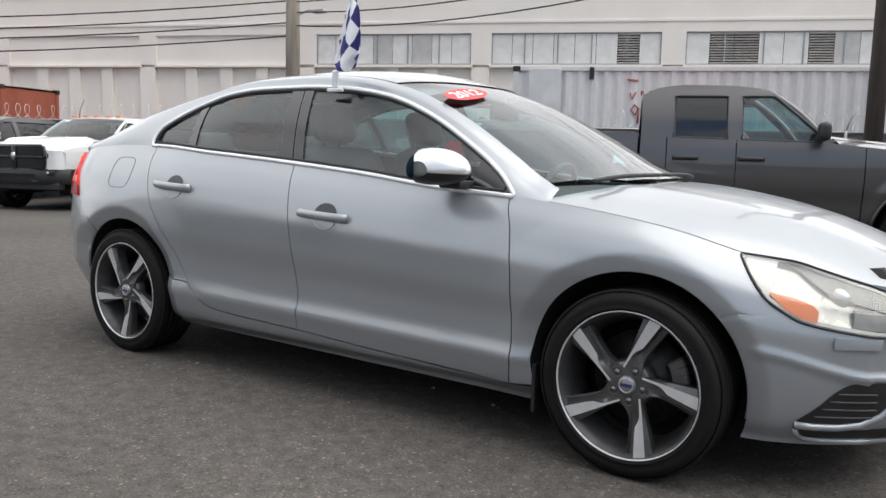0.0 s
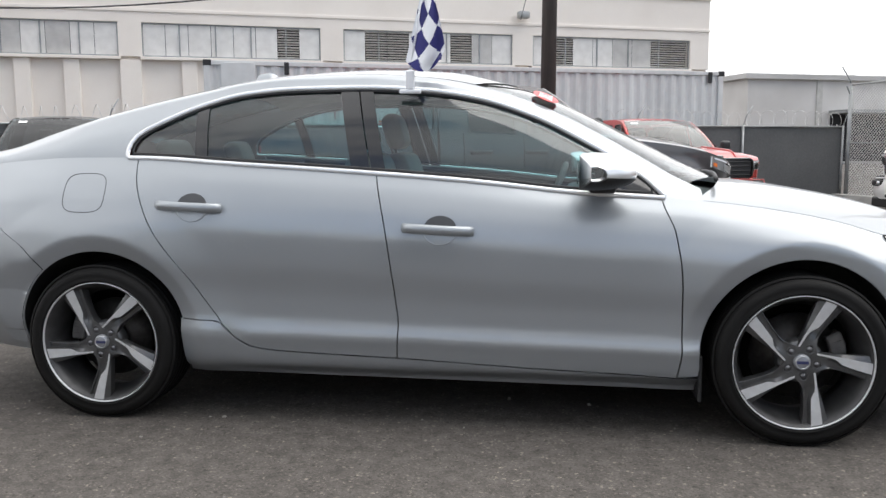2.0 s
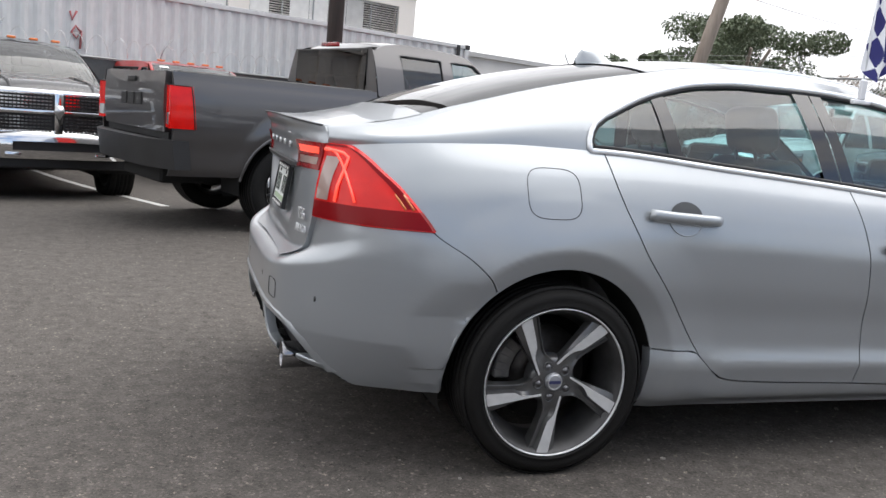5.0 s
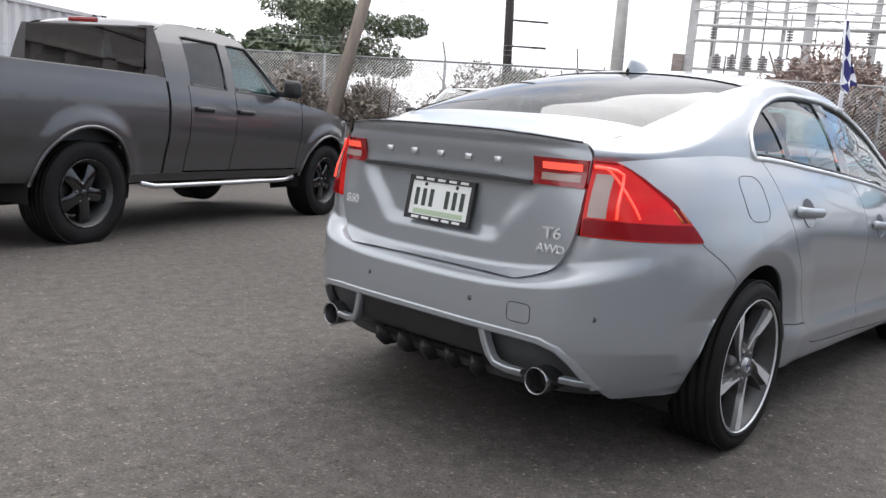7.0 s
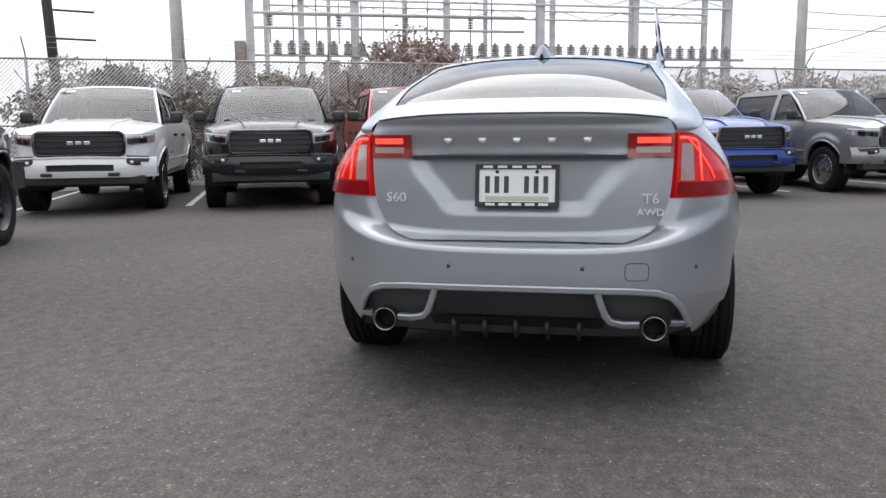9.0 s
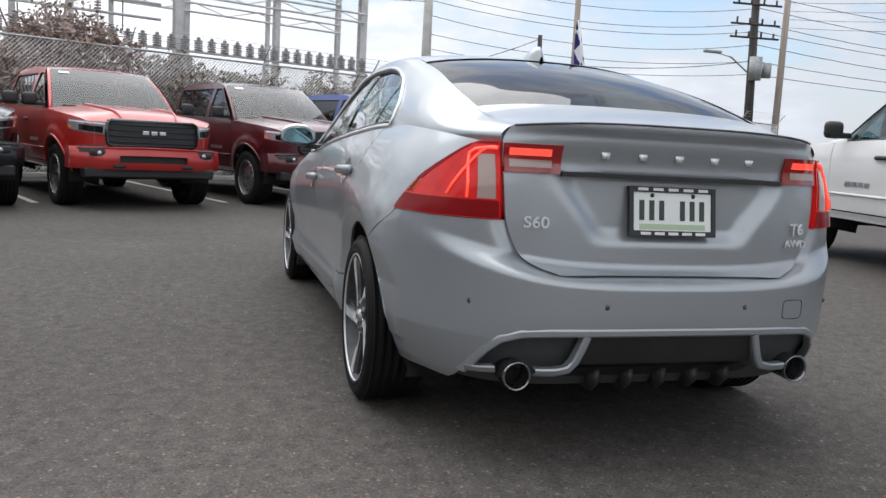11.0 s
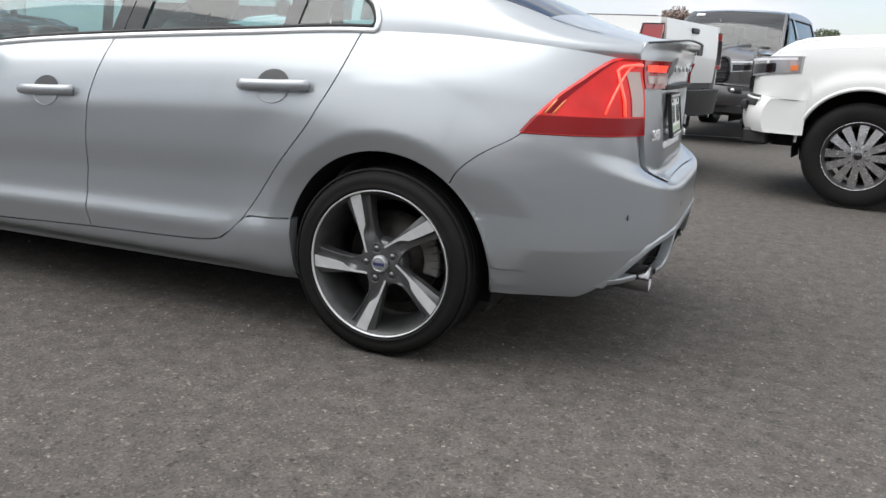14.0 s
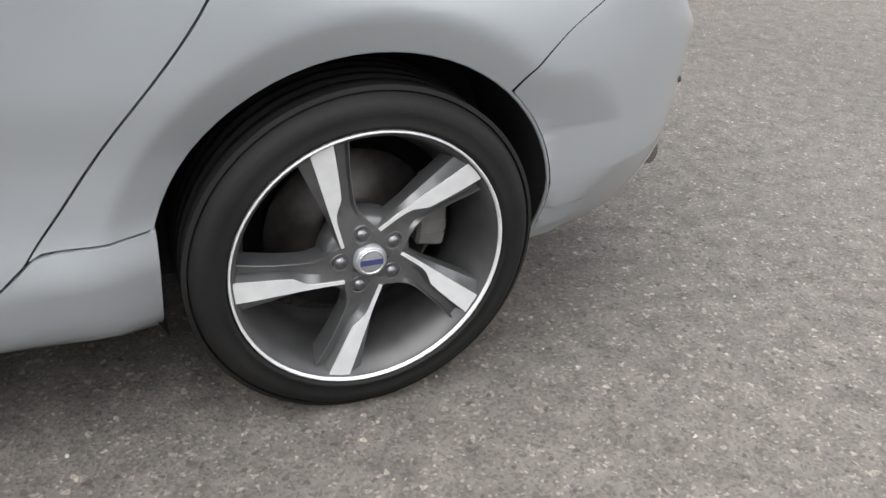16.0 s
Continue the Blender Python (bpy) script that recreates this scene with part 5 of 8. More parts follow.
        part("turn_signal", bm, M_AMBER, hl, "amber turn signal")
        # grey sheet paints the shade along the top of the bowl
        bm = bmesh.new()
        sheet(bm, lambda u, v: lampf(lerp(1.83, 2.15, u), lerp(lerp(0.84, 0.58, sm(0.0, 0.5, u)), 0.90, v), -0.0065), steps(0, 1, 18), steps(0, 1, 4), None, (0, -s, 0), 0.006)
        part("upper_shade", bm, M_BROW, hl, "grey sheet for the shade under the lamp's top")
        # dark wedge for the reflector's inner wall
        bm = bmesh.new()
        sheet(bm, lambda u, v: lampf(lerp(2.03, 2.15, u), lerp(0.12, 0.52, v), -0.0065), steps(0, 1, 8), steps(0, 1, 4), None, (0, -s, 0), 0.006)
        part("reflector_wedge", bm, M_BROW, hl)
        for v0, v1 in ((0.03, 0.10), (0.92, 0.985)):
            bm = bmesh.new()
            sheet(bm, lambda u, v: lampf(lerp(1.78, 2.17, u), lerp(v0, v1, v), -0.0015), steps(0, 1, 20), steps(0, 1, 2), None, (0, -s, 0), 0.005)
            part("pale_rim", bm, M_RIM, hl, "pale plastic border")
        bm = bmesh.new()
        c = on_nose(1.985, 0.655, s, -0.036)
        bmesh.ops.create_uvsphere(bm, u_segments=20, v_segments=12, radius=0.042, matrix=Matrix.Translation(c) @ Matrix.Diagonal((0.9, 0.6, 0.8, 1)))
        part("projector", bm, M_SATIN, hl)
        bm = bmesh.new()
        sheet(bm, lambda u, v: on_nose(lerp(1.985, 2.10, u), lerp(0.512, 0.548 - 0.004 * u, v), s, 0.010), steps(0, 1, 8), steps(0, 1, 3), None, (-0.3, -s, 0), 0.014)
        part("washer_cover", bm, P, fb)
    bm = bmesh.new()
    sheet(bm, lambda u, v: nose_pt(u, lerp(0.46, 0.68, v)) + Vector((0.006, 0, 0)), steps(-0.36, 0.36, 16), steps(0, 1, 6), None, (-1, 0, 0), 0.03)
    part("front_grille", bm, M_BLACK, fb)

    # floor, inner shell, seats, dashboard
    bm = bmesh.new()
    box(bm, -2.02, 2.0, -0.50, 0.50, 0.22, 0.31, 0.03, 1)
    box(bm, -0.95, 0.96, -0.80, 0.80, 0.225, 0.30, 0.02, 1)
    box(bm, 1.0, 2.1, -0.50, 0.50, 0.30, 0.74, 0.03, 1)
    box(bm, -2.08, -1.0, -0.50, 0.50, 0.30, 0.98, 0.03, 1)
    part("underbody", bm, M_DARK, car)
    for sgn in (1, -1):
        bm = bmesh.new()
        sheet(bm, lambda u, v: Vector((u, sgn * (side_y(u, lerp(0.30, belt(u) - 0.02, v)) - 0.035), lerp(0.30, belt(u) - 0.02, v))), steps(-1.0, 0.96, 30), steps(0, 1, 10))
        part("door_lining", bm, M_TRIM, car)
    bm = bmesh.new()
    box(bm, 0.52, 0.98, -0.70, 0.70, 0.62, 0.93, 0.06, 3)
    box(bm, -1.10, 0.7, -0.12, 0.12, 0.30, 0.62, 0.03, 2)
    part("dashboard", bm, M_TRIM, car)
    bm = bmesh.new()
    box(bm, -1.85, -1.12, -0.62, 0.62, 0.98, 1.06, 0.02, 2)
    part("parcel_shelf", bm, M_TRIM, car)
    def seat(x, y, w, back_z, nm="seat"):
        b = bmesh.new()
        box(b, x - 0.25, x + 0.27, y - w, y + w, 0.36, 0.56, 0.06, 3)
        box(b, -0.07, 0.07, -w, w, 0.0, back_z, 0.055, 3, pose(x - 0.22, y, 0.50, 0, -18, 0))
        o = part(nm, b, M_SEAT, car, "dark grey leather seat")
        return o
    for y in (0.38, -0.38):
        s_ = seat(0.05, y, 0.25, 0.62)
        bm = bmesh.new()
        box(bm, -0.05, 0.05, -0.13, 0.13, 0.64, 0.83, 0.045, 3, pose(-0.17, y, 0.50, 0, -16, 0))
        rod(bm, Vector((-0.36, y - 0.06, 1.02)), Vector((-0.40, y - 0.06, 1.16)), 0.008)
        rod(bm, Vector((-0.36, y + 0.06, 1.02)), Vector((-0.40, y + 0.06, 1.16)), 0.008)
        part("headrest", bm, M_SEAT, s_)
    s_ = seat(-0.82, 0.0, 0.62, 0.58, "rear_bench")
    for y in (-0.38, 0.38):
        bm = bmesh.new()
        box(bm, -0.045, 0.045, -0.12, 0.12, 0.55, 0.70, 0.04, 3, pose(-1.04, y, 0.50, 0, -20, 0))
        part("headrest", bm, M_SEAT, s_)
    bm = bmesh.new()
    m = pose(0.46, 0.38, 0.86, 0, -68, 0)
    revolve(bm, [(0.185 + 0.016 * math.cos(a), 0.016 * math.sin(a)) for a in steps(0, 2 * math.pi, 8)[:-1]], 32, True)
    for k in range(3):
        a = radians(-90 + 100 * (k - 1))
        rod(bm, (0, 0, 0), (0.18 * math.cos(a), 0, 0.18 * math.sin(a)), 0.016)
    for v in bm.verts:
        v.co = m @ Vector((v.co.z, v.co.x, v.co.y))
    part("steering_wheel", bm, M_TRIM, car)
    bm = bmesh.new()
    box(bm, 0.36, 0.39, -0.12, 0.12, 1.235, 1.31, 0.012, 2)
    rod(bm, (0.375, 0, 1.30), (0.372, 0, 1.345), 0.01)
    part("inside_mirror", bm, M_BLACK, car)
    # headlining
    bm = bmesh.new()
    sheet(bm, lambda u, v: Vector((u, v, over(u, v) - 0.035)), steps(-1.05, 0.28, 24), steps(-0.54, 0.54, 16))
    part("headlining", bm, textured("grey_headlining", (0.25, 0.25, 0.24), (0.32, 0.32, 0.31), 20, (0.9, 0.95)), car)
    # aerial fin
    bm = bmesh.new()
    def fin(u, v):
        x = lerp(-0.82, -1.01, u)
        w = 0.046 * math.sin(math.pi * min(1, 0.12 + 0.80 * u)) * (1 - v) ** 0.6
        hgt = 0.064 * sm(0.0, 0.62, u) * sm(1.10, 0.85, u)
        return x, w, over(x, 0) - 0.002 + hgt * v
    for s in (1, -1):
        sheet(bm, lambda u, v: Vector((fin(u, v)[0], s * fin(u, v)[1], fin(u, v)[2])), steps(0, 1, 14), steps(0, 1, 8))
    bmesh.ops.remove_doubles(bm, verts=bm.verts[:], dist=0.0005)
    part("aerial_fin", bm, P, car)
    # year sticker on the windscreen
    st = new("year_sticker")
    st.parent = car
    st["label"] = "red oval sticker with white figures"
    p0 = Vector((0.40, -0.425, over(0.40, -0.425) + 0.004))
    px = Vector((0.52, -0.425, over(0.52, -0.425) + 0.004))
    py = Vector((0.40, -0.325, over(0.40, -0.325) + 0.004))
    ax = (p0 - py).normalized()          # towards the right flank
    up = (p0 - px).normalized()
    ay = (up - ax * up.dot(ax)).normalized()
    nz = ax.cross(ay)
    if nz.z < 0:
        ax = -ax
        nz = ax.cross(ay)
    frame_m = Matrix((ax, ay, nz)).transposed().to_4x4()
    frame_m.translation = p0 + nz * 0.006 - ay * 0.03
    st.matrix_local = frame_m
    bm = bmesh.new()
    vs = [bm.verts.new((0.15 * math.cos(a), 0.056 * math.sin(a), 0)) for a in steps(0, 2 * math.pi, 40)[:-1]]
    bm.faces.new(vs)
    got = bmesh.ops.extrude_face_region(bm, geom=bm.faces[:])
    for g in got["geom"]:
        if isinstance(g, bmesh.types.BMVert):
            g.co.z += 0.002
    part("sticker_oval", bm, mat("sticker_red", (0.62, 0.03, 0.03), 0.4), st)
    words("sticker_number", "2012", 0.085, mat("sticker_white", (0.85, 0.85, 0.85), 0.4), st, Matrix.Translation((0, -0.002, 0.003)), 0.001, "white printed figures", 1.2, 0.001)
    return car


SEDAN = sedan()


# ---- pickup trucks ----
M_TRUCK = paint("truck_paint", (0.05, 0.05, 0.055), 0.5)
M_LAMP = mat("truck_lamp_glass", (0.55, 0.56, 0.57), 0.08, 0.6, coat=1.0)
M_STICKER = mat("white_sticker", (0.75, 0.76, 0.77), 0.4)
M_GREYTRIM = mat("dark_grille_mesh", (0.02, 0.02, 0.022), 0.45)
M_CABIN = mat("cabin_dark", (0.03, 0.03, 0.032), 0.8)
M_ALU = textured("polished_wheel", (0.45, 0.45, 0.46), (0.60, 0.60, 0.61), 25, (0.2, 0.32), metal=0.9)


def six_spokes(hub, style, f, rr):
    """Six forked spokes."""
    for i in range(6):
        m = Matrix.Rotation(-(2 * math.pi * i / 6), 4, "Y")
        bm = bmesh.new()
        for s in (1, -1):
            A = [(0.05, s * 0.002), (0.11, s * 0.006), (rr - 0.005, s * 0.026)]
            B = [(0.05, s * 0.046), (0.11, s * 0.058), (rr - 0.005, s * 0.100)]
            va = [bm.verts.new((x, f - 0.02 * (x / rr) ** 2, z)) for x, z in A]
            vb = [bm.verts.new((x, f - 0.02 * (x / rr) ** 2, z)) for x, z in B]
            ua = [bm.verts.new((x, f - 0.06, z)) for x, z in A]
            ub = [bm.verts.new((x, f - 0.06, z)) for x, z in B]
            for k in range(2):
                bm.faces.new((va[k], va[k + 1], vb[k + 1], vb[k]))
                bm.faces.new((va[k], ua[k], ua[k + 1], va[k + 1]))
                bm.faces.new((vb[k], vb[k + 1], ub[k + 1], ub[k]))
        bmesh.ops.transform(bm, matrix=m, verts=bm.verts[:])
        bmesh.ops.recalc_face_normals(bm, faces=bm.faces[:])
        part("spoke", bm, style["cut"], hub, smooth=30)
    bm = bmesh.new()
    revolve(bm, [(0.0, f - 0.006), (0.06, f - 0.006), (0.095, f - 0.014), (0.10, f - 0.06)], 30)
    part("hub_plate", bm, style["cut"], hub)


def five_spokes(hub, style, f, rr):
    """Five plain tapered spokes."""
    for i in range(5):
        m = Matrix.Rotation(-(2 * math.pi * i / 5), 4, "Y")
        bm = bmesh.new()
        rows = []
        for x, w, y in ((0.04, 0.055, f - 0.002), (0.12, 0.048, f), (rr - 0.02, 0.060, f - 0.012), (rr - 0.004, 0.072, f - 0.02)):
            rows.append([bm.verts.new((x, y - 0.05, -w)), bm.verts.new((x, y - 0.008, -w)), bm.verts.new((x, y, -w * 0.55)), bm.verts.new((x, y, w * 0.55)),
                         bm.verts.new((x, y - 0.008, w)), bm.verts.new((x, y - 0.05, w))])
        for a, b in zip(rows, rows[1:]):
            for k in range(5):
                bm.faces.new((a[k], b[k], b[k + 1], a[k + 1]))
        bmesh.ops.transform(bm, matrix=m, verts=bm.verts[:])
        bmesh.ops.recalc_face_normals(bm, faces=bm.faces[:])
        part("spoke", bm, style["dark"], hub, smooth=30)
    bm = bmesh.new()
    revolve(bm, [(0.0, f - 0.004), (0.06, f - 0.004), (0.09, f - 0.012), (0.095, f - 0.06)], 30)
    part("hub_plate", bm, style["dark"], hub)


TRUCK_WHEEL = dict(tyre=0.41, rim=0.262, width=0.275, face=0.095, dark=M_RIMDARK, cut=M_ALU, cap=M_GLOSSBLACK, nuts=6, nut_r=0.07, spokes=six_spokes)
OFFROAD_WHEEL = dict(TRUCK_WHEEL, tyre=0.42, dark=M_GLOSSBLACK, cap=M_BLACK, spokes=five_spokes, nuts=5)
BLACK_WHEEL = dict(TRUCK_WHEEL, dark=M_GLOSSBLACK, cut=M_GLOSSBLACK, spokes=five_spokes, nuts=5)


def truck(kind, where, label, group, color, wheels, chrome=False, dark_grille=True, flares=False, longer=0.0):
    """A full-size crew-cab pickup, nose towards +x. kind: new, old or heavy."""
    root = thing("pickup_truck", label, "pickup truck", group)
    heavy, old = kind == "heavy", kind == "old"
    FX, RX, AZ, AR = 1.85, -1.72 - longer, 0.41, 0.485
    up = 0.01 if heavy else 0.0
    CB = -0.82 if old else -1.36          # back of the cab
    PB = -0.20 if old else 0.0            # windscreen foot
    TE = -2.80 - longer                   # back end of the bed
    DS = 0.10 if old else 0.185           # gap between the doors
    rf = up - 0.06 if old else (up - 0.09 if heavy else up)         # roof height
    bed_z = 1.36 if old else 1.42 + up
    bright = M_CHROME if chrome else M_TRUCK
    belt_z = curve((TE - 0.05, bed_z), (CB - 0.02, bed_z), (CB + 0.06, 1.335 + up), (-0.3, 1.315 + up), (0.95, 1.285 + up), (1.25, 1.275 + up), (1.9, 1.235 + up * 1.5), (2.5, 1.175 + up * 2), (2.82, 1.06 + up * 2))
    if old:
        belt_z = curve((TE - 0.05, bed_z), (CB - 0.02, bed_z), (CB + 0.06, 1.335), (-0.3, 1.315), (0.95, 1.285), (1.25, 1.26), (1.9, 1.185), (2.3, 1.11), (2.6, 1.03), (2.82, 0.94))
    prof = curve((0.48, 0.90), (0.56, 0.945), (0.66, 0.965), (0.80, 0.985), (0.98, 1.0), (1.10, 0.998), (1.22, 0.982), (1.32, 0.955), (1.46, 0.93))

    def sy(x, z):
        y = prof(z)
        if old:
            y -= 0.02 * sm(0.85, 0.7, z)
        if x > 1.5:
            t = (x - 1.5) / 1.36
            y *= (1 - min(1, t) ** 3.4) ** (1 / 3.4) if not heavy else (1 - min(1, t * 0.97) ** 5) ** 0.2
        if x < TE + 0.4:
            y -= 0.03 * ((TE + 0.4 - x) / 0.45) ** 2
        for w in (FX, RX):
            d = math.hypot(x - w, z - AZ - 0.03)
            y += 0.028 * sm(0.64, 0.53, d)
        return y

    def side(sgn, nm, x0, x1, z0, z1, nx, nz, hole=None, material=None):
        bm = bmesh.new()
        us, vs = steps(0, 1, nx), steps(0, 1, nz)
        def fn(u, v):
            x = lerp(x0, x1, u)
            z = lerp(z0(x), z1(x), v)
            return Vector((x, sgn * sy(x, z), z))
        if hole is None:
            sheet(bm, fn, us, vs, None, (0, -sgn, 0), 0.02)
        else:
            hz = AZ + 0.03
            cut = [[0] * nz for _ in range(nx)]
            for i in range(nx):
                for j in range(nz):
                    c = (fn(us[i], vs[j]) + fn(us[i + 1], vs[j + 1])) / 2
                    cut[i][j] = math.hypot(c.x - hole, c.z - hz) < AR
            def snap(u, v):
                p = fn(u, v)
                i, j = round(u * nx), round(v * nz)
                near = [cut[a][b] for a in (i - 1, i) for b in (j - 1, j) if 0 <= a < nx and 0 <= b < nz]
                d = math.hypot(p.x - hole, p.z - hz)
                if any(near) and not all(near) and d > 0.1:
                    x, z = hole + (p.x - hole) * AR / d, max(hz + (p.z - hz) * AR / d, z0(p.x))
                    return Vector((x, sgn * sy(x, z), z))
                return p
            sheet(bm, snap, us, vs, lambda i, j: not cut[i][j], (0, -sgn, 0), 0.03)
        bmesh.ops.recalc_face_normals(bm, faces=bm.faces[:])
        return part(nm, bm, material or M_TRUCK, root)
    low = lambda x: 0.50 + 0.05 * sm(2.2, 2.8, x)
    roof_z = curve((CB, 1.84), (CB + 0.16, 1.915), (-0.4, 1.945), (0.0, 1.94), (0.30, 1.915), (0.45, 1.885))
    A0, A1 = Vector((1.24 + PB, 0.90, 1.275 + up)), Vector((0.42, 0.71, 1.885 + rf))
    for sgn in (1, -1):
        side(sgn, "front_wing", 1.275, 2.70 if not heavy else 2.62, lambda x: low(x) + (0.18 if x > 2.25 else 0), belt_z, 40, 26, FX)
        side(sgn, "front_door", DS + 0.005, 1.265, lambda x: 0.56, belt_z, 16, 18)
        side(sgn, "rear_door", -0.93 if not old else -0.56, DS - 0.005, lambda x: 0.56, belt_z, 16, 18)
        side(sgn, "cab_corner", CB, -0.94 if not old else -0.57, lambda x: 0.52, lambda x: belt_z(CB + 0.16), 6, 18)
        side(sgn, "bed_side", TE - 0.02, CB - 0.03, low, lambda x: bed_z, 44, 30, RX)
        side(sgn, "sill", -1.20, 1.30, lambda x: 0.47, lambda x: 0.545, 10, 3, None, M_TRUCK)
        # cab upper: pillars and roof side around the windows
        def ucab(x, z):
            t = (z - 1.28 - up) / (0.63 + rf - up)
            return lerp(0.945, 0.735, min(1, max(0, t))) + 0.02 * math.sin(math.pi * min(1, max(0, t)))
        def wtop(x):
            return min(1.80 + rf, lerp(A1.z, A0.z, (x - 0.42) / (0.82 + PB)) - 0.055 if x > 0.42 else 1.83 + rf) if x > 0.35 else 1.80 + rf
        bm = bmesh.new()
        xs = steps(CB, 1.24 + PB, 52)
        def strip(u, v):
            zt = (roof_z(u) + rf - 0.03) if u < 0.42 else lerp(A1.z, A0.z, (u - 0.42) / (0.82 + PB)) - 0.03
            z = lerp(wtop(u), max(zt, wtop(u) + 0.005), v)
            return Vector((u, sgn * ucab(u, z), z))
        sheet(bm, strip, xs, steps(0, 1, 4))
        for a, b in ((CB, -1.27 if not old else -0.50), (DS - 0.085, DS + 0.05), (1.08 + PB, 1.24 + PB)):
            sheet(bm, lambda u, v: Vector((u, sgn * ucab(u, lerp(belt_z(max(u, CB + 0.07)) - 0.004, wtop(u), v)), lerp(belt_z(max(u, CB + 0.07)) - 0.004, wtop(u), v))), steps(a, b, 4), steps(0, 1, 8))
        bmesh.ops.recalc_face_normals(bm, faces=bm.faces[:])
        part("cab_side", bm, M_TRUCK, root)
        for nm, a, b, g in (("front_window", DS + 0.05, 1.08 + PB, M_GLASS if old else M_GLASS_TRUCK), ("rear_window", -1.27 if not old else -0.50, DS - 0.085, M_GLASS_DARK)):
            bm = bmesh.new()
            sheet(bm, lambda u, v: Vector((u, sgn * (ucab(u, lerp(belt_z(u), wtop(u), v)) - 0.015), lerp(belt_z(u), wtop(u) + 0.002, v))), steps(a, b, 14), steps(0, 1, 6))
            o = part(nm, bm, g, root)
            o.visible_shadow = False
            bm = bmesh.new()
            lp = [(x, belt_z(x) + 0.004) for x in steps(a, b, 10)] + [(x, wtop(x)) for x in steps(b, a, 12)]
            tube(bm, [(x, sgn * (ucab(x, z) - 0.002), z) for x, z in lp], 0.013, 6, True, 0.5)
            part("window_seal", bm, M_BLACK, root)
        # mirror
        bm = bmesh.new()
        ys = sorted((sgn * 1.02, sgn * 1.215))
        box(bm, 1.01 + PB, 1.12 + PB, ys[0], ys[1], 1.305 + up, 1.485 + up, 0.05, 3)
        mi = part("door_mirror", bm, M_BLACK if not chrome else M_CHROME, root, "", 50)
        bm = bmesh.new()
        ys = sorted((sgn * 0.93, sgn * 1.08))
        box(bm, 1.02 + PB, 1.10 + PB, ys[0], ys[1], 1.31 + up, 1.37 + up, 0.015, 2)
        part("mirror_arm", bm, M_BLACK, mi)
        # handles
        for hx in (DS + 0.14, -0.80 if not old else -0.38):
            bm = bmesh.new()
            tube(bm, [(hx + 0.12 * t, sgn * (sy(hx, 1.12) + 0.028 - 0.02 * abs(t) ** 4), 1.12 + up) for t in steps(-1, 1, 8)], 0.022, 8, False, 0.8)
            part("door_handle", bm, M_BLACK if not chrome else M_CHROME, root)
        if not old and not heavy:
            for k in range(4):
                bm = bmesh.new()
                x = 0.56 + 0.105 * k
                w = 0.040 if k < 3 else 0.060
                sheet(bm, lambda u, v: Vector((x + 0.02 * (k > 2) + lerp(-w, w, u), sgn * (sy(x, 0.845) + 0.006), lerp(0.82, 0.868, v))), [0, 0.5, 1], [0, 1], None, (0, -sgn, 0), 0.006)
                bmesh.ops.recalc_face_normals(bm, faces=bm.faces[:])
                part("badge_shape", bm, M_SATIN, root)
            bm = bmesh.new()
            tube(bm, [(x, sgn * (sy(x, 0.735) + 0.006), 0.735) for x in steps(-1.30, 1.26, 12)], 0.014, 6)
            part("door_moulding", bm, M_TRUCK, root)
        if old:
            bm = bmesh.new()
            tube(bm, [(x, sgn * 0.985, 0.44 + 0.03 * sm(0.95, 1.15, abs(x))) for x in steps(-1.15, 1.15, 14)], 0.022, 8, False, 0.8)
            part("side_step", bm, M_SATIN, root, "polished side step under the doors")
        # arch flares, liners, wheels
        for wx in (FX, RX):
            bm = bmesh.new()
            pts = []
            for k in range(31):
                a = radians(lerp(-2, 182, k / 30))
                x, z = wx + AR * math.cos(a), AZ + 0.03 + AR * math.sin(a)
                pts.append((x, sgn * (sy(x, max(0.5, z)) + 0.003), max(z, 0.47)))
            tube(bm, pts, 0.045 if flares else (0.022 if heavy else 0.015), 8, False, 0.7 if flares else 1.0)
            part("arch_flare", bm, M_BLACK if flares else M_TRUCK, root)
            bm = bmesh.new()
            sheet(bm, lambda u, v: Vector((wx + (AR + 0.01) * math.cos(u), sgn * lerp(0.93, 0.55, v), AZ + 0.03 + (AR + 0.01) * math.sin(u))), steps(-0.2, math.pi + 0.2, 24), [0, 0.5, 1])
            c = [bm.verts.new((wx + (AR + 0.01) * math.cos(a), sgn * 0.55, AZ + 0.03 + (AR + 0.01) * math.sin(a))) for a in steps(-0.3, math.pi + 0.3, 16)]
            bm.faces.new(c)
            part("arch_liner", bm, M_DARK, root)
            wheel(root, (wx, sgn * 0.855, AZ), sgn, dict(wheels, spin=13 * (1 if wx > 0 else 2)))
        # headlight
        hx = 2.62 if heavy else 2.60
        bm = bmesh.new()
        def lampf(u, v):
            y = lerp(0.63 if heavy else 0.56, 0.92, u)
            z = lerp(0.985 + up, 1.135 + up * 1.4 - 0.02 * u, v)
            if not heavy:
                z = lerp(lerp(0.965, 1.02, u), lerp(1.125, 1.145, u), v) - (lerp(0.17, 0.08, u) if old else 0.0)
                x = lerp(2.795, 2.36, u ** 1.25)
                return Vector((x, sgn * (sy(x, 1.05) + 0.014), z))
            x = 2.80 - 0.20 * ((y - 0.45) / 0.45) ** 2.2
            return Vector((x, sgn * y, z))
        sheet(bm, lampf, steps(0, 1, 16), steps(0, 1, 6), None, (-1, -0.6 * sgn, 0), 0.05)
        bmesh.ops.recalc_face_normals(bm, faces=bm.faces[:])
        hl = part("headlight", bm, M_LAMP, root, "clear headlight in a dark bezel", 45)
        bm = bmesh.new()
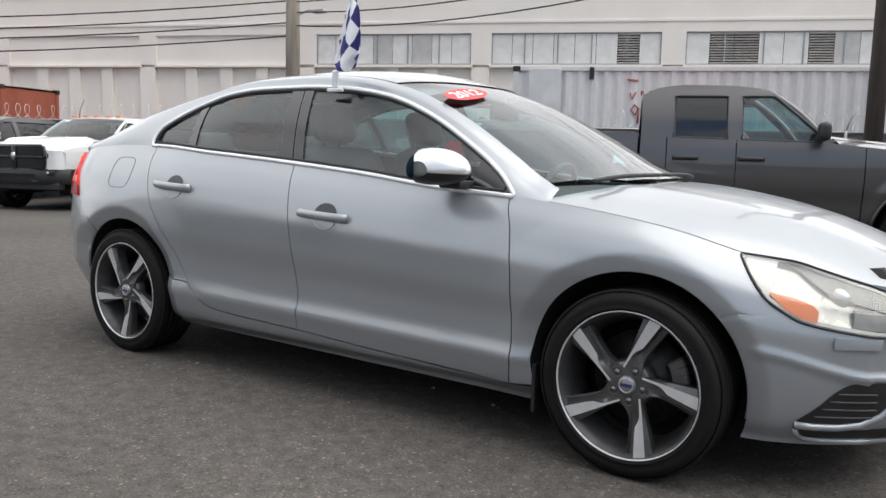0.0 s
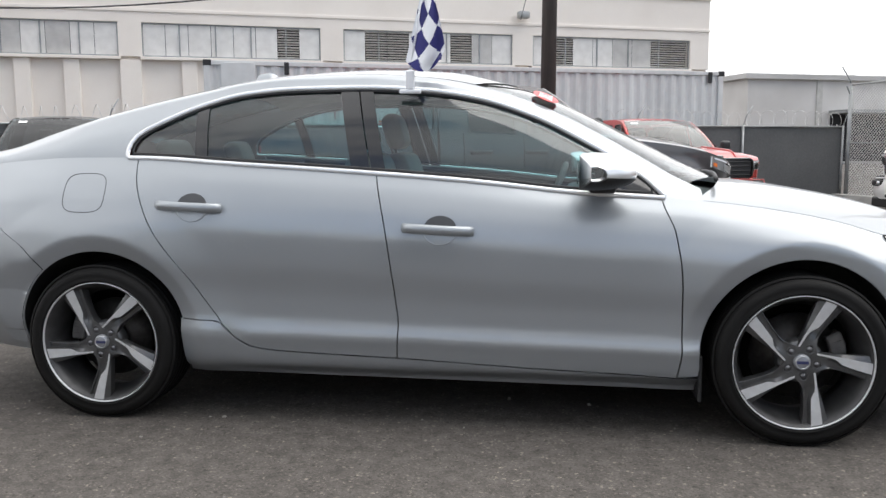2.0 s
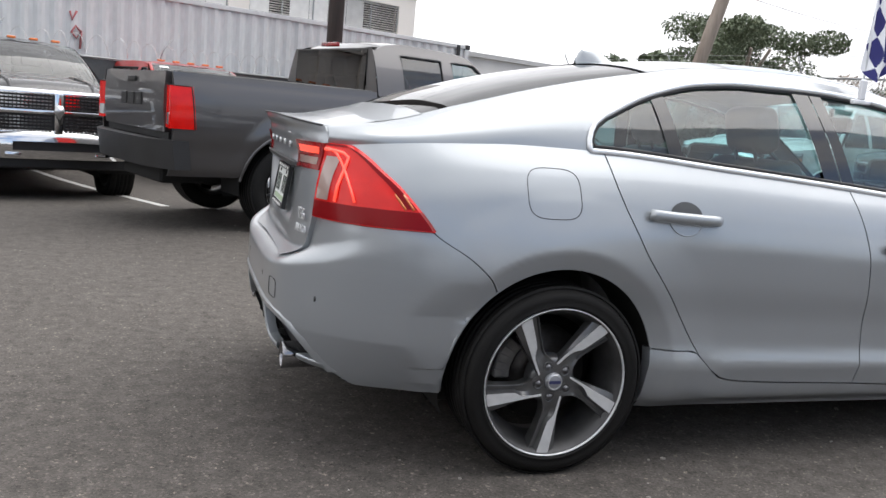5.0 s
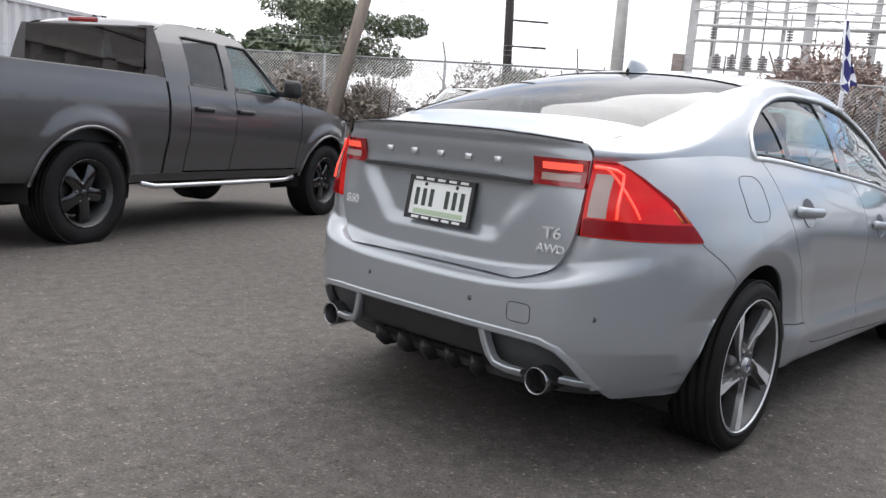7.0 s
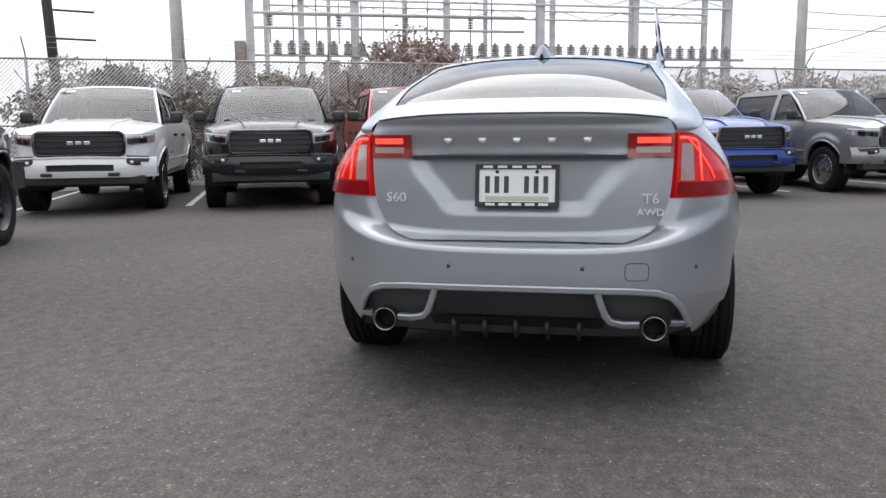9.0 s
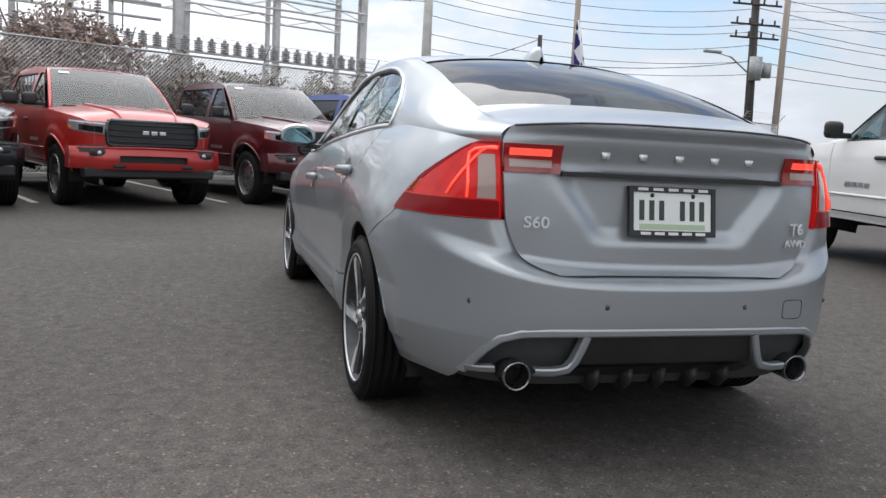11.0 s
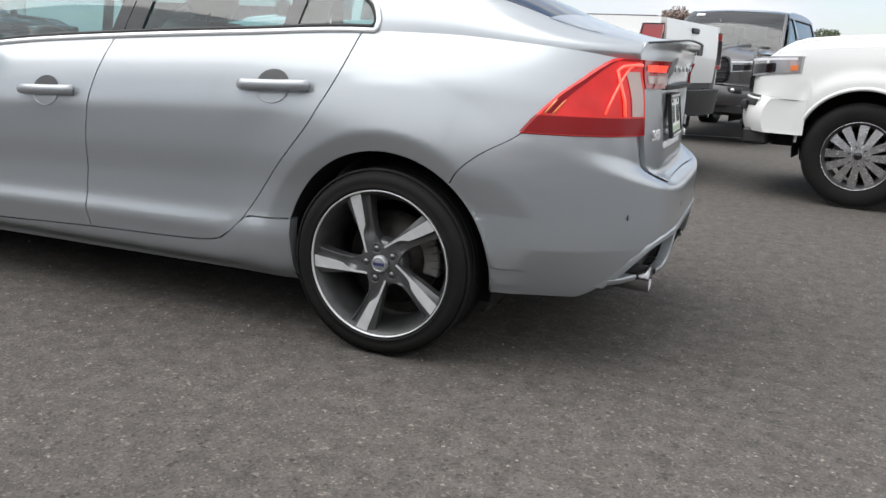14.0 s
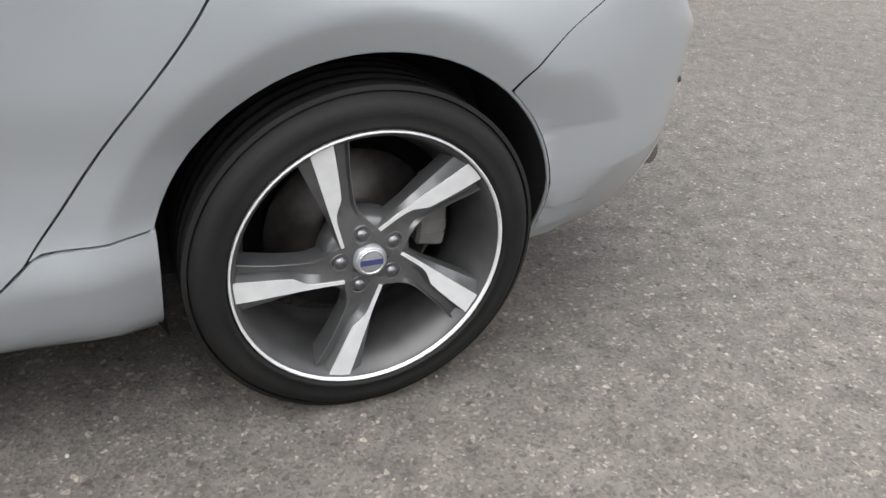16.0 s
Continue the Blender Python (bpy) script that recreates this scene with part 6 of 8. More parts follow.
        sheet(bm, lambda u, v: lampf(lerp(0.05, 0.95, u), lerp(0.78, 0.92, v)) + Vector((0.006, 0, 0)), steps(0, 1, 8), [0, 1])
        part("lamp_strip", bm, M_WHITELENS, hl)
        bm = bmesh.new()
        sheet(bm, lambda u, v: lampf(lerp(0.08, 0.62, u), lerp(0.10, 0.62, v)) + Vector((0.006, sgn * 0.004, 0)), steps(0, 1, 8), [0, 1])
        part("lamp_bowl", bm, M_SATIN if old else M_GLOSSBLACK, hl)
        bm = bmesh.new()
        sheet(bm, lambda u, v: lampf(lerp(0.86, 0.97, u), lerp(0.14, 0.45, v)) + Vector((0.005, sgn * 0.004, 0)), steps(0, 1, 4), [0, 1])
        part("side_marker", bm, M_AMBER, hl)
        # fog lamp
        bm = bmesh.new()
        box(bm, 2.76, 2.81, *sorted((sgn * 0.60, sgn * 0.80)), 0.695, 0.775, 0.02, 2)
        fo = part("fog_lamp_bezel", bm, M_BLACK, root)
        bm = bmesh.new()
        rod(bm, (2.79, sgn * 0.68, 0.735), (2.818, sgn * 0.68, 0.735), 0.028, 14)
        part("fog_lamp", bm, M_LAMP, fo)
        bm = bmesh.new()
        box(bm, 2.80, 2.86, *sorted((sgn * 0.36, sgn * 0.52)), 0.55, 0.60, 0.02, 2)
        part("tow_hook", bm, M_BLACK if not chrome else M_CHROME, root)
        # taillight
        lo, hi = (0.90, 1.25) if old else (1.00 + up, 1.36 + up)
        def tail(u, v):
            z = lerp(lo, hi, v)
            if u < 0.5:
                x = lerp(TE + 0.15 - 0.03 * v, TE - 0.005, u / 0.5)
                return Vector((x, sgn * (sy(x, z) + 0.010), z))
            return Vector((TE - 0.025 - 0.03 * math.sin(math.pi * min(1.0, (u - 0.5) / 0.5 + 0.4)), sgn * lerp(sy(TE, z) + 0.002, 0.80, (u - 0.5) / 0.5), z))
        bm = bmesh.new()
        sheet(bm, tail, steps(0, 0.5, 6) + steps(0.55, 1, 6), steps(0, 1, 8), None, (0.6, -sgn * 0.4, 0), 0.02)
        bmesh.ops.recalc_face_normals(bm, faces=bm.faces[:])
        tl = part("tail_light", bm, M_RED if old or heavy else M_REDDARK, root, "red taillight with clear centre", 50)
        bm = bmesh.new()
        sheet(bm, lambda u, v: tail(lerp(0.60, 0.92, u), lerp(0.08, 0.36, v) if old else lerp(0.12, 0.80, v)) + Vector((-0.006, 0, 0)), steps(0, 1, 4), steps(0, 1, 4), None, (1, 0, 0), 0.01)
        part("reversing_lens", bm, M_LAMP if old or heavy else M_GLOSSBLACK, tl, "" if old or heavy else "smoked black inset")
        bm = bmesh.new()
        tube(bm, [tail(u, v) + Vector((-0.002, sgn * 0.002, 0)) for u, v in [(0.0, v) for v in steps(0, 1, 4)] + [(u, 1.0) for u in steps(0.1, 0.95, 8)]], 0.006, 5)
        part("light_bezel", bm, M_BLACK, tl)
        # bed inner wall
        bm = bmesh.new()
        box(bm, TE + 0.02, CB - 0.06, *sorted((sgn * 0.80, sgn * 0.915)), 0.80, bed_z + 0.012, 0.01, 1)
        part("bed_rail", bm, M_BLACK, root)
    # bonnet
    hood = curve((-1.0, 0.0), (-0.8, 0.045), (-0.55, 0.075), (-0.45, 0.10), (0.0, 0.11), (0.45, 0.10), (0.55, 0.075), (0.8, 0.045), (1.0, 0.0))
    def bonnet(u, v):
        x = lerp(1.24 + PB, 2.80 - 0.16 * abs(v) ** 2.5, u)
        e = min(sy(min(x, 2.6), belt_z(x)), 0.95) - 0.004
        z = belt_z(x) + hood(v) * (1.0 - 0.75 * sm(0.75, 1.0, u)) * (1.25 if heavy else 0.9) - 0.03 * sm(0.93, 1.0, u)
        return Vector((x, v * e, z))
    bm = bmesh.new()
    sheet(bm, bonnet, steps(0, 1, 24), steps(-1, 1, 28), None, (0, 0, -1), 0.03)
    bmesh.ops.recalc_face_normals(bm, faces=bm.faces[:])
    part("bonnet", bm, M_TRUCK, root)
    # nose: panel, grille, bumper
    bm = bmesh.new()
    def panel(u, v):
        k = min(0.99, abs(u) * 0.93 / 0.985)
        x = 1.5 + (1.40 * (1 - k ** 5) ** 0.2 if heavy else 1.36 * (1 - k ** 3.4) ** (1 / 3.4)) - 0.015
        return Vector((min(2.775 - 0.02 * u * u, x), u * 0.93, lerp(0.80, belt_z(2.8) + 0.06, v)))
    sheet(bm, panel, steps(-1, 1, 40), steps(0, 1, 4))
    part("nose_panel", bm, M_TRUCK, root)
    gx = 2.80
    gh0, gh1, gw = (0.80, 1.225, 0.60) if heavy else ((0.835, 1.16, 0.58) if not old else (0.78, 1.05, 0.50))
    grille = new("grille")
    grille.parent = root
    grille["label"] = "bright crosshair grille" if chrome and heavy else "dark mesh grille with a bright badge"
    bm = bmesh.new()
    sheet(bm, lambda u, v: Vector((gx + 0.004 - 0.03 * abs(u) ** 2, u * gw, lerp(gh0, gh1, v))), steps(-1, 1, 12), steps(0, 1, 2), None, (-1, 0, 0), 0.03)
    part("grille_backing", bm, M_GREYTRIM, grille)
    bm = bmesh.new()
    c = [(-gw, gh0 + 0.03), (-gw + 0.05, gh0), (gw - 0.05, gh0), (gw, gh0 + 0.03), (gw + 0.015, (gh0 + gh1) / 2), (gw, gh1 - 0.03), (gw - 0.05, gh1), (-gw + 0.05, gh1), (-gw, gh1 - 0.03), (-gw - 0.015, (gh0 + gh1) / 2)]
    tube(bm, [(gx + 0.012 - 0.03 * (y / gw) ** 2, y, z) for y, z in c], 0.03 if heavy else 0.022, 8, True)
    part("grille_surround", bm, M_CHROME if chrome else (M_TRUCK if not dark_grille else M_GLOSSBLACK), grille)
    if heavy:
        bm = bmesh.new()
        box(bm, gx, gx + 0.035, -gw, gw, 0.995, 1.045, 0.012, 2)
        box(bm, gx - 0.001, gx + 0.036, -0.045, 0.045, gh0, gh1, 0.012, 2)
        part("grille_cross", bm, M_CHROME if chrome else M_GLOSSBLACK, grille)
        bm = bmesh.new()
        for k in range(14):
            for s in (-1, 1):
                for j in range(5):
                    z = (0.825 + 0.035 * j) if k % 2 == 0 else (0.825 + 0.035 * j)
                    y = s * (0.08 + 0.038 * k)
                    box(bm, gx + 0.004, gx + 0.018, y - 0.014, y + 0.014, z - 0.008, z + 0.008)
                    box(bm, gx + 0.004, gx + 0.018, y - 0.014, y + 0.014, z + 0.24 - 0.008, z + 0.24 + 0.008)
        o = part("grille_mesh", bm, M_CHROME if chrome else M_BLACK, grille, smooth=None)
        o["kind"] = "stuff"
    else:
        for k in range(4):
            z = lerp(gh0 + 0.05, gh1 - 0.05, k / 3)
            bm = bmesh.new()
            tube(bm, [(gx + 0.012 - 0.03 * (y / gw) ** 2, y, z) for y in steps(-gw + 0.02, gw - 0.02, 10)], 0.010, 6)
            part("grille_bar", bm, M_GREYTRIM if dark_grille else M_CHROME, grille)
        for k in range(3):
            bm = bmesh.new()
            y = -0.11 + 0.11 * k
            box(bm, gx + 0.02, gx + 0.034, y - 0.042, y + 0.042, 0.985, 1.035, 0.008, 1)
            part("badge_shape", bm, M_SATIN, grille)
    if heavy:
        bm = bmesh.new()
        prism(bm, [(-0.035, 0.07), (0.035, 0.07), (0.05, 0.0), (0.0, -0.08), (-0.05, 0.0)], -0.01, 0.01)
        for v in bm.verts:
            v.co = Vector((gx + 0.045 + v.co.y, v.co.x, 1.03 + v.co.z))
        part("badge_shape", bm, M_SATIN, grille)
    bm = bmesh.new()
    def bump(u, v):
        y = u * 0.985
        a = curve((0.0, 0.52), (0.25, 0.50), (1.0, 0.80))
        z = lerp(0.53, 0.835 - 0.03 * abs(u) ** 2, v)
        out_ = 0.09 * math.sin(math.pi * min(1, 0.15 + v * 0.8)) ** 0.6
        x = 2.77 + out_ - 0.26 * min(1.0, abs(u)) ** 4
        if abs(u) > 1:
            t = (abs(u) - 1) / 0.2
            x, y = lerp(x, 2.352, t), math.copysign(lerp(0.985, 0.962, t), u)
            z = lerp(0.53, 0.805, v)
        return Vector((x, y, z))
    bus = [-1.2, -1.15, -1.1, -1.05] + steps(-1, 1, 40) + [1.05, 1.1, 1.15, 1.2]
    def bcut(i, j):
        u, v = abs(bus[i] + bus[i + 1]) / 2, (j + 0.5) / 10
        return not (u < 0.45 and 0.32 < v < 0.58)
    sheet(bm, bump, bus, steps(0, 1, 10), bcut, (-1, 0, 0), 0.08)
    bmesh.ops.recalc_face_normals(bm, faces=bm.faces[:])
    part("front_bumper", bm, M_BLACK if heavy and not chrome else bright, root, "", 45)
    if not heavy and not old:
        bm = bmesh.new()
        tube(bm, [Vector((bump(u, 0.93).x + 0.012, bump(u, 0.93).y, bump(u, 0.93).z)) for u in steps(-0.92, 0.92, 24)], 0.013, 6)
        part("bumper_strip", bm, M_TRUCK, root)
        for sgn in (-1, 1):
            bm = bmesh.new()
            sheet(bm, lambda u, v: bump(sgn * lerp(0.62, 0.90, u), lerp(0.74, 0.97, v)) + Vector((0.008, sgn * 0.004, 0.02 * v)), steps(0, 1, 8), steps(0, 1, 3), None, (-1, 0, 0), 0.010)
            part("corner_vent", bm, M_BLACK, root)
    bm = bmesh.new()
    box(bm, 2.55, 2.76, -0.85, 0.85, 0.42, 0.55, 0.02, 1)
    box(bm, 2.70, 2.775, -0.50, 0.50, 0.55, 0.84, 0.01, 1)
    part("valance", bm, M_BLACK, root)
    # windscreen, roof, rear window
    bm = bmesh.new()
    def ws(u, v):
        lo, hi = Vector((1.30 + PB - 0.10 * abs(v) ** 2, v * 0.86, 1.285 + up)), Vector((0.50 - 0.09 * abs(v) ** 2, v * 0.70, 1.885 + rf))
        return lo.lerp(hi, u) + Vector((0.03, 0, 0.03)) * math.sin(math.pi * u)
    sheet(bm, ws, steps(0, 1, 12), steps(-1, 1, 16))
    o = part("windscreen", bm, M_GLASS_TRUCK, root)
    o.visible_shadow = False
    if not old:
        bm = bmesh.new()
        sheet(bm, lambda u, v: ws(lerp(0.84, 0.91, v), lerp(-0.86, -0.66, u)) + Vector((0.006, 0, 0.004)), steps(0, 1, 4), steps(0, 1, 2))
        part("windscreen_sticker", bm, M_STICKER, root, "small white sales sticker")
    for s in (-1, 1):
        bm = bmesh.new()
        if not old:
            tube(bm, [bonnet(u, s * lerp(0.50, 0.44, u)) + Vector((0, 0, 0.004 - 0.02 * sm(0.85, 0.95, u))) for u in steps(0.06, 0.95, 14)], 0.024, 8, False, 0.6)
            part("bonnet_ridge", bm, M_TRUCK, root)
        bm = bmesh.new()
        tube(bm, [ws(u, s) + Vector((-0.03, s * 0.012, -0.025)) for u in steps(-0.03, 0.985, 10)], 0.034, 6)
        part("windscreen_pillar", bm, M_TRUCK, root)
        bm = bmesh.new()
        tube(bm, [ws(0.05, s * (0.1 + 0.75 * t)) + Vector((0.02, 0, 0.015)) for t in steps(0, 1, 6)], 0.011, 5)
        part("wiper", bm, M_BLACK, root)
    bm = bmesh.new()
    def roof(u, v):
        x = lerp(CB, 0.50 - 0.09 * abs(v) ** 2, u)
        return Vector((x, v * 0.735, roof_z(x) + rf - 0.045 * abs(v) ** 3 + 0.004))
    sheet(bm, roof, steps(0, 1, 24), steps(-1, 1, 20))
    bmesh.ops.recalc_face_normals(bm, faces=bm.faces[:])
    part("roof", bm, M_TRUCK, root)
    bm = bmesh.new()
    def back(u, v):
        z = lerp(0.80, 1.845 + rf, u)
        t = min(1.0, max(0.0, (z - 1.28 - up) / (0.63 + rf - up)))
        return Vector((lerp(CB - 0.03, CB - 0.002, u), v * (lerp(0.945, 0.735, t) + 0.02 * math.sin(math.pi * t)), z))
    sheet(bm, back, [0, 0.3, 0.5, 0.56, 0.63, 0.72, 0.84, 0.95, 1], steps(-1, 1, 10), lambda i, j: not (4 <= i <= 6 and 1 <= j <= 8))
    part("cab_back", bm, M_TRUCK, root)
    bm = bmesh.new()
    sheet(bm, lambda u, v: Vector((lerp(CB - 0.028, CB - 0.012, u), v * 0.70, lerp(1.42, 1.83, u) + rf)), [0, 0.5, 1], steps(-1, 1, 8), None, (1, 0, 0), 0.02)
    part("back_window", bm, M_GLASS_DARK, root)
    bm = bmesh.new()
    box(bm, CB - 0.04, CB, -0.16, 0.16, 1.86 + rf, 1.905 + rf, 0.01, 2)
    part("high_stop_light", bm, M_REDDARK, root)
    if heavy:
        for k in range(5):
            bm = bmesh.new()
            box(bm, 0.30, 0.40, -0.52 + 0.26 * k - 0.05, -0.52 + 0.26 * k + 0.05, 1.925 + rf, 1.96 + rf, 0.012, 2)
            part("roof_marker", bm, M_AMBER, root)
    # bed, tailgate, rear bumper, chassis, cabin
    bm = bmesh.new()
    box(bm, TE, CB - 0.04, -0.80, 0.80, 0.80, 0.86)
    part("bed_floor", bm, M_BLACK, root)
    bm = bmesh.new()
    sheet(bm, lambda u, v: Vector((TE - 0.035 - 0.015 * math.sin(math.pi * v), u * 0.80, lerp(0.86, bed_z, v))), steps(-1, 1, 12), steps(0, 1, 10), None, (1, 0, 0), 0.07)
    bmesh.ops.recalc_face_normals(bm, faces=bm.faces[:])
    tg = part("tailgate", bm, M_TRUCK, root)
    bm = bmesh.new()
    box(bm, TE - 0.062, TE - 0.04, -0.10, 0.10, bed_z - 0.10, bed_z - 0.05, 0.01, 2)
    part("tailgate_handle", bm, M_BLACK, tg)
    for k in range(3):
        bm = bmesh.new()
        y = -0.20 + 0.20 * k
        box(bm, TE - 0.062, TE - 0.05, y - 0.075, y + 0.075, bed_z - 0.30, bed_z - 0.19, 0.006, 1)
        part("badge_shape", bm, M_BLACK if not chrome else M_CHROME, tg)
    bm = bmesh.new()
    sheet(bm, lambda u, v: Vector((TE - 0.19 + 0.16 * abs(u) ** 4 + 0.03 * (1 - v), u * 0.97, lerp(0.56, 0.80, v))), steps(-1, 1, 24), steps(0, 1, 5), None, (1, 0, 0), 0.14)
    bmesh.ops.recalc_face_normals(bm, faces=bm.faces[:])
    part("rear_bumper", bm, M_CHROME if chrome else M_BLACK, root, "", 45)
    bm = bmesh.new()
    box(bm, TE + 0.05, 2.6, -0.50, 0.50, 0.40, 0.60, 0.02, 1)
    box(bm, -1.25, 1.25, -0.86, 0.86, 0.46, 0.60, 0.02, 1)
    box(bm, 1.3, 2.6, -0.53, 0.53, 0.60, 1.10, 0.02, 1)
    rod(bm, (FX, -0.8, AZ), (FX, 0.8, AZ), 0.06)
    rod(bm, (RX, -0.8, AZ), (RX, 0.8, AZ), 0.08)
    part("chassis", bm, M_DARK, root)
    bm = bmesh.new()
    box(bm, 0.75 + PB, 1.22 + PB, -0.80, 0.80, 0.95, 1.25, 0.05, 2)
    part("dashboard", bm, M_CABIN, root)
    for x in (-0.05, -0.72 if not old else -0.36):
        for y in (-0.4, 0.4):
            bm = bmesh.new()
            box(bm, x - 0.25, x + 0.28, y - 0.26, y + 0.26, 0.75, 0.98, 0.05, 2)
            box(bm, -0.08, 0.08, -0.25, 0.25, 0, 0.62, 0.05, 2, pose(x - 0.22, y, 0.92, 0, -14, 0))
            box(bm, -0.05, 0.05, -0.13, 0.13, 0.63, 0.82, 0.04, 2, pose(x - 0.22, y, 0.92, 0, -14, 0))
            part("seat", bm, M_CABIN, root)
    bm = bmesh.new()
    box(bm, CB + 0.02, 1.20, -0.90, 0.90, 0.60, 0.70)
    sheet(bm, lambda u, v: Vector((u, v * 0.70, 1.86 + rf)), [CB + 0.06, 0.35], [-1, 1])
    part("cabin_floor", bm, M_CABIN, root)
    recolor(root, color)
    root.matrix_world = where
    return root


def recolor(root, material):
    """Gives a truck its own paint on shared meshes."""
    for o in root.children_recursive:
        if o.type == "MESH" and o.data.materials and o.data.materials[0] == M_TRUCK:
            o.material_slots[0].link = "OBJECT"
            o.material_slots[0].material = material


def park(src, where, label, color):
    o = copy_thing(src, where)
    o["label"] = label
    for c in o.children_recursive:
        if c.type == "MESH" and c.data.materials and c.data.materials[0] == M_TRUCK:
            c.material_slots[0].link = "OBJECT"
            c.material_slots[0].material = color
    return o


M_WHITELENS = mat("white_lamp_strip", (0.8, 0.82, 0.85), 0.15, coat=1.0)
P_WHITE = paint("white_truck_paint", (0.74, 0.74, 0.73), 0.0, 0.4)
P_BLACK = paint("black_truck_paint", (0.008, 0.008, 0.010), 0.2, 0.26, 0.4)
P_RED = paint("red_truck_paint", (0.42, 0.022, 0.018), 0.2, 0.35)
P_MAROON = paint("maroon_truck_paint", (0.085, 0.010, 0.016), 0.4, 0.32)
P_BLUE = paint("blue_truck_paint", (0.012, 0.045, 0.24), 0.4, 0.32)
P_GREY = paint("granite_truck_paint", (0.095, 0.091, 0.093), 0.6, 0.34)
P_SILVER = paint("silver_truck_paint", (0.27, 0.27, 0.275), 0.6, 0.34)
P_NAVY = paint("dark_blue_truck_paint", (0.010, 0.018, 0.040), 0.4, 0.3)


def stand(x, y, turn):
    return pose(x, y, fall(x, y), 0, 0, turn)


ROW = "pickup trucks parked along the fence"
deg = math.degrees(TURN)


def in_row(v, u=7.15, extra=0.0):
    p = yard(u + 2.82, v)
    return stand(p.x, p.y, deg + 180 + extra)


ram_new = truck("new", in_row(4.4), "white crew-cab pickup truck parked nose out by the fence", ROW, P_WHITE, TRUCK_WHEEL, False, True)
park(ram_new, in_row(1.8), "black crew-cab pickup truck parked nose out by the fence", P_BLACK)
park(ram_new, in_row(-0.68), "bright red crew-cab pickup truck parked nose out by the fence", P_RED)
park(ram_new, in_row(-3.42), "dark maroon crew-cab pickup truck parked nose out by the fence", P_MAROON)
park(ram_new, in_row(-5.9), "blue crew-cab pickup truck parked nose out by the fence", P_BLUE)
park(ram_new, in_row(-8.9), "silver-grey crew-cab pickup truck parked nose out by the fence", P_SILVER)
park(ram_new, in_row(-12.2), "dark blue crew-cab pickup truck parked nose out by the fence", P_NAVY)
park(ram_new, in_row(-15.2), "black crew-cab pickup truck at the end of the row", P_BLACK)
park(ram_new, stand(2.29, 13.05, -69.5), "red crew-cab pickup truck by the container fence", P_RED)
fwd = Vector((math.cos(radians(-12)), math.sin(radians(-12)), 0))
c = Vector((-0.67, -5.3, 0)) + fwd * 2.10
truck("new", stand(c.x, c.y, -12), "white off-road pickup truck with black bumper and black arch flares", "", P_WHITE, OFFROAD_WHEEL, False, True, True, 0.38)
fwd = Vector((math.cos(radians(-10)), math.sin(radians(-10)), 0))
c = Vector((-3.38, -4.78, 0)) - fwd * 1.85
park(ram_new, stand(c.x, c.y, -10), "white crew-cab pickup truck with polished wheels", P_WHITE)
park(ram_new, stand(-1.95, -11.3, 78), "dark grey crew-cab pickup truck with black bonnet", P_GREY)

truck("old", stand(-0.296, 5.781, 20.4), "granite-grey quad-cab pickup truck with black wheels", "", P_GREY, BLACK_WHEEL, False, True)

BACK = "pickup trucks parked by the container fence"
hd = truck("heavy", stand(-4.72, 9.02, -70), "black heavy pickup truck with chrome grille and bumper", BACK, P_BLACK, TRUCK_WHEEL, True)
park(hd, stand(-2.49, 12.05, -67.5), "red heavy pickup truck with roof marker lamps", P_RED)
park(ram_new, stand(-8.38, 9.94, -67.4), "black crew-cab pickup truck with black grille by the container fence", P_BLACK)["group"] = BACK
truck("heavy", stand(-13.75, 7.10, -67.5), "white heavy work pickup truck with black grille and bumper", BACK, P_WHITE, TRUCK_WHEEL, False)
park(hd, stand(-16.5, 5.95, -67.5), "dark grey heavy pickup truck with chrome bumper", P_GREY)


# ---- the lot and what stands round it ----
rng = random.Random(5)
axis = [-900, -300, -120, -60] + steps(-30, 40, 70) + [60, 120, 300, 900]
bm = bmesh.new()
sheet(bm, lambda u, v: Vector((u, v, fall(u, v))), axis, axis)
for f in bm.faces:
    f.smooth = True
tagged(finish("ground", bm, M_ASPHALT), "worn grey-brown asphalt with pale stones and dark stains", "ground", kind="structure")


def stripe(u0, v0, u1, v1, w=0.10):
    a, b = yard(u0, v0), yard(u1, v1)
    d = (b - a).normalized()
    s = Vector((-d.y, d.x, 0)) * w / 2
    bm = bmesh.new()
    n = 14
    rows = []
    for i in range(n + 1):
        p = a.lerp(b, i / n)
        row = []
        for k in (-1, 1):
            q = p + s * k * (1 + rng.uniform(-0.06, 0.06))
            row.append(bm.verts.new((q.x, q.y, fall(q.x, q.y) + 0.004)))
        rows.append(row)
    for r, t in zip(rows, rows[1:]):
        bm.faces.new((r[0], r[1], t[1], t[0]))
    tagged(finish("parking_line", bm, M_WHITEPAINT), "worn white painted parking line on the asphalt", "parking line", "parking lines", "structure")


for v in (5.75, 3.1, 0.5, -2.2, -4.75, -7.4, -10.6, -13.7):
    stripe(8.3, v, 13.2, v)
for u in (-5.2, -2.3, -0.1, 2.7):
    stripe(u, 6.7, u - 0.1, 11.6)
stripe(-2.6, -8.6, -7.0, -8.2)

# loose stones
bm = bmesh.new()
for k in range(700):
    x, y = rng.uniform(-6.5, 4), rng.uniform(-4.5, 5)
    s = rng.uniform(0.002, 0.0055) * (1.8 if rng.random() < 0.06 else 1)
    bmesh.ops.create_icosphere(bm, subdivisions=1, radius=s, matrix=Matrix.Translation((x, y, fall(x, y) + s * 0.35)) @ Matrix.Diagonal((rng.uniform(0.8, 1.5), rng.uniform(0.8, 1.4), 0.7, 1)))
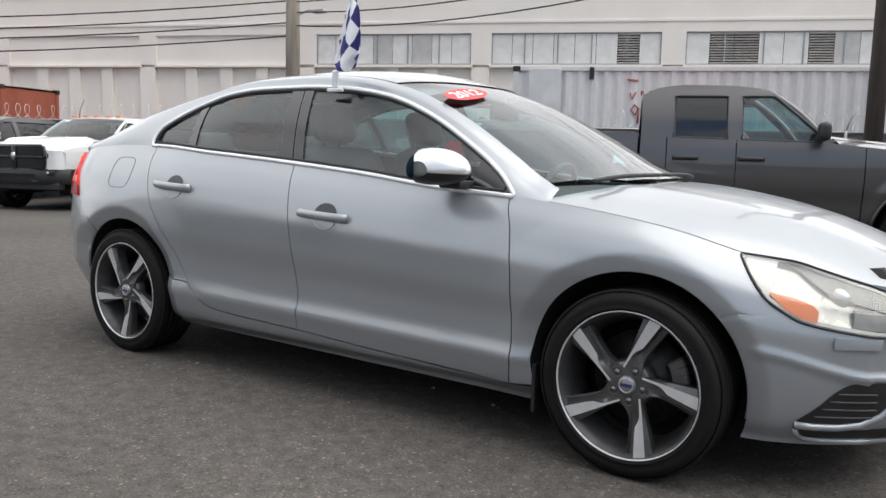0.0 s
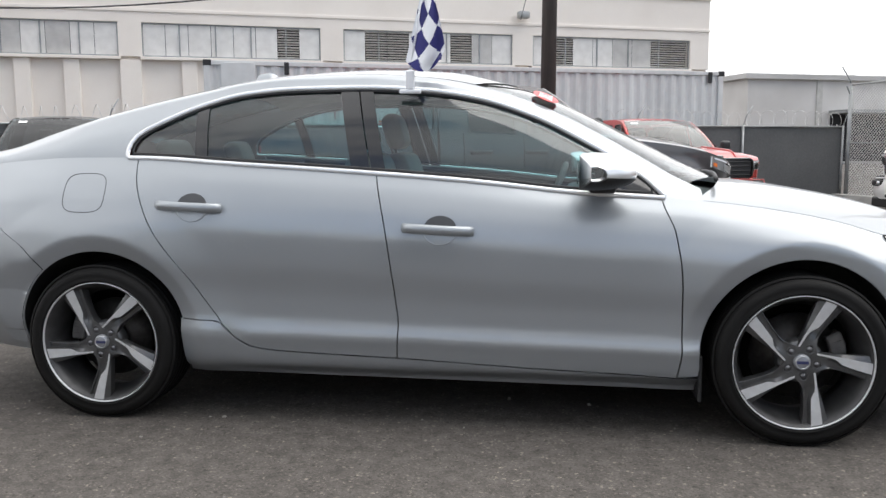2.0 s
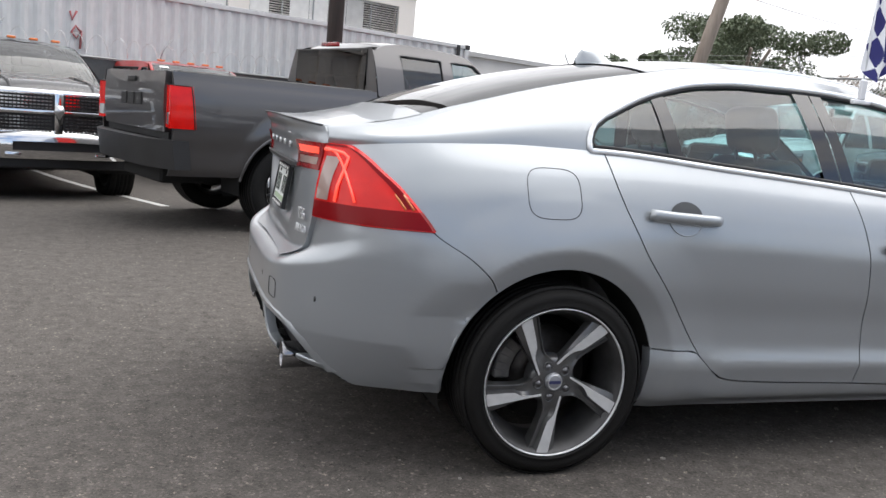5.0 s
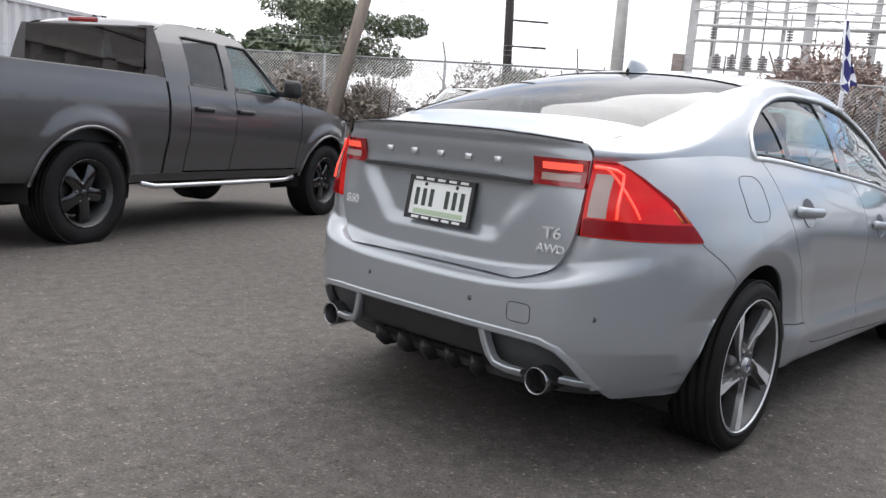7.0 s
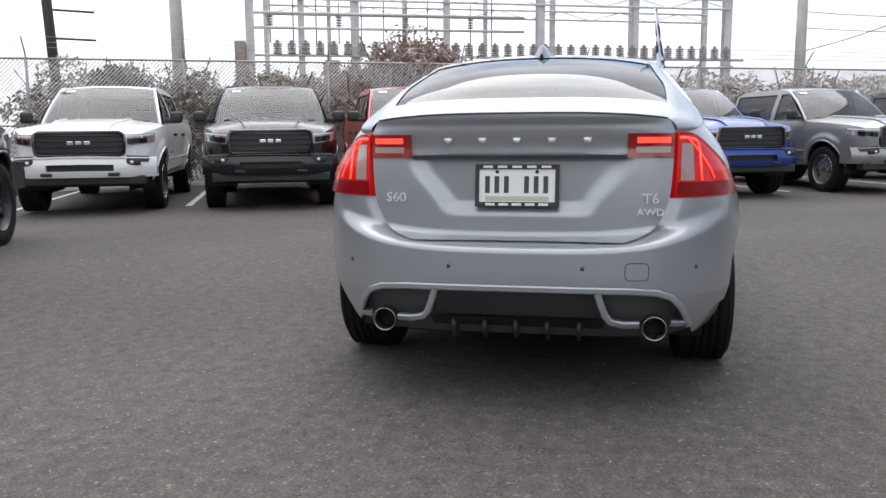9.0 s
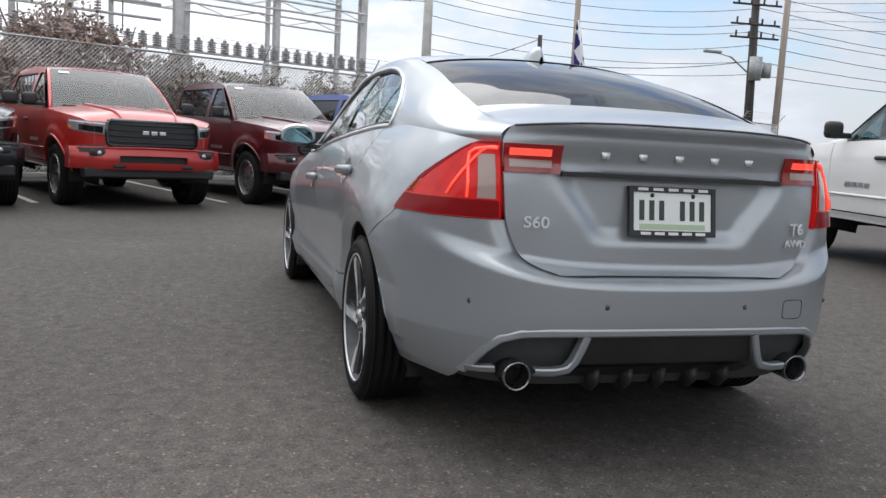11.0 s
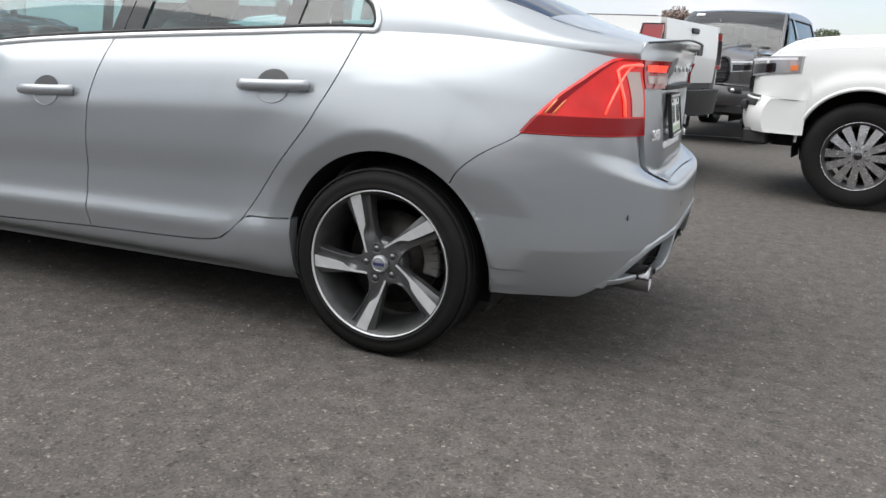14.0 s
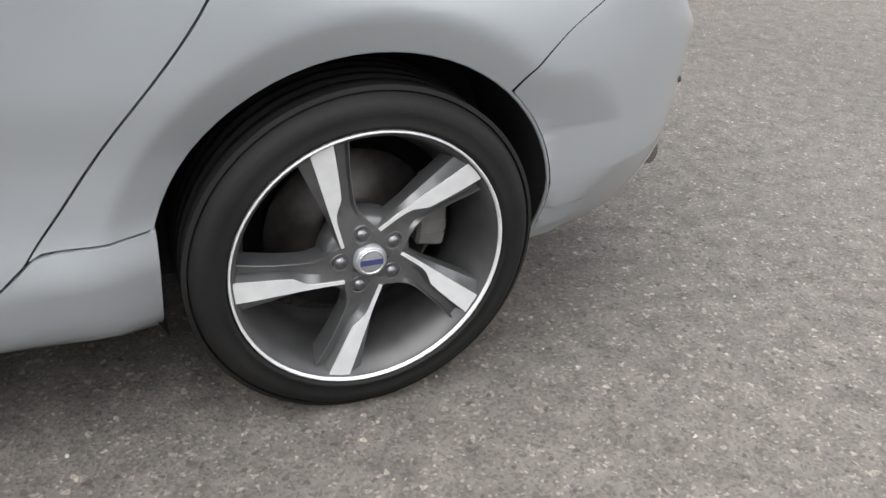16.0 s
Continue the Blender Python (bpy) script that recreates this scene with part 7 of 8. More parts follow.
tagged(finish("loose_gravel", bm, textured("gravel_stone", (0.14, 0.13, 0.12), (0.34, 0.32, 0.29), 60, (0.8, 0.95))), "scattered small pale stones on the asphalt", "gravel", kind="stuff")

M_CONCRETE = textured("concrete", (0.40, 0.39, 0.37), (0.56, 0.55, 0.52), 1.8, (0.8, 0.95), bump=0.3, fine=0.5, fine_scale=60)
M_STEEL = textured("galvanised_steel", (0.26, 0.27, 0.27), (0.42, 0.43, 0.43), 6, (0.4, 0.6), metal=0.5, fine=0.3)
M_WIRE = textured("galvanised_wire", (0.55, 0.54, 0.53), (0.72, 0.71, 0.69), 3, (0.6, 0.75), metal=0.1)
M_SCREEN = textured("grey_fence_screen", (0.085, 0.088, 0.09), (0.14, 0.142, 0.142), 0.8, (0.85, 0.95), fine=0.6, fine_scale=25, bump=0.3)
M_DRY = textured("dry_vine", (0.10, 0.07, 0.05), (0.24, 0.18, 0.13), 14, (0.85, 0.95))
M_WOODPOLE = textured("weathered_pole_wood", (0.24, 0.20, 0.165), (0.40, 0.345, 0.29), 8, (0.8, 0.95), bump=0.4, fine=0.4, fine_scale=40, stretch=(1, 1, 0.08))
M_DARKPOLE = textured("creosote_pole_wood", (0.030, 0.026, 0.024), (0.075, 0.066, 0.06), 8, (0.75, 0.9), bump=0.4, fine=0.4, fine_scale=40, stretch=(1, 1, 0.08))
M_CABLE = mat("black_cable", (0.02, 0.02, 0.022), 0.6)

# east fence
E0, E1 = Vector((7.6, 17.4, 0)), Vector((26.5, -22.8, 0))
EL = (E1 - E0).length
ED = (E1 - E0).normalized()
EN = Vector((ED.y, -ED.x, 0))
if EN.x > 0:
    EN = -EN          # towards the lot


def efence(s, z, off=0.0):
    p = E0 + ED * s + EN * off
    return Vector((p.x, p.y, z))


fence = thing("chain_link_fence", "tall galvanised chain-link fence with leaning barbed wire arms", "fence")
TOP = 2.66
for k in range(15):
    s = min(EL, k * EL / 14)
    bm = bmesh.new()
    rod(bm, efence(s, -0.2), efence(s, TOP + 0.03), 0.032, 10)
    tube(bm, [efence(s, TOP), efence(s, TOP + 0.12, 0.05), efence(s, TOP + 0.42, 0.30)], 0.018, 6)
    part("post", bm, M_STEEL, fence)
for z, r in ((TOP, 0.024), (1.25, 0.016), (0.0, 0.012)):
    bm = bmesh.new()
    rod(bm, efence(0, z), efence(EL, z), r, 8)
    part("rail", bm, M_STEEL, fence)
for k in range(3):
    bm = bmesh.new()
    f = (k + 1) / 3
    rod(bm, efence(0, TOP + 0.12 + 0.30 * f, 0.05 + 0.25 * f), efence(EL, TOP + 0.12 + 0.30 * f, 0.05 + 0.25 * f), 0.005, 5)
    part("barbed_strand", bm, M_STEEL, fence)
H = TOP + 0.1
for way, pitch, r, nm in ((1, 0.085, 0.0095, "mesh_wire"), (-1, 0.085, 0.005, "mesh_wire")):
    bm = bmesh.new()
    n = int((EL + H) / pitch)
    for k in range(n):
        s0 = -H + k * pitch
        a, b = s0, s0 + H
        za, zb = -0.12, -0.12 + H
        if a < 0:
            za, a = za - s0, 0.0
        if b > EL:
            zb, b = zb - (s0 + H - EL), EL
        if b - a < 0.05:
            continue
        p, q = (efence(a, za), efence(b, zb)) if way > 0 else (efence(EL - a, za, 0.012), efence(EL - b, zb, 0.012))
        rod(bm, p, q, r, 4, caps=False)
    o = part(nm, bm, M_WIRE, fence, smooth=None)
    o["kind"] = "stuff"
# kerb along it
bm = bmesh.new()
box(bm, 0, EL, -0.10, 0.10, -0.3, 0.02, 0.02, 2, Matrix.Translation(E0 + EN * 0.35) @ Matrix.Rotation(math.atan2(ED.y, ED.x), 4, "Z"))
tagged(finish("kerb", bm, M_CONCRETE, smooth=40), "low stained concrete kerb below the fence", "kerb", kind="structure")


def brush(name, label, centre, size, n, material, seed, leaf=0.12, category="bush"):
    """A ragged clump of twigs and leaves."""
    r = random.Random(seed)
    root = thing(name, label, category)
    bm = bmesh.new()
    base_pt = Vector((centre[0], centre[1], fall(centre[0], centre[1])))
    for k in range(26):
        q = Vector((centre[0] + r.gauss(0, 0.35) * size[0], centre[1] + r.gauss(0, 0.35) * size[1], centre[2] + r.uniform(-0.4, 0.9) * size[2]))
        m = base_pt.lerp(q, 0.5) + Vector((r.uniform(-0.2, 0.2), r.uniform(-0.2, 0.2), 0.2))
        tube(bm, [base_pt + Vector((r.uniform(-0.3, 0.3) * size[0], r.uniform(-0.3, 0.3) * size[1], 0)), m, q], 0.02, 4)
    part("stem", bm, M_DRY, root)
    bm = bmesh.new()
    for k in range(n):
        while True:
            v = Vector((r.uniform(-1, 1), r.uniform(-1, 1), r.uniform(-1, 1)))
            if v.length < 1 and (v.length > 0.35 or r.random() < 0.4):
                break
        lump = 0.75 + 0.35 * noise.noise(v * 2.3 + Vector((seed, 0, 0)))
        p = Vector(centre) + Vector((v.x * size[0], v.y * size[1], v.z * size[2])) * lump
        q = Euler((r.uniform(-1, 1), r.uniform(-1, 1), r.uniform(0, 6.3))).to_matrix()
        l = leaf * r.uniform(0.6, 1.3)
        a = [bm.verts.new(p + q @ Vector(c)) for c in ((-l, 0, 0), (0, -l * 0.42, 0.12 * l), (l, 0, 0), (0, l * 0.42, 0.12 * l))]
        bm.faces.new(a)
    o = part("foliage", bm, material, root, smooth=None)
    o["kind"] = "stuff"
    return root


M_LEAF = textured("dark_green_leaf", (0.075, 0.10, 0.055), (0.16, 0.19, 0.115), 3, (0.55, 0.75))
M_BRUSHLEAF = textured("dry_brown_leaf", (0.19, 0.16, 0.13), (0.34, 0.295, 0.245), 3, (0.8, 0.9))
M_RUSTLEAF = textured("rusty_leaf", (0.22, 0.16, 0.135), (0.36, 0.28, 0.24), 3, (0.8, 0.9))
for s, off, z, sz, n, m, lab in ((2.5, -0.5, 1.5, (1.3, 1.3, 1.3), 1500, M_BRUSHLEAF, "dry brown creeper over the chain-link fence"),
                                 (4.3, -0.4, 1.3, (1.2, 1.2, 1.1), 1200, M_BRUSHLEAF, "dry brown creeper over the chain-link fence"),
                                 (8.0, -1.2, 2.2, (0.9, 0.9, 0.6), 500, M_LEAF, "dark green bush behind the fence"),
                                 (11.5, -1.0, 1.1, (2.2, 2.2, 1.2), 2000, M_BRUSHLEAF, "dry brown bush behind the fence"),
                                 (15.0, -1.5, 2.2, (2.0, 2.4, 1.7), 2600, M_RUSTLEAF, "rusty brown bush behind the fence"),
                                 (19.0, -1.2, 1.1, (2.4, 2.4, 1.2), 2000, M_BRUSHLEAF, "dry brown bush behind the fence"),
                                 (23.5, -1.2, 0.9, (2.4, 2.4, 1.0), 1600, M_BRUSHLEAF, "dry brown bush behind the fence"),
                                 (9.5, -0.7, 1.0, (1.5, 1.5, 1.2), 1300, M_BRUSHLEAF, "dry brown bush behind the fence"),
                                 (13.4, -0.7, 0.9, (1.5, 1.5, 1.1), 1300, M_RUSTLEAF, "rusty brown bush behind the fence"),
                                 (17.0, -0.7, 1.0, (1.5, 1.5, 1.2), 1300, M_BRUSHLEAF, "dry brown bush behind the fence"),
                                 (21.2, -0.7, 0.9, (1.5, 1.5, 1.1), 1300, M_BRUSHLEAF, "dry brown bush behind the fence"),
                                 (26.0, -0.7, 0.9, (1.5, 1.5, 1.0), 1300, M_RUSTLEAF, "rusty brown bush behind the fence"),
                                 (7.2, -1.2, 0.9, (2.2, 2.2, 1.0), 1500, M_BRUSHLEAF, "dry brown bush behind the fence"),
                                 (28.5, -1.2, 0.9, (2.6, 2.6, 1.0), 1500, M_BRUSHLEAF, "dry brown bush behind the fence")):
    if z < 1.25:
        z, sz, n = 1.40, (sz[0], sz[1], 1.55), int(n * 1.3)
    p = efence(s, z, off)
    brush("fence_bush", lab, tuple(p), sz, n * 4, m, int(s * 10), 0.075)

# north fence with its screen, and razor wire
nf = thing("screened_fence", "grey fabric-screened fence with coiled razor wire on top", "fence")
NV = 13.2
nf.location.z = -0.1
UL, UR = -34.0, 13.5
bm = bmesh.new()
sheet(bm, lambda u, v: yard(u, NV + 0.015 * math.sin(u * 2.1), lerp(-0.1, 1.74 + 0.012 * math.sin(u * 3.3), v)), steps(UL, UR, 120), [0, 0.5, 1])
sheet(bm, lambda u, v: yard(u, NV + 0.02 + 0.015 * math.sin(u * 2.1), lerp(-0.1, 1.74 + 0.012 * math.sin(u * 3.3), v)), steps(UL, UR, 120), [0, 0.5, 1])
part("screen", bm, M_SCREEN, nf, smooth=30)
for k in range(18):
    u = lerp(UL, UR, k / 17)
    bm = bmesh.new()
    rod(bm, yard(u, NV - 0.04, -0.2), yard(u, NV - 0.04, 1.78), 0.030, 8)
    tube(bm, [yard(u, NV - 0.04, 1.76), yard(u + 0.06, NV - 0.07, 2.0), yard(u + 0.20, NV - 0.10, 2.22)], 0.014, 5)
    part("post", bm, M_STEEL, nf)
bm = bmesh.new()
rod(bm, yard(UL, NV - 0.03, 1.75), yard(UR, NV - 0.03, 1.75), 0.02, 6)
part("rail", bm, M_STEEL, nf)
bm = bmesh.new()
pts = []
turns = 150
for k in range(turns * 10):
    a = 2 * math.pi * k / 10
    u = lerp(UL, UR, k / (turns * 10))
    pts.append(yard(u + 0.05 * math.sin(u * 5), NV - 0.03 + 0.16 * math.cos(a), 1.94 + 0.17 * math.sin(a) + 0.03 * math.sin(u * 1.7)))
tube(bm, pts, 0.0055, 4)
part("razor_coil", bm, M_WIRE, nf, smooth=None)
bm = bmesh.new()
rod(bm, yard(13.62, NV - 0.1, -0.2), yard(13.62, NV - 0.1, 2.55), 0.05, 10)
tube(bm, [yard(13.62, NV - 0.1, 2.5), yard(13.45, NV - 0.15, 2.72)], 0.02, 6)
part("corner_post", bm, M_STEEL, nf)

# shipping containers
M_CONT = textured("grey_container_paint", (0.52, 0.525, 0.525), (0.70, 0.705, 0.70), 0.9, (0.45, 0.65), detail=9, fine=0.5, fine_scale=14, stretch=(1, 1, 0.35))
M_ORANGE = textured("rusty_orange_container_paint", (0.24, 0.055, 0.028), (0.36, 0.10, 0.055), 1.2, (0.5, 0.7), detail=9, fine=0.5, fine_scale=14, stretch=(1, 1, 0.35))


def container(name, label, u0, u1, v0, z0, height, material):
    root = thing(name, label, "container")
    v1 = v0 + 2.44
    for vv, s in ((v0, 1), (v1, -1)):
        bm = bmesh.new()
        us, dep = [], []
        x = u0 + 0.12
        while x < u1 - 0.12:
            for d, w in ((0.0, 0.07), (0.036, 0.068), (0.036, 0.07), (0.0, 0.068)):
                us.append(x)
                dep.append(d)
                x += w
        vals = dict(zip(us, dep))
        sheet(bm, lambda u, v: yard(u, vv + s * (0.02 + vals[u]), lerp(z0 + 0.14, z0 + height - 0.09, v)), us, [0, 1])
        part("corrugated_side", bm, material, root, smooth=None)
    for uu in (u0, u1):
        bm = bmesh.new()
        sheet(bm, lambda a, b: yard(uu + (0.03 if uu == u0 else -0.03), lerp(v0, v1, a), lerp(z0 + 0.1, z0 + height - 0.08, b)), steps(0, 1, 8), [0, 1])
        part("end_panel", bm, material, root, smooth=None)
        for vv in (v0, v1):
            bm = bmesh.new()
            a, b = sorted((uu, uu + (0.13 if uu == u0 else -0.13)))
            c, d = sorted((vv, vv + (0.13 if vv == v0 else -0.13)))
            box(bm, a, b, c, d, z0, z0 + height, 0.01, 1, Matrix.Rotation(TURN, 4, "Z"))
            part("corner_post", bm, material, root)
            for zz in (z0 - 0.004, z0 + height - 0.115):
                bm = bmesh.new()
                box(bm, a - 0.008, b + 0.03, c - 0.008, d + 0.008, zz, zz + 0.12, 0.008, 1, Matrix.Rotation(TURN, 4, "Z"))
                part("corner_casting", bm, M_BLACK, root)
    for vv in (v0, v1 - 0.06):
        for zz, hh in ((z0 + 0.02, 0.14), (z0 + height - 0.10, 0.09)):
            bm = bmesh.new()
            box(bm, u0 + 0.13, u1 - 0.13, vv, vv + 0.06, zz, zz + hh, 0.006, 1, Matrix.Rotation(TURN, 4, "Z"))
            part("rail", bm, material, root)
    bm = bmesh.new()
    sheet(bm, lambda a, b: yard(lerp(u0, u1, a), lerp(v0, v1, b), z0 + height - 0.03 + 0.01 * (1 - (2 * b - 1) ** 2)), steps(0, 1, 12), steps(0, 1, 4))
    part("roof", bm, material, root)
    bm = bmesh.new()
    for k in range(5):
        u = lerp(u0 + 0.3, u1 - 0.3, k / 4)
        box(bm, u - 0.15, u + 0.15, v0 + 0.1, v1 - 0.1, -0.1, z0 + 0.03, 0, 1, Matrix.Rotation(TURN, 4, "Z"))
    part("support_block", bm, M_CONCRETE, root)
    return root


grey = container("shipping_container", "scuffed grey corrugated shipping container behind the fence", -1.5, 10.72, 14.05, 0.12, 2.88, M_CONT)
bm = bmesh.new()
box(bm, -1.15, -0.45, 14.03, 14.048, 1.95, 2.95, 0.004, 1, Matrix.Rotation(TURN, 4, "Z"))
part("white_panel", bm, textured("white_sheet", (0.55, 0.56, 0.56), (0.68, 0.69, 0.69), 2, (0.5, 0.7)), grey, "pale bolted sheet")
graf = mat("red_spray_paint", (0.42, 0.14, 0.14), 0.8)
for path in ([(1.02, 2.45), (1.06, 2.3), (1.14, 2.46)], [(1.22, 2.10), (1.12, 2.20), (1.05, 2.08), (1.14, 1.98), (1.22, 2.12), (1.2, 1.8)], [(1.05, 1.62), (1.0, 1.45), (1.2, 1.42)], [(0.95, 2.72), (1.18, 2.70)]):
    bm = bmesh.new()
    tube(bm, [yard(u, 14.055, z) for u, z in path], 0.022, 5)
    part("paint_mark", bm, graf, grey, "faded red spray mark")
for u in (0.15, 10.3):
    bm = bmesh.new()
    box(bm, u, u + 0.10, 14.02, 14.06, 2.72, 2.98, 0.01, 1, Matrix.Rotation(TURN, 4, "Z"))
    part("lashing_plate", bm, M_BLACK, grey)
orange = container("shipping_container", "rusty orange corrugated shipping container beside the building", -28.3, -16.1, 15.9, -0.15, 2.85, M_ORANGE)
words("container_number", "45", 0.62, mat("stencil_white", (0.7, 0.7, 0.68), 0.7), orange, Matrix.Translation(yard(-17.3, 15.885, 2.1)) @ Matrix.Rotation(TURN, 4, "Z") @ Matrix.Rotation(radians(90), 4, "X"), 0.002, "white stencilled number")

# the long building
M_WALL = textured("cream_render", (0.79, 0.73, 0.67), (0.86, 0.805, 0.745), 0.7, (0.85, 0.95), bump=0.25, fine=0.35, fine_scale=30)
M_LOUVRE = textured("pale_louvre_metal", (0.76, 0.745, 0.72), (0.86, 0.845, 0.82), 4, (0.4, 0.6))
M_GAP = mat("dark_room", (0.03, 0.03, 0.032), 0.9)
block = thing("industrial_building", "long cream-rendered industrial building with louvred windows and buttresses", "building")
B0, B1, BV, BH = -78.0, 16.35, 23.6, 6.55
R = Matrix.Rotation(TURN, 4, "Z")
bays = [(-3.53 - 6.22 * k, 2.0 - 6.22 * k) for k in range(12)][::-1] + [(2.75, 8.65), (9.40, 15.57)]
bm = bmesh.new()
edges = [B0] + [e for b in bays for e in b] + [B1]
for k in range(0, len(edges), 2):
    box(bm, edges[k], edges[k + 1], BV, BV + 0.5, 4.06, 5.10, 0, 1, R)
box(bm, B0, B1, BV, BV + 0.5, 5.10, BH, 0, 1, R)
box(bm, B0, B1, BV + 0.16, BV + 0.5, -0.2, 4.06, 0, 1, R)
box(bm, B0, B1, BV + 0.5, BV + 18, -0.2, BH - 0.25, 0, 1, R)
part("wall", bm, M_WALL, block, smooth=None)
bm = bmesh.new()
box(bm, B0, B1 + 0.03, BV - 0.035, BV + 0.002, 5.42, 5.52, 0.008, 1, R)
part("string_course", bm, M_WALL, block)
bm = bmesh.new()
box(bm, B0, B1 + 0.05, BV - 0.06, BV + 0.45, BH - 0.002, BH + 0.10, 0.01, 1, R)
part("coping", bm, M_WALL, block)
for bi, (a, b) in enumerate(bays):
    louvred = a > -10
    # pier below and beside the opening
    for pu, w in ((a - 0.36, 0.62), (lerp(a, b, 0.25), 0.46), (lerp(a, b, 0.5), 0.46), (lerp(a, b, 0.75), 0.46)):
        bm = bmesh.new()
        box(bm, pu - w / 2, pu + w / 2, BV - (0.02 if w > 0.5 else -0.02), BV + 0.17, -0.2, 3.955, 0.01, 1, R)
        part("buttress", bm, M_WALL, block)
    bm = bmesh.new()
    box(bm, a - 0.06, b + 0.06, BV - 0.07, BV + 0.10, 3.96, 4.055, 0.008, 1, R)
    part("sill", bm, M_WALL, block)
    if not louvred:
        bm = bmesh.new()
        box(bm, a + 0.002, b - 0.002, BV + 0.08, BV + 0.40, 4.062, 5.098, 0, 1, R)
        part("blind_panel", bm, M_WALL, block)
        continue
    win = new("window")
    win.parent = block
    win["label"] = "strip of pale metal louvres, some open and dark"
    bm = bmesh.new()
    for z in (4.062, 5.055):
        box(bm, a, b, BV + 0.06, BV + 0.12, z, z + 0.04, 0, 1, R)
    for k in range(6):
        u = lerp(a, b - 0.04, k / 5)
        box(bm, u, u + 0.04, BV + 0.05, BV + 0.12, 4.062, 5.095, 0, 1, R)
    part("window_frame", bm, M_STEEL, win)
    bm = bmesh.new()
    box(bm, a, b, BV + 0.30, BV + 0.34, 4.065, 5.095, 0, 1, R)
    part("dark_interior", bm, M_GAP, win)
    cuts = sorted({a, b} | {lerp(a, b, k / 8) for k in range(1, 8)})
    ds = {0: [], 1: [(0.66, 1.33)], 2: [(3.48, 4.89), (6.38, 7.12)], 3: [(9.9, 10.7), (14.0, 15.5)]}
    opened = [d for v in ds.values() for d in v]
    for c0, c1 in zip(cuts, cuts[1:]):
        mid = (c0 + c1) / 2
        is_open = any(p <= mid <= q for p, q in opened)
        half_open = (not is_open) and rng.random() < 0.18
        bm = bmesh.new()
        n = 12
        for k in range(n):
            z = lerp(4.13, 5.03, k / (n - 1))
            t = radians(72 if is_open else (25 if half_open else 8))
            m = R @ Matrix.Translation((mid, BV + 0.09, z)) @ Matrix.Rotation(t, 4, "X")
            box(bm, -(c1 - c0) / 2 + 0.008, (c1 - c0) / 2 - 0.008, -0.003, 0.003, -0.043, 0.043, m=m)
        part("louvre_panel", bm, M_LOUVRE, win, smooth=None)
bm = bmesh.new()
lu = 8.95
rod(bm, yard(lu, BV, 5.80), yard(lu, BV - 0.12, 5.80), 0.03, 8)
box(bm, lu - 0.20, lu + 0.20, BV - 0.40, BV - 0.10, 5.62, 5.86, 0.05, 2, R)
part("flood_lamp", bm, M_STEEL, block, "grey wall-mounted flood lamp")

# far warehouse
wh = thing("warehouse", "low pale warehouse in the distance with a shallow roof", "warehouse")
bm = bmesh.new()
box(bm, 43.5, 110, 60, 90, -0.3, 7.3, 0, 1, R)
part("wall", bm, textured("pale_warehouse_wall", (0.52, 0.50, 0.48), (0.60, 0.58, 0.56), 0.3, (0.8, 0.9)), wh, smooth=None)
bm = bmesh.new()
box(bm, 43.0, 110.5, 59.6, 90, 7.3, 7.75, 0, 1, R)
part("roof_edge", bm, textured("grey_roof_sheet", (0.40, 0.39, 0.38), (0.5, 0.49, 0.48), 0.3, (0.6, 0.8)), wh, smooth=None)
for u in (50.9, 66, 82):
    bm = bmesh.new()
    box(bm, u - 0.3, u + 0.3, 59.9, 60.02, -0.3, 7.3, 0, 1, R)
    part("pier", bm, M_CONCRETE, wh)
bm = bmesh.new()
box(bm, 52, 62, 57.5, 60, 4.3, 4.6, 0, 1, R)
part("canopy", bm, M_STEEL, wh)
bm = bmesh.new()
box(bm, 52.2, 61.8, 59.98, 60.01, 0, 4.3, 0, 1, R)
part("loading_door", bm, M_GAP, wh)


def pole(name, label, a, b, r0, r1, material):
    root = thing(name, label, "pole")
    bm = bmesh.new()
    rod(bm, a, b, r0, 14, r1)
    part("mast", bm, material, root, smooth=40)
    return root


pole("utility_pole", "dark creosoted timber utility pole by the container", (0.30, 13.04, -0.3), (0.36, 13.06, 10.5), 0.165, 0.13, M_DARKPOLE)
wp = Vector((-16.1, 15.0, 0))
p = pole("utility_pole", "weathered pale timber utility pole before the building", (wp.x, wp.y, -0.3), (wp.x, wp.y, 11.0), 0.24, 0.18, M_WOODPOLE)
bm = bmesh.new()
tube(bm, [(wp.x, wp.y, 5.1), (wp.x + 0.45, wp.y + 0.2, 5.3), (wp.x + 0.7, wp.y + 0.3, 5.28)], 0.03, 6)
box(bm, wp.x + 0.6, wp.x + 1.05, wp.y + 0.2, wp.y + 0.42, 5.2, 5.32, 0.04, 2)
part("lamp_arm", bm, M_STEEL, p)
pole("utility_pole", "leaning weathered timber pole inside the fence", (8.25, 13.8, -0.3), (10.6, 13.2, 9.5), 0.17, 0.13, M_WOODPOLE)


def wire(a, b, sag, r=0.012, n=14):
    a, b = Vector(a), Vector(b)
    bm = bmesh.new()
    tube(bm, [a.lerp(b, t) - Vector((0, 0, sag * 4 * t * (1 - t))) for t in steps(0, 1, n)], r, 4)
    tagged(finish("overhead_wire", bm, M_CABLE), "thin black overhead cable hanging between poles", "cable", "overhead cables")


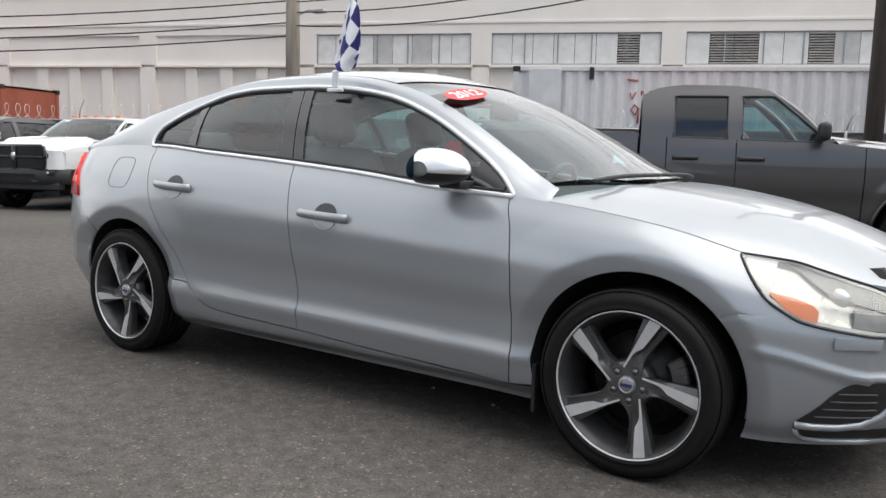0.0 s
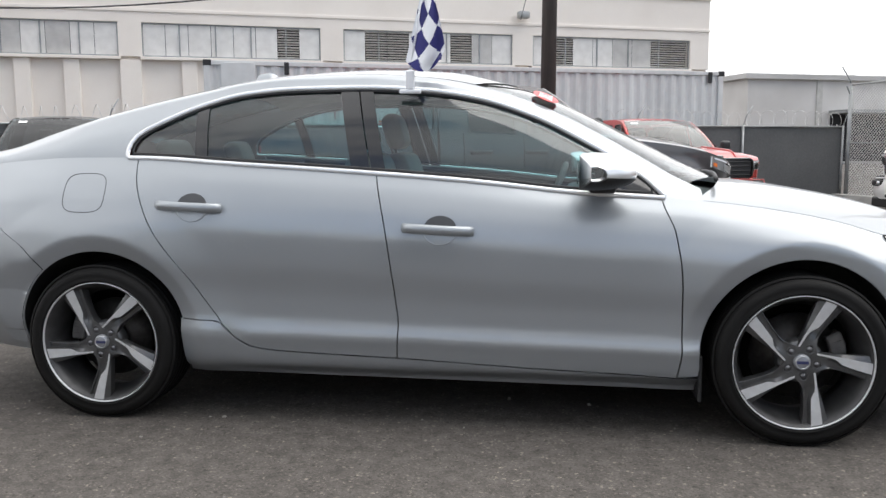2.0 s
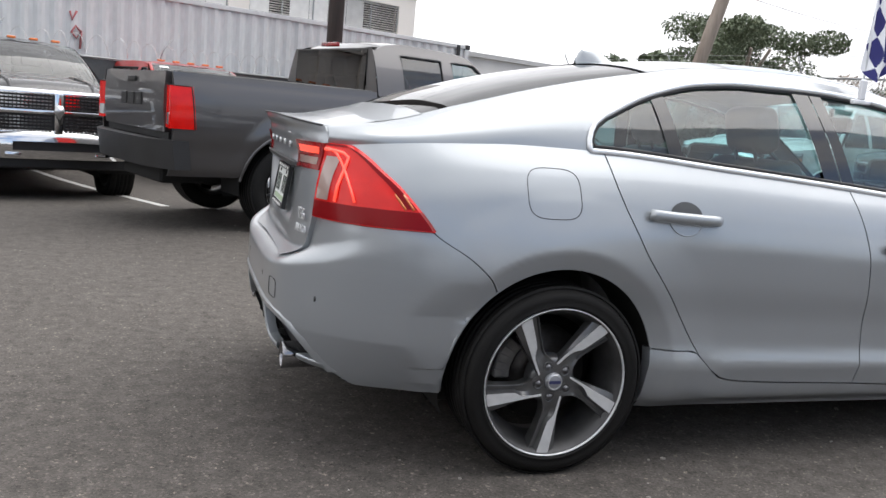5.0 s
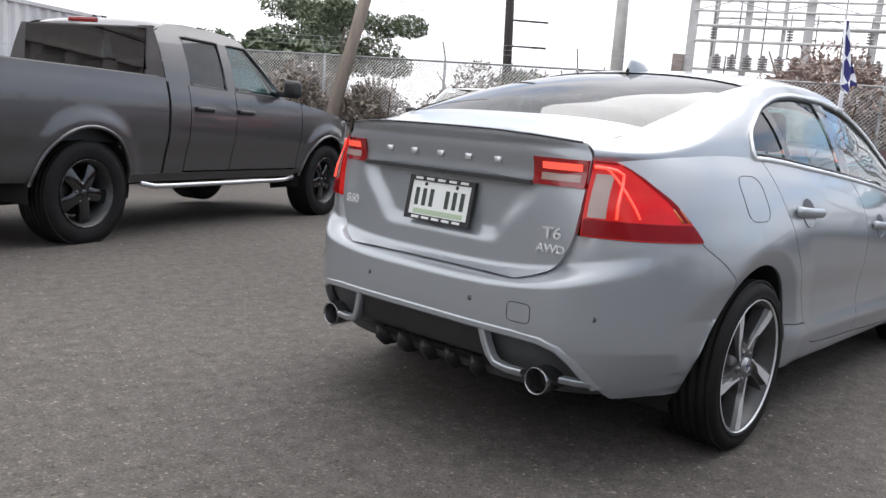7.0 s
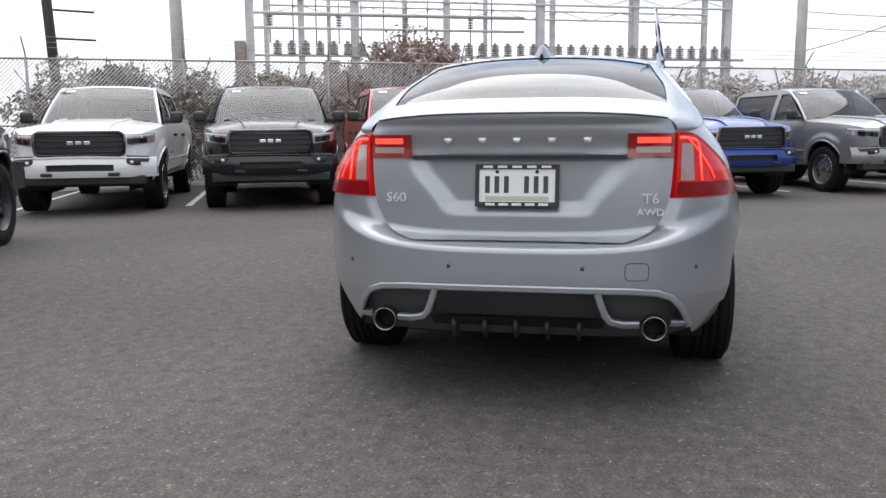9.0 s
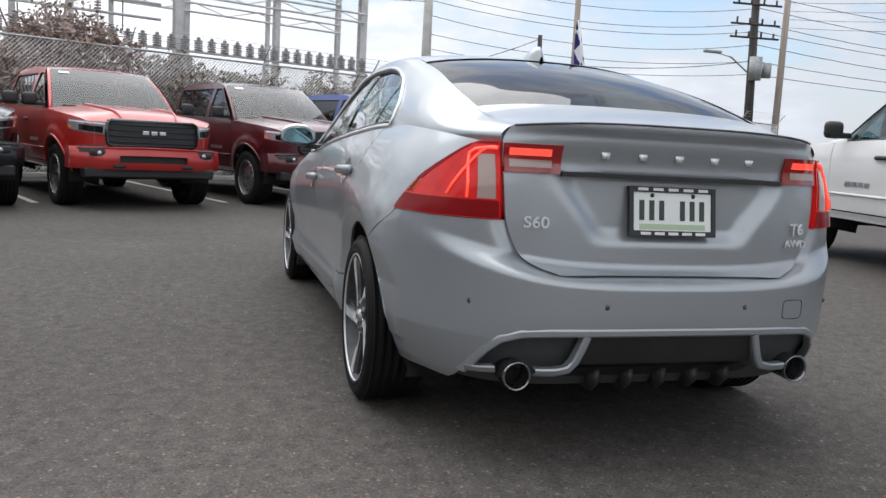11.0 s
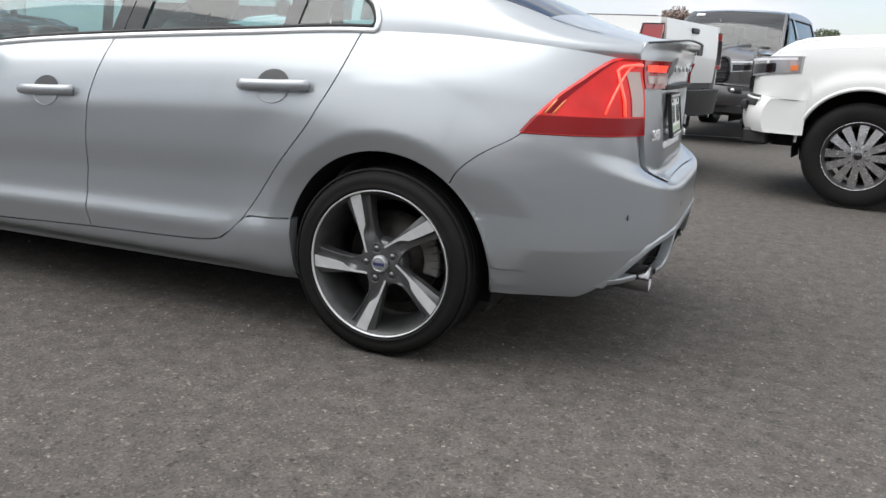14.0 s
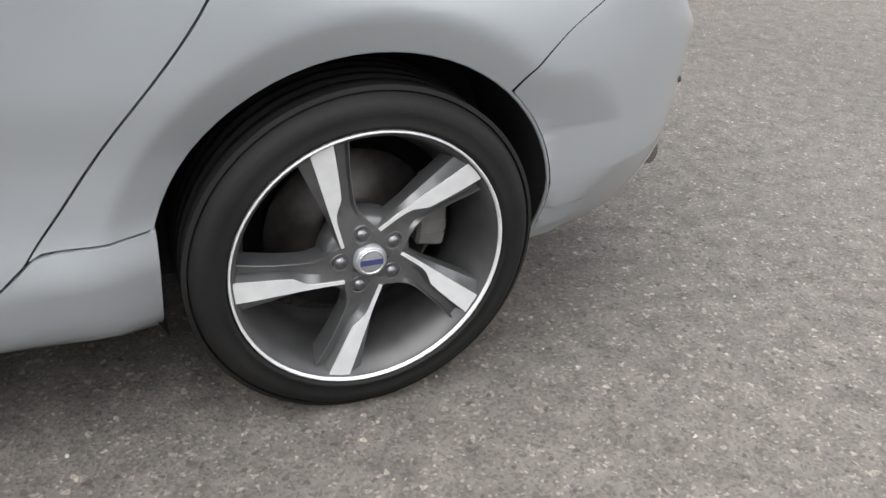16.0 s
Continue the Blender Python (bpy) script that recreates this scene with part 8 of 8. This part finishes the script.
for za, zb, sg in ((4.55, 5.2, 0.55), (4.95, 5.6, 0.5), (5.25, 6.2, 0.45), (5.6, 6.8, 0.3)):
    wire((wp.x, wp.y, za + 0.3), (0.33, 13.05, zb), sg, 0.018)
    wire((wp.x, wp.y, za), (-46, -4, za + 0.2), 0.9, 0.022)
wire((0.33, 13.05, 5.6), (9.3, 13.5, 4.4), 0.3)
wire((0.33, 13.05, 6.3), (44, 40, 9), 0.8)
wire((0.33, 13.05, 6.6), yard(8.9, 23.5, 5.6), 0.2)

# electric substation behind the east fence
sub = thing("substation", "grey steel electric substation with beams and insulators", "substation")
M_SUB = textured("weathered_grey_steel", (0.50, 0.49, 0.49), (0.66, 0.65, 0.64), 2, (0.5, 0.7), metal=0.0)
M_INS = textured("grey_porcelain", (0.24, 0.225, 0.22), (0.36, 0.34, 0.335), 4, (0.3, 0.45))
for u, vs, h in ((34, (2.7, 0.4, -2.06, -6.42, -11.06, -16.0, -21.0), 10.2), (39, (2.0, -1.2, -5.2, -9.6, -13.4, -18.0, -22.5), 10.8)):
    for k, v in enumerate(vs):
        bm = bmesh.new()
        w = 0.20 if k % 2 else 0.26
        w *= 0.72 if u < 36 else 0.5
        # a flanged steel column
        box(bm, u - w, u - w + 0.03, v - w, v + w, -0.3, h, 0, 1, R)
        box(bm, u + w - 0.03, u + w, v - w, v + w, -0.3, h, 0, 1, R)
        box(bm, u - w + 0.03, u + w - 0.03, v - 0.02, v + 0.02, -0.3, h, 0, 1, R)
        box(bm, u - w - 0.12, u + w + 0.12, v - w - 0.12, v + w + 0.12, h * 0.42, h * 0.42 + 0.05, 0, 1, R)
        part("column", bm, M_SUB, sub, smooth=None)
    for z in (7.1, 8.7, 10.0):
        bm = bmesh.new()
        a, b = vs[0], vs[-1]
        rod(bm, yard(u - 0.25, a, z), yard(u - 0.25, b, z), 0.055, 6)
        rod(bm, yard(u - 0.25, a, z + 0.45), yard(u - 0.25, b, z + 0.45), 0.055, 6)
        n = 14
        for j in range(n):
            s = 0.45 if j % 2 else 0.0
            rod(bm, yard(u - 0.25, lerp(a, b, j / n), z + s), yard(u - 0.25, lerp(a, b, (j + 1) / n), z + 0.45 - s), 0.025, 4)
        part("lattice_beam", bm, M_SUB, sub, smooth=None)
for z in (4.55, 5.75, 6.4):
    bm = bmesh.new()
    rod(bm, yard(33.2, 2.5, z), yard(33.2, -21.5 if z < 5 else -10, z), 0.07, 6)
    part("bus_beam", bm, M_SUB, sub)
for k in range(36):
    v = 1.5 - 0.63 * k
    bm = bmesh.new()
    for j in range(6):
        z = 4.62 + 0.10 * j
        rod(bm, yard(33.2, v, z), yard(33.2, v, z + 0.06), 0.20 if j < 5 else 0.10, 10)
        rod(bm, yard(33.2, v, z + 0.06), yard(33.2, v, z + 0.10), 0.07, 8)
    part("insulator", bm, M_INS, sub)
for k in range(11):
    v = 1.8 - 1.05 * k
    bm = bmesh.new()
    rod(bm, yard(34.3, v, 5.2), yard(34.3, v, rng.choice((7.1, 8.7, 10.0))), 0.035, 5)
    if k % 3 == 0:
        for j in range(5):
            rod(bm, yard(34.3, v, 6.0 + 0.12 * j), yard(34.3, v, 6.06 + 0.12 * j), 0.15, 8)
    part("riser", bm, M_INS, sub)
for v0, v1, z1 in ((3.4, 2.9, 5.2), (-0.6, -1.3, 4.4)):
    bm = bmesh.new()
    box(bm, 33.6, 35.0, v1, v0, -0.3, z1, 0.05, 2, R)
    part("transformer_tank", bm, textured("brown_tank_paint", (0.22, 0.175, 0.155), (0.30, 0.25, 0.22), 2, (0.5, 0.7)), sub)
for k in range(5):
    wire(yard(33.8, 2.7, 8.9 + 0.2 * k), yard(33.8, -21, 8.8 + 0.2 * k), 0.5, 0.018)

q = yard(34, 5.8)
pole("utility_pole", "pale concrete utility pole behind the fence", (q.x, q.y, -0.3), (q.x - 0.3, q.y, 12), 0.34, 0.22, M_CONCRETE)
q = yard(34, 10.9)
p = pole("utility_pole", "dark timber utility pole with crossarms", (q.x, q.y, -0.3), (q.x - 0.6, q.y + 0.2, 12), 0.24, 0.18, M_DARKPOLE)
for z in (5.2, 6.4, 8.0):
    bm = bmesh.new()
    rod(bm, (q.x - 0.3, q.y, z), (q.x + 0.9, q.y - 1.3, z), 0.05, 6)
    part("crossarm", bm, M_DARKPOLE, p)
# street of poles to the south-east
for y, z, r, m, lab in ((-10.1, 12.5, 0.30, M_CONCRETE, "pale concrete utility pole behind the fence"), (-19.0, 12.0, 0.20, M_WOODPOLE, "slim timber utility pole beyond the fence"),
                        (-16.8, 7.5, 0.17, M_DARKPOLE, "short dark timber pole beyond the fence"), (-33.2, 13.5, 0.24, M_WOODPOLE, "timber utility pole beyond the fence")):
    pole("utility_pole", lab, (40, y, -0.3), (40.05, y, z), r, r * 0.75, m)
p = pole("utility_pole", "dark utility pole carrying a transformer and crossarms", (40, -31.3, -0.3), (40.3, -31.0, 13.0), 0.30, 0.22, M_DARKPOLE)
bm = bmesh.new()
rod(bm, (39.6, -31.0, 6.0), (39.6, -31.0, 7.4), 0.38, 16)
rod(bm, (39.7, -31.9, 6.2), (39.7, -31.9, 7.1), 0.28, 14)
part("transformer_can", bm, M_STEEL, p)
for z in (8.6, 9.4, 10.6):
    bm = bmesh.new()
    rod(bm, (39.8, -32.6, z), (40.2, -29.4, z), 0.07, 6)
    for k in range(4):
        rod(bm, (39.9, -32.3 + 0.9 * k, z), (39.9, -32.3 + 0.9 * k, z + 0.35), 0.06, 6)
    part("crossarm", bm, M_DARKPOLE, p)
bm = bmesh.new()
tube(bm, [(40, -31, 6.3), (40, -29.5, 7.3), (40, -28.4, 7.5)], 0.05, 6)
box(bm, 39.8, 40.2, -28.7, -27.6, 7.45, 7.62, 0.05, 2)
part("lamp_arm", bm, M_STEEL, p)
pole("utility_pole", "leaning dark timber pole by the road", (40, -41.3, -0.3), (40, -42.9, 10.3), 0.34, 0.26, M_DARKPOLE)
for k, (z0, z1, sg) in enumerate(((11.2, 12.6, 0.8), (10.4, 11.6, 0.9), (9.5, 10.4, 0.9), (9.0, 9.6, 0.8), (8.2, 8.8, 0.9), (7.2, 7.4, 0.7), (6.4, 6.6, 0.6))):
    wire((40, -31.2, z0), (52, -95, z1 + 3.0), sg * 2, 0.02)
    wire((40, -31.2, z0), (40, -10.1, z0 - 0.2), sg, 0.016)
    if k < 4:
        wire((40, -10.1, z0 - 0.3), yard(34, 5.8, z0 - 0.4), sg, 0.02)
wire((40, -16.8, 7.3), (40, -10.1, 5.0), 0.2, 0.02)
wire((40, -16.8, 6.0), (40, -31, 7.2), 0.4, 0.02)
for k in range(4):
    wire((20, -70, 13 + 0.9 * k), (75, -60, 16 + 0.9 * k), 1.4, 0.022)

# white-roofed shed along the road to the south
shed = thing("roadside_shed", "long low open shed with a white roof across the road", "shed")
bm = bmesh.new()
box(bm, 30, 62, -75, -66, 4.3, 4.75)
part("roof", bm, textured("white_roof_sheet", (0.62, 0.62, 0.62), (0.72, 0.72, 0.72), 0.4, (0.5, 0.7)), shed, smooth=None)
# solid near-black block stands for the shade under the open roof
bm = bmesh.new()
box(bm, 30.4, 61.6, -74.5, -66.4, -0.3, 4.3)
part("shade_block", bm, M_GAP, shed, smooth=None)


# trees
def tree(label, at, trunk_h, crown, n, seed, material, leaf=0.28):
    r = random.Random(seed)
    root = thing("tree", label, "tree")
    bm = bmesh.new()
    x, y = at
    tube(bm, [(x, y, -0.3), (x + 0.1, y, trunk_h * 0.5), (x - 0.1, y + 0.1, trunk_h)], 0.28, 8)
    for k in range(9):
        a = 2 * math.pi * k / 9 + r.uniform(-0.3, 0.3)
        e = Vector((x + crown[0] * 0.6 * math.cos(a), y + crown[1] * 0.6 * math.sin(a), trunk_h + crown[2] * r.uniform(0.3, 1.2)))
        s = Vector((x, y, trunk_h * r.uniform(0.7, 1.0)))
        tube(bm, [s, s.lerp(e, 0.5) + Vector((0, 0, 0.2)), e], 0.11, 5)
    part("trunk", bm, M_WOODPOLE, root)
    bm = bmesh.new()
    lumps = [(Vector((r.uniform(-0.8, 0.8), r.uniform(-0.8, 0.8), r.uniform(-0.6, 0.8))), r.uniform(0.22, 0.42)) for _ in range(22)]
    for k in range(n):
        c, rad = r.choice(lumps)
        while True:
            v = Vector((r.uniform(-1, 1), r.uniform(-1, 1), r.uniform(-1, 1)))
            if 0.3 < v.length < 1:
                break
        v = c + v * rad
        p = Vector((x + v.x * crown[0], y + v.y * crown[1], trunk_h + crown[2] * (0.75 + v.z)))
        q = Euler((r.uniform(-1.2, 1.2), r.uniform(-1.2, 1.2), r.uniform(0, 6.3))).to_matrix()
        l = leaf * r.uniform(0.6, 1.4)
        a = [bm.verts.new(p + q @ Vector(cc)) for cc in ((-l, 0, 0), (0, -l * 0.5, 0.15 * l), (l, 0, 0), (0, l * 0.5, 0.15 * l))]
        bm.faces.new(a)
    o = part("crown", bm, material, root, smooth=None)
    o["kind"] = "stuff"


tree("broad dark green tree behind the yard", (30.5, 40), 4.2, (4.6, 4.2, 2.5), 24000, 3, M_LEAF, 0.115)
tree("dark green tree behind the yard", (21.0, 34), 3.0, (3.0, 3.0, 1.3), 2500, 8, M_LEAF)
tree("rusty brown leafed tree across the road", (16.0, -150), 5.0, (4.5, 4.0, 3.0), 3500, 11, M_RUSTLEAF)
tree("dark green tree across the road", (-8.0, -170), 4.0, (5.0, 4.0, 2.8), 3000, 12, M_LEAF)
tree("dry tree across the road", (33.0, -160), 4.5, (3.4, 3.0, 2.6), 2000, 14, M_BRUSHLEAF)

# chequered flag clipped to the sedan's window
flag = thing("window_flag", "blue and white chequered flag on a clip-on window stick", "flag")
fx, fy = -0.112, -0.652
bm = bmesh.new()
box(bm, fx - 0.045, fx + 0.045, fy - 0.012, fy + 0.006, 1.335, 1.352, 0.004, 1)
box(bm, fx - 0.018, fx + 0.018, fy - 0.010, fy + 0.004, 1.350, 1.43, 0.006, 1)
M_FLAGWHITE = textured("flag_white", (0.70, 0.71, 0.74), (0.80, 0.81, 0.83), 6, (0.8, 0.9))
part("clip", bm, M_FLAGWHITE, flag)
bm = bmesh.new()
top_pt = Vector((fx + 0.05, fy + 0.047, 1.775))
rod(bm, (fx, fy, 1.42), top_pt, 0.005, 8)
part("stick", bm, M_FLAGWHITE, flag)
M_FLAGBLUE = textured("flag_blue", (0.018, 0.018, 0.11), (0.03, 0.03, 0.16), 6, (0.8, 0.9))
bm = bmesh.new()
NU, NVV = 48, 84
V = []
for i in range(NU + 1):
    row = []
    for j in range(NVV + 1):
        s, t = i / NU, j / NVV
        hold = Vector((fx, fy, 1.42)).lerp(top_pt, 0.99 - t * 0.86)
        spread = 0.02 + 0.155 * t ** 0.85 * (1 - 0.15 * sm(0.8, 1, t))
        fold = 0.022 * math.sin(s * 8.0 + t * 2.0) * (0.3 + s) * (0.3 + t)
        droop = 0.045 * math.sin(math.pi * min(1.0, s * 1.1)) * t
        row.append(bm.verts.new(hold + Vector((s * spread - 0.026 * t, fold - 0.008 - s * spread * 0.05, -droop))))
    V.append(row)
for i in range(NU):
    for j in range(NVV):
        f = bm.faces.new((V[i][j], V[i + 1][j], V[i + 1][j + 1], V[i][j + 1]))
        s, t = (i + 0.5) / NU, (j + 0.5) / NVV
        k = int(math.floor(s * 1.75 + t * 2.9)) + int(math.floor(t * 2.9 - s * 1.75 + 10))
        f.material_index = k % 2
        f.smooth = True
o = finish("cloth", bm, [M_FLAGWHITE, M_FLAGBLUE], flag)
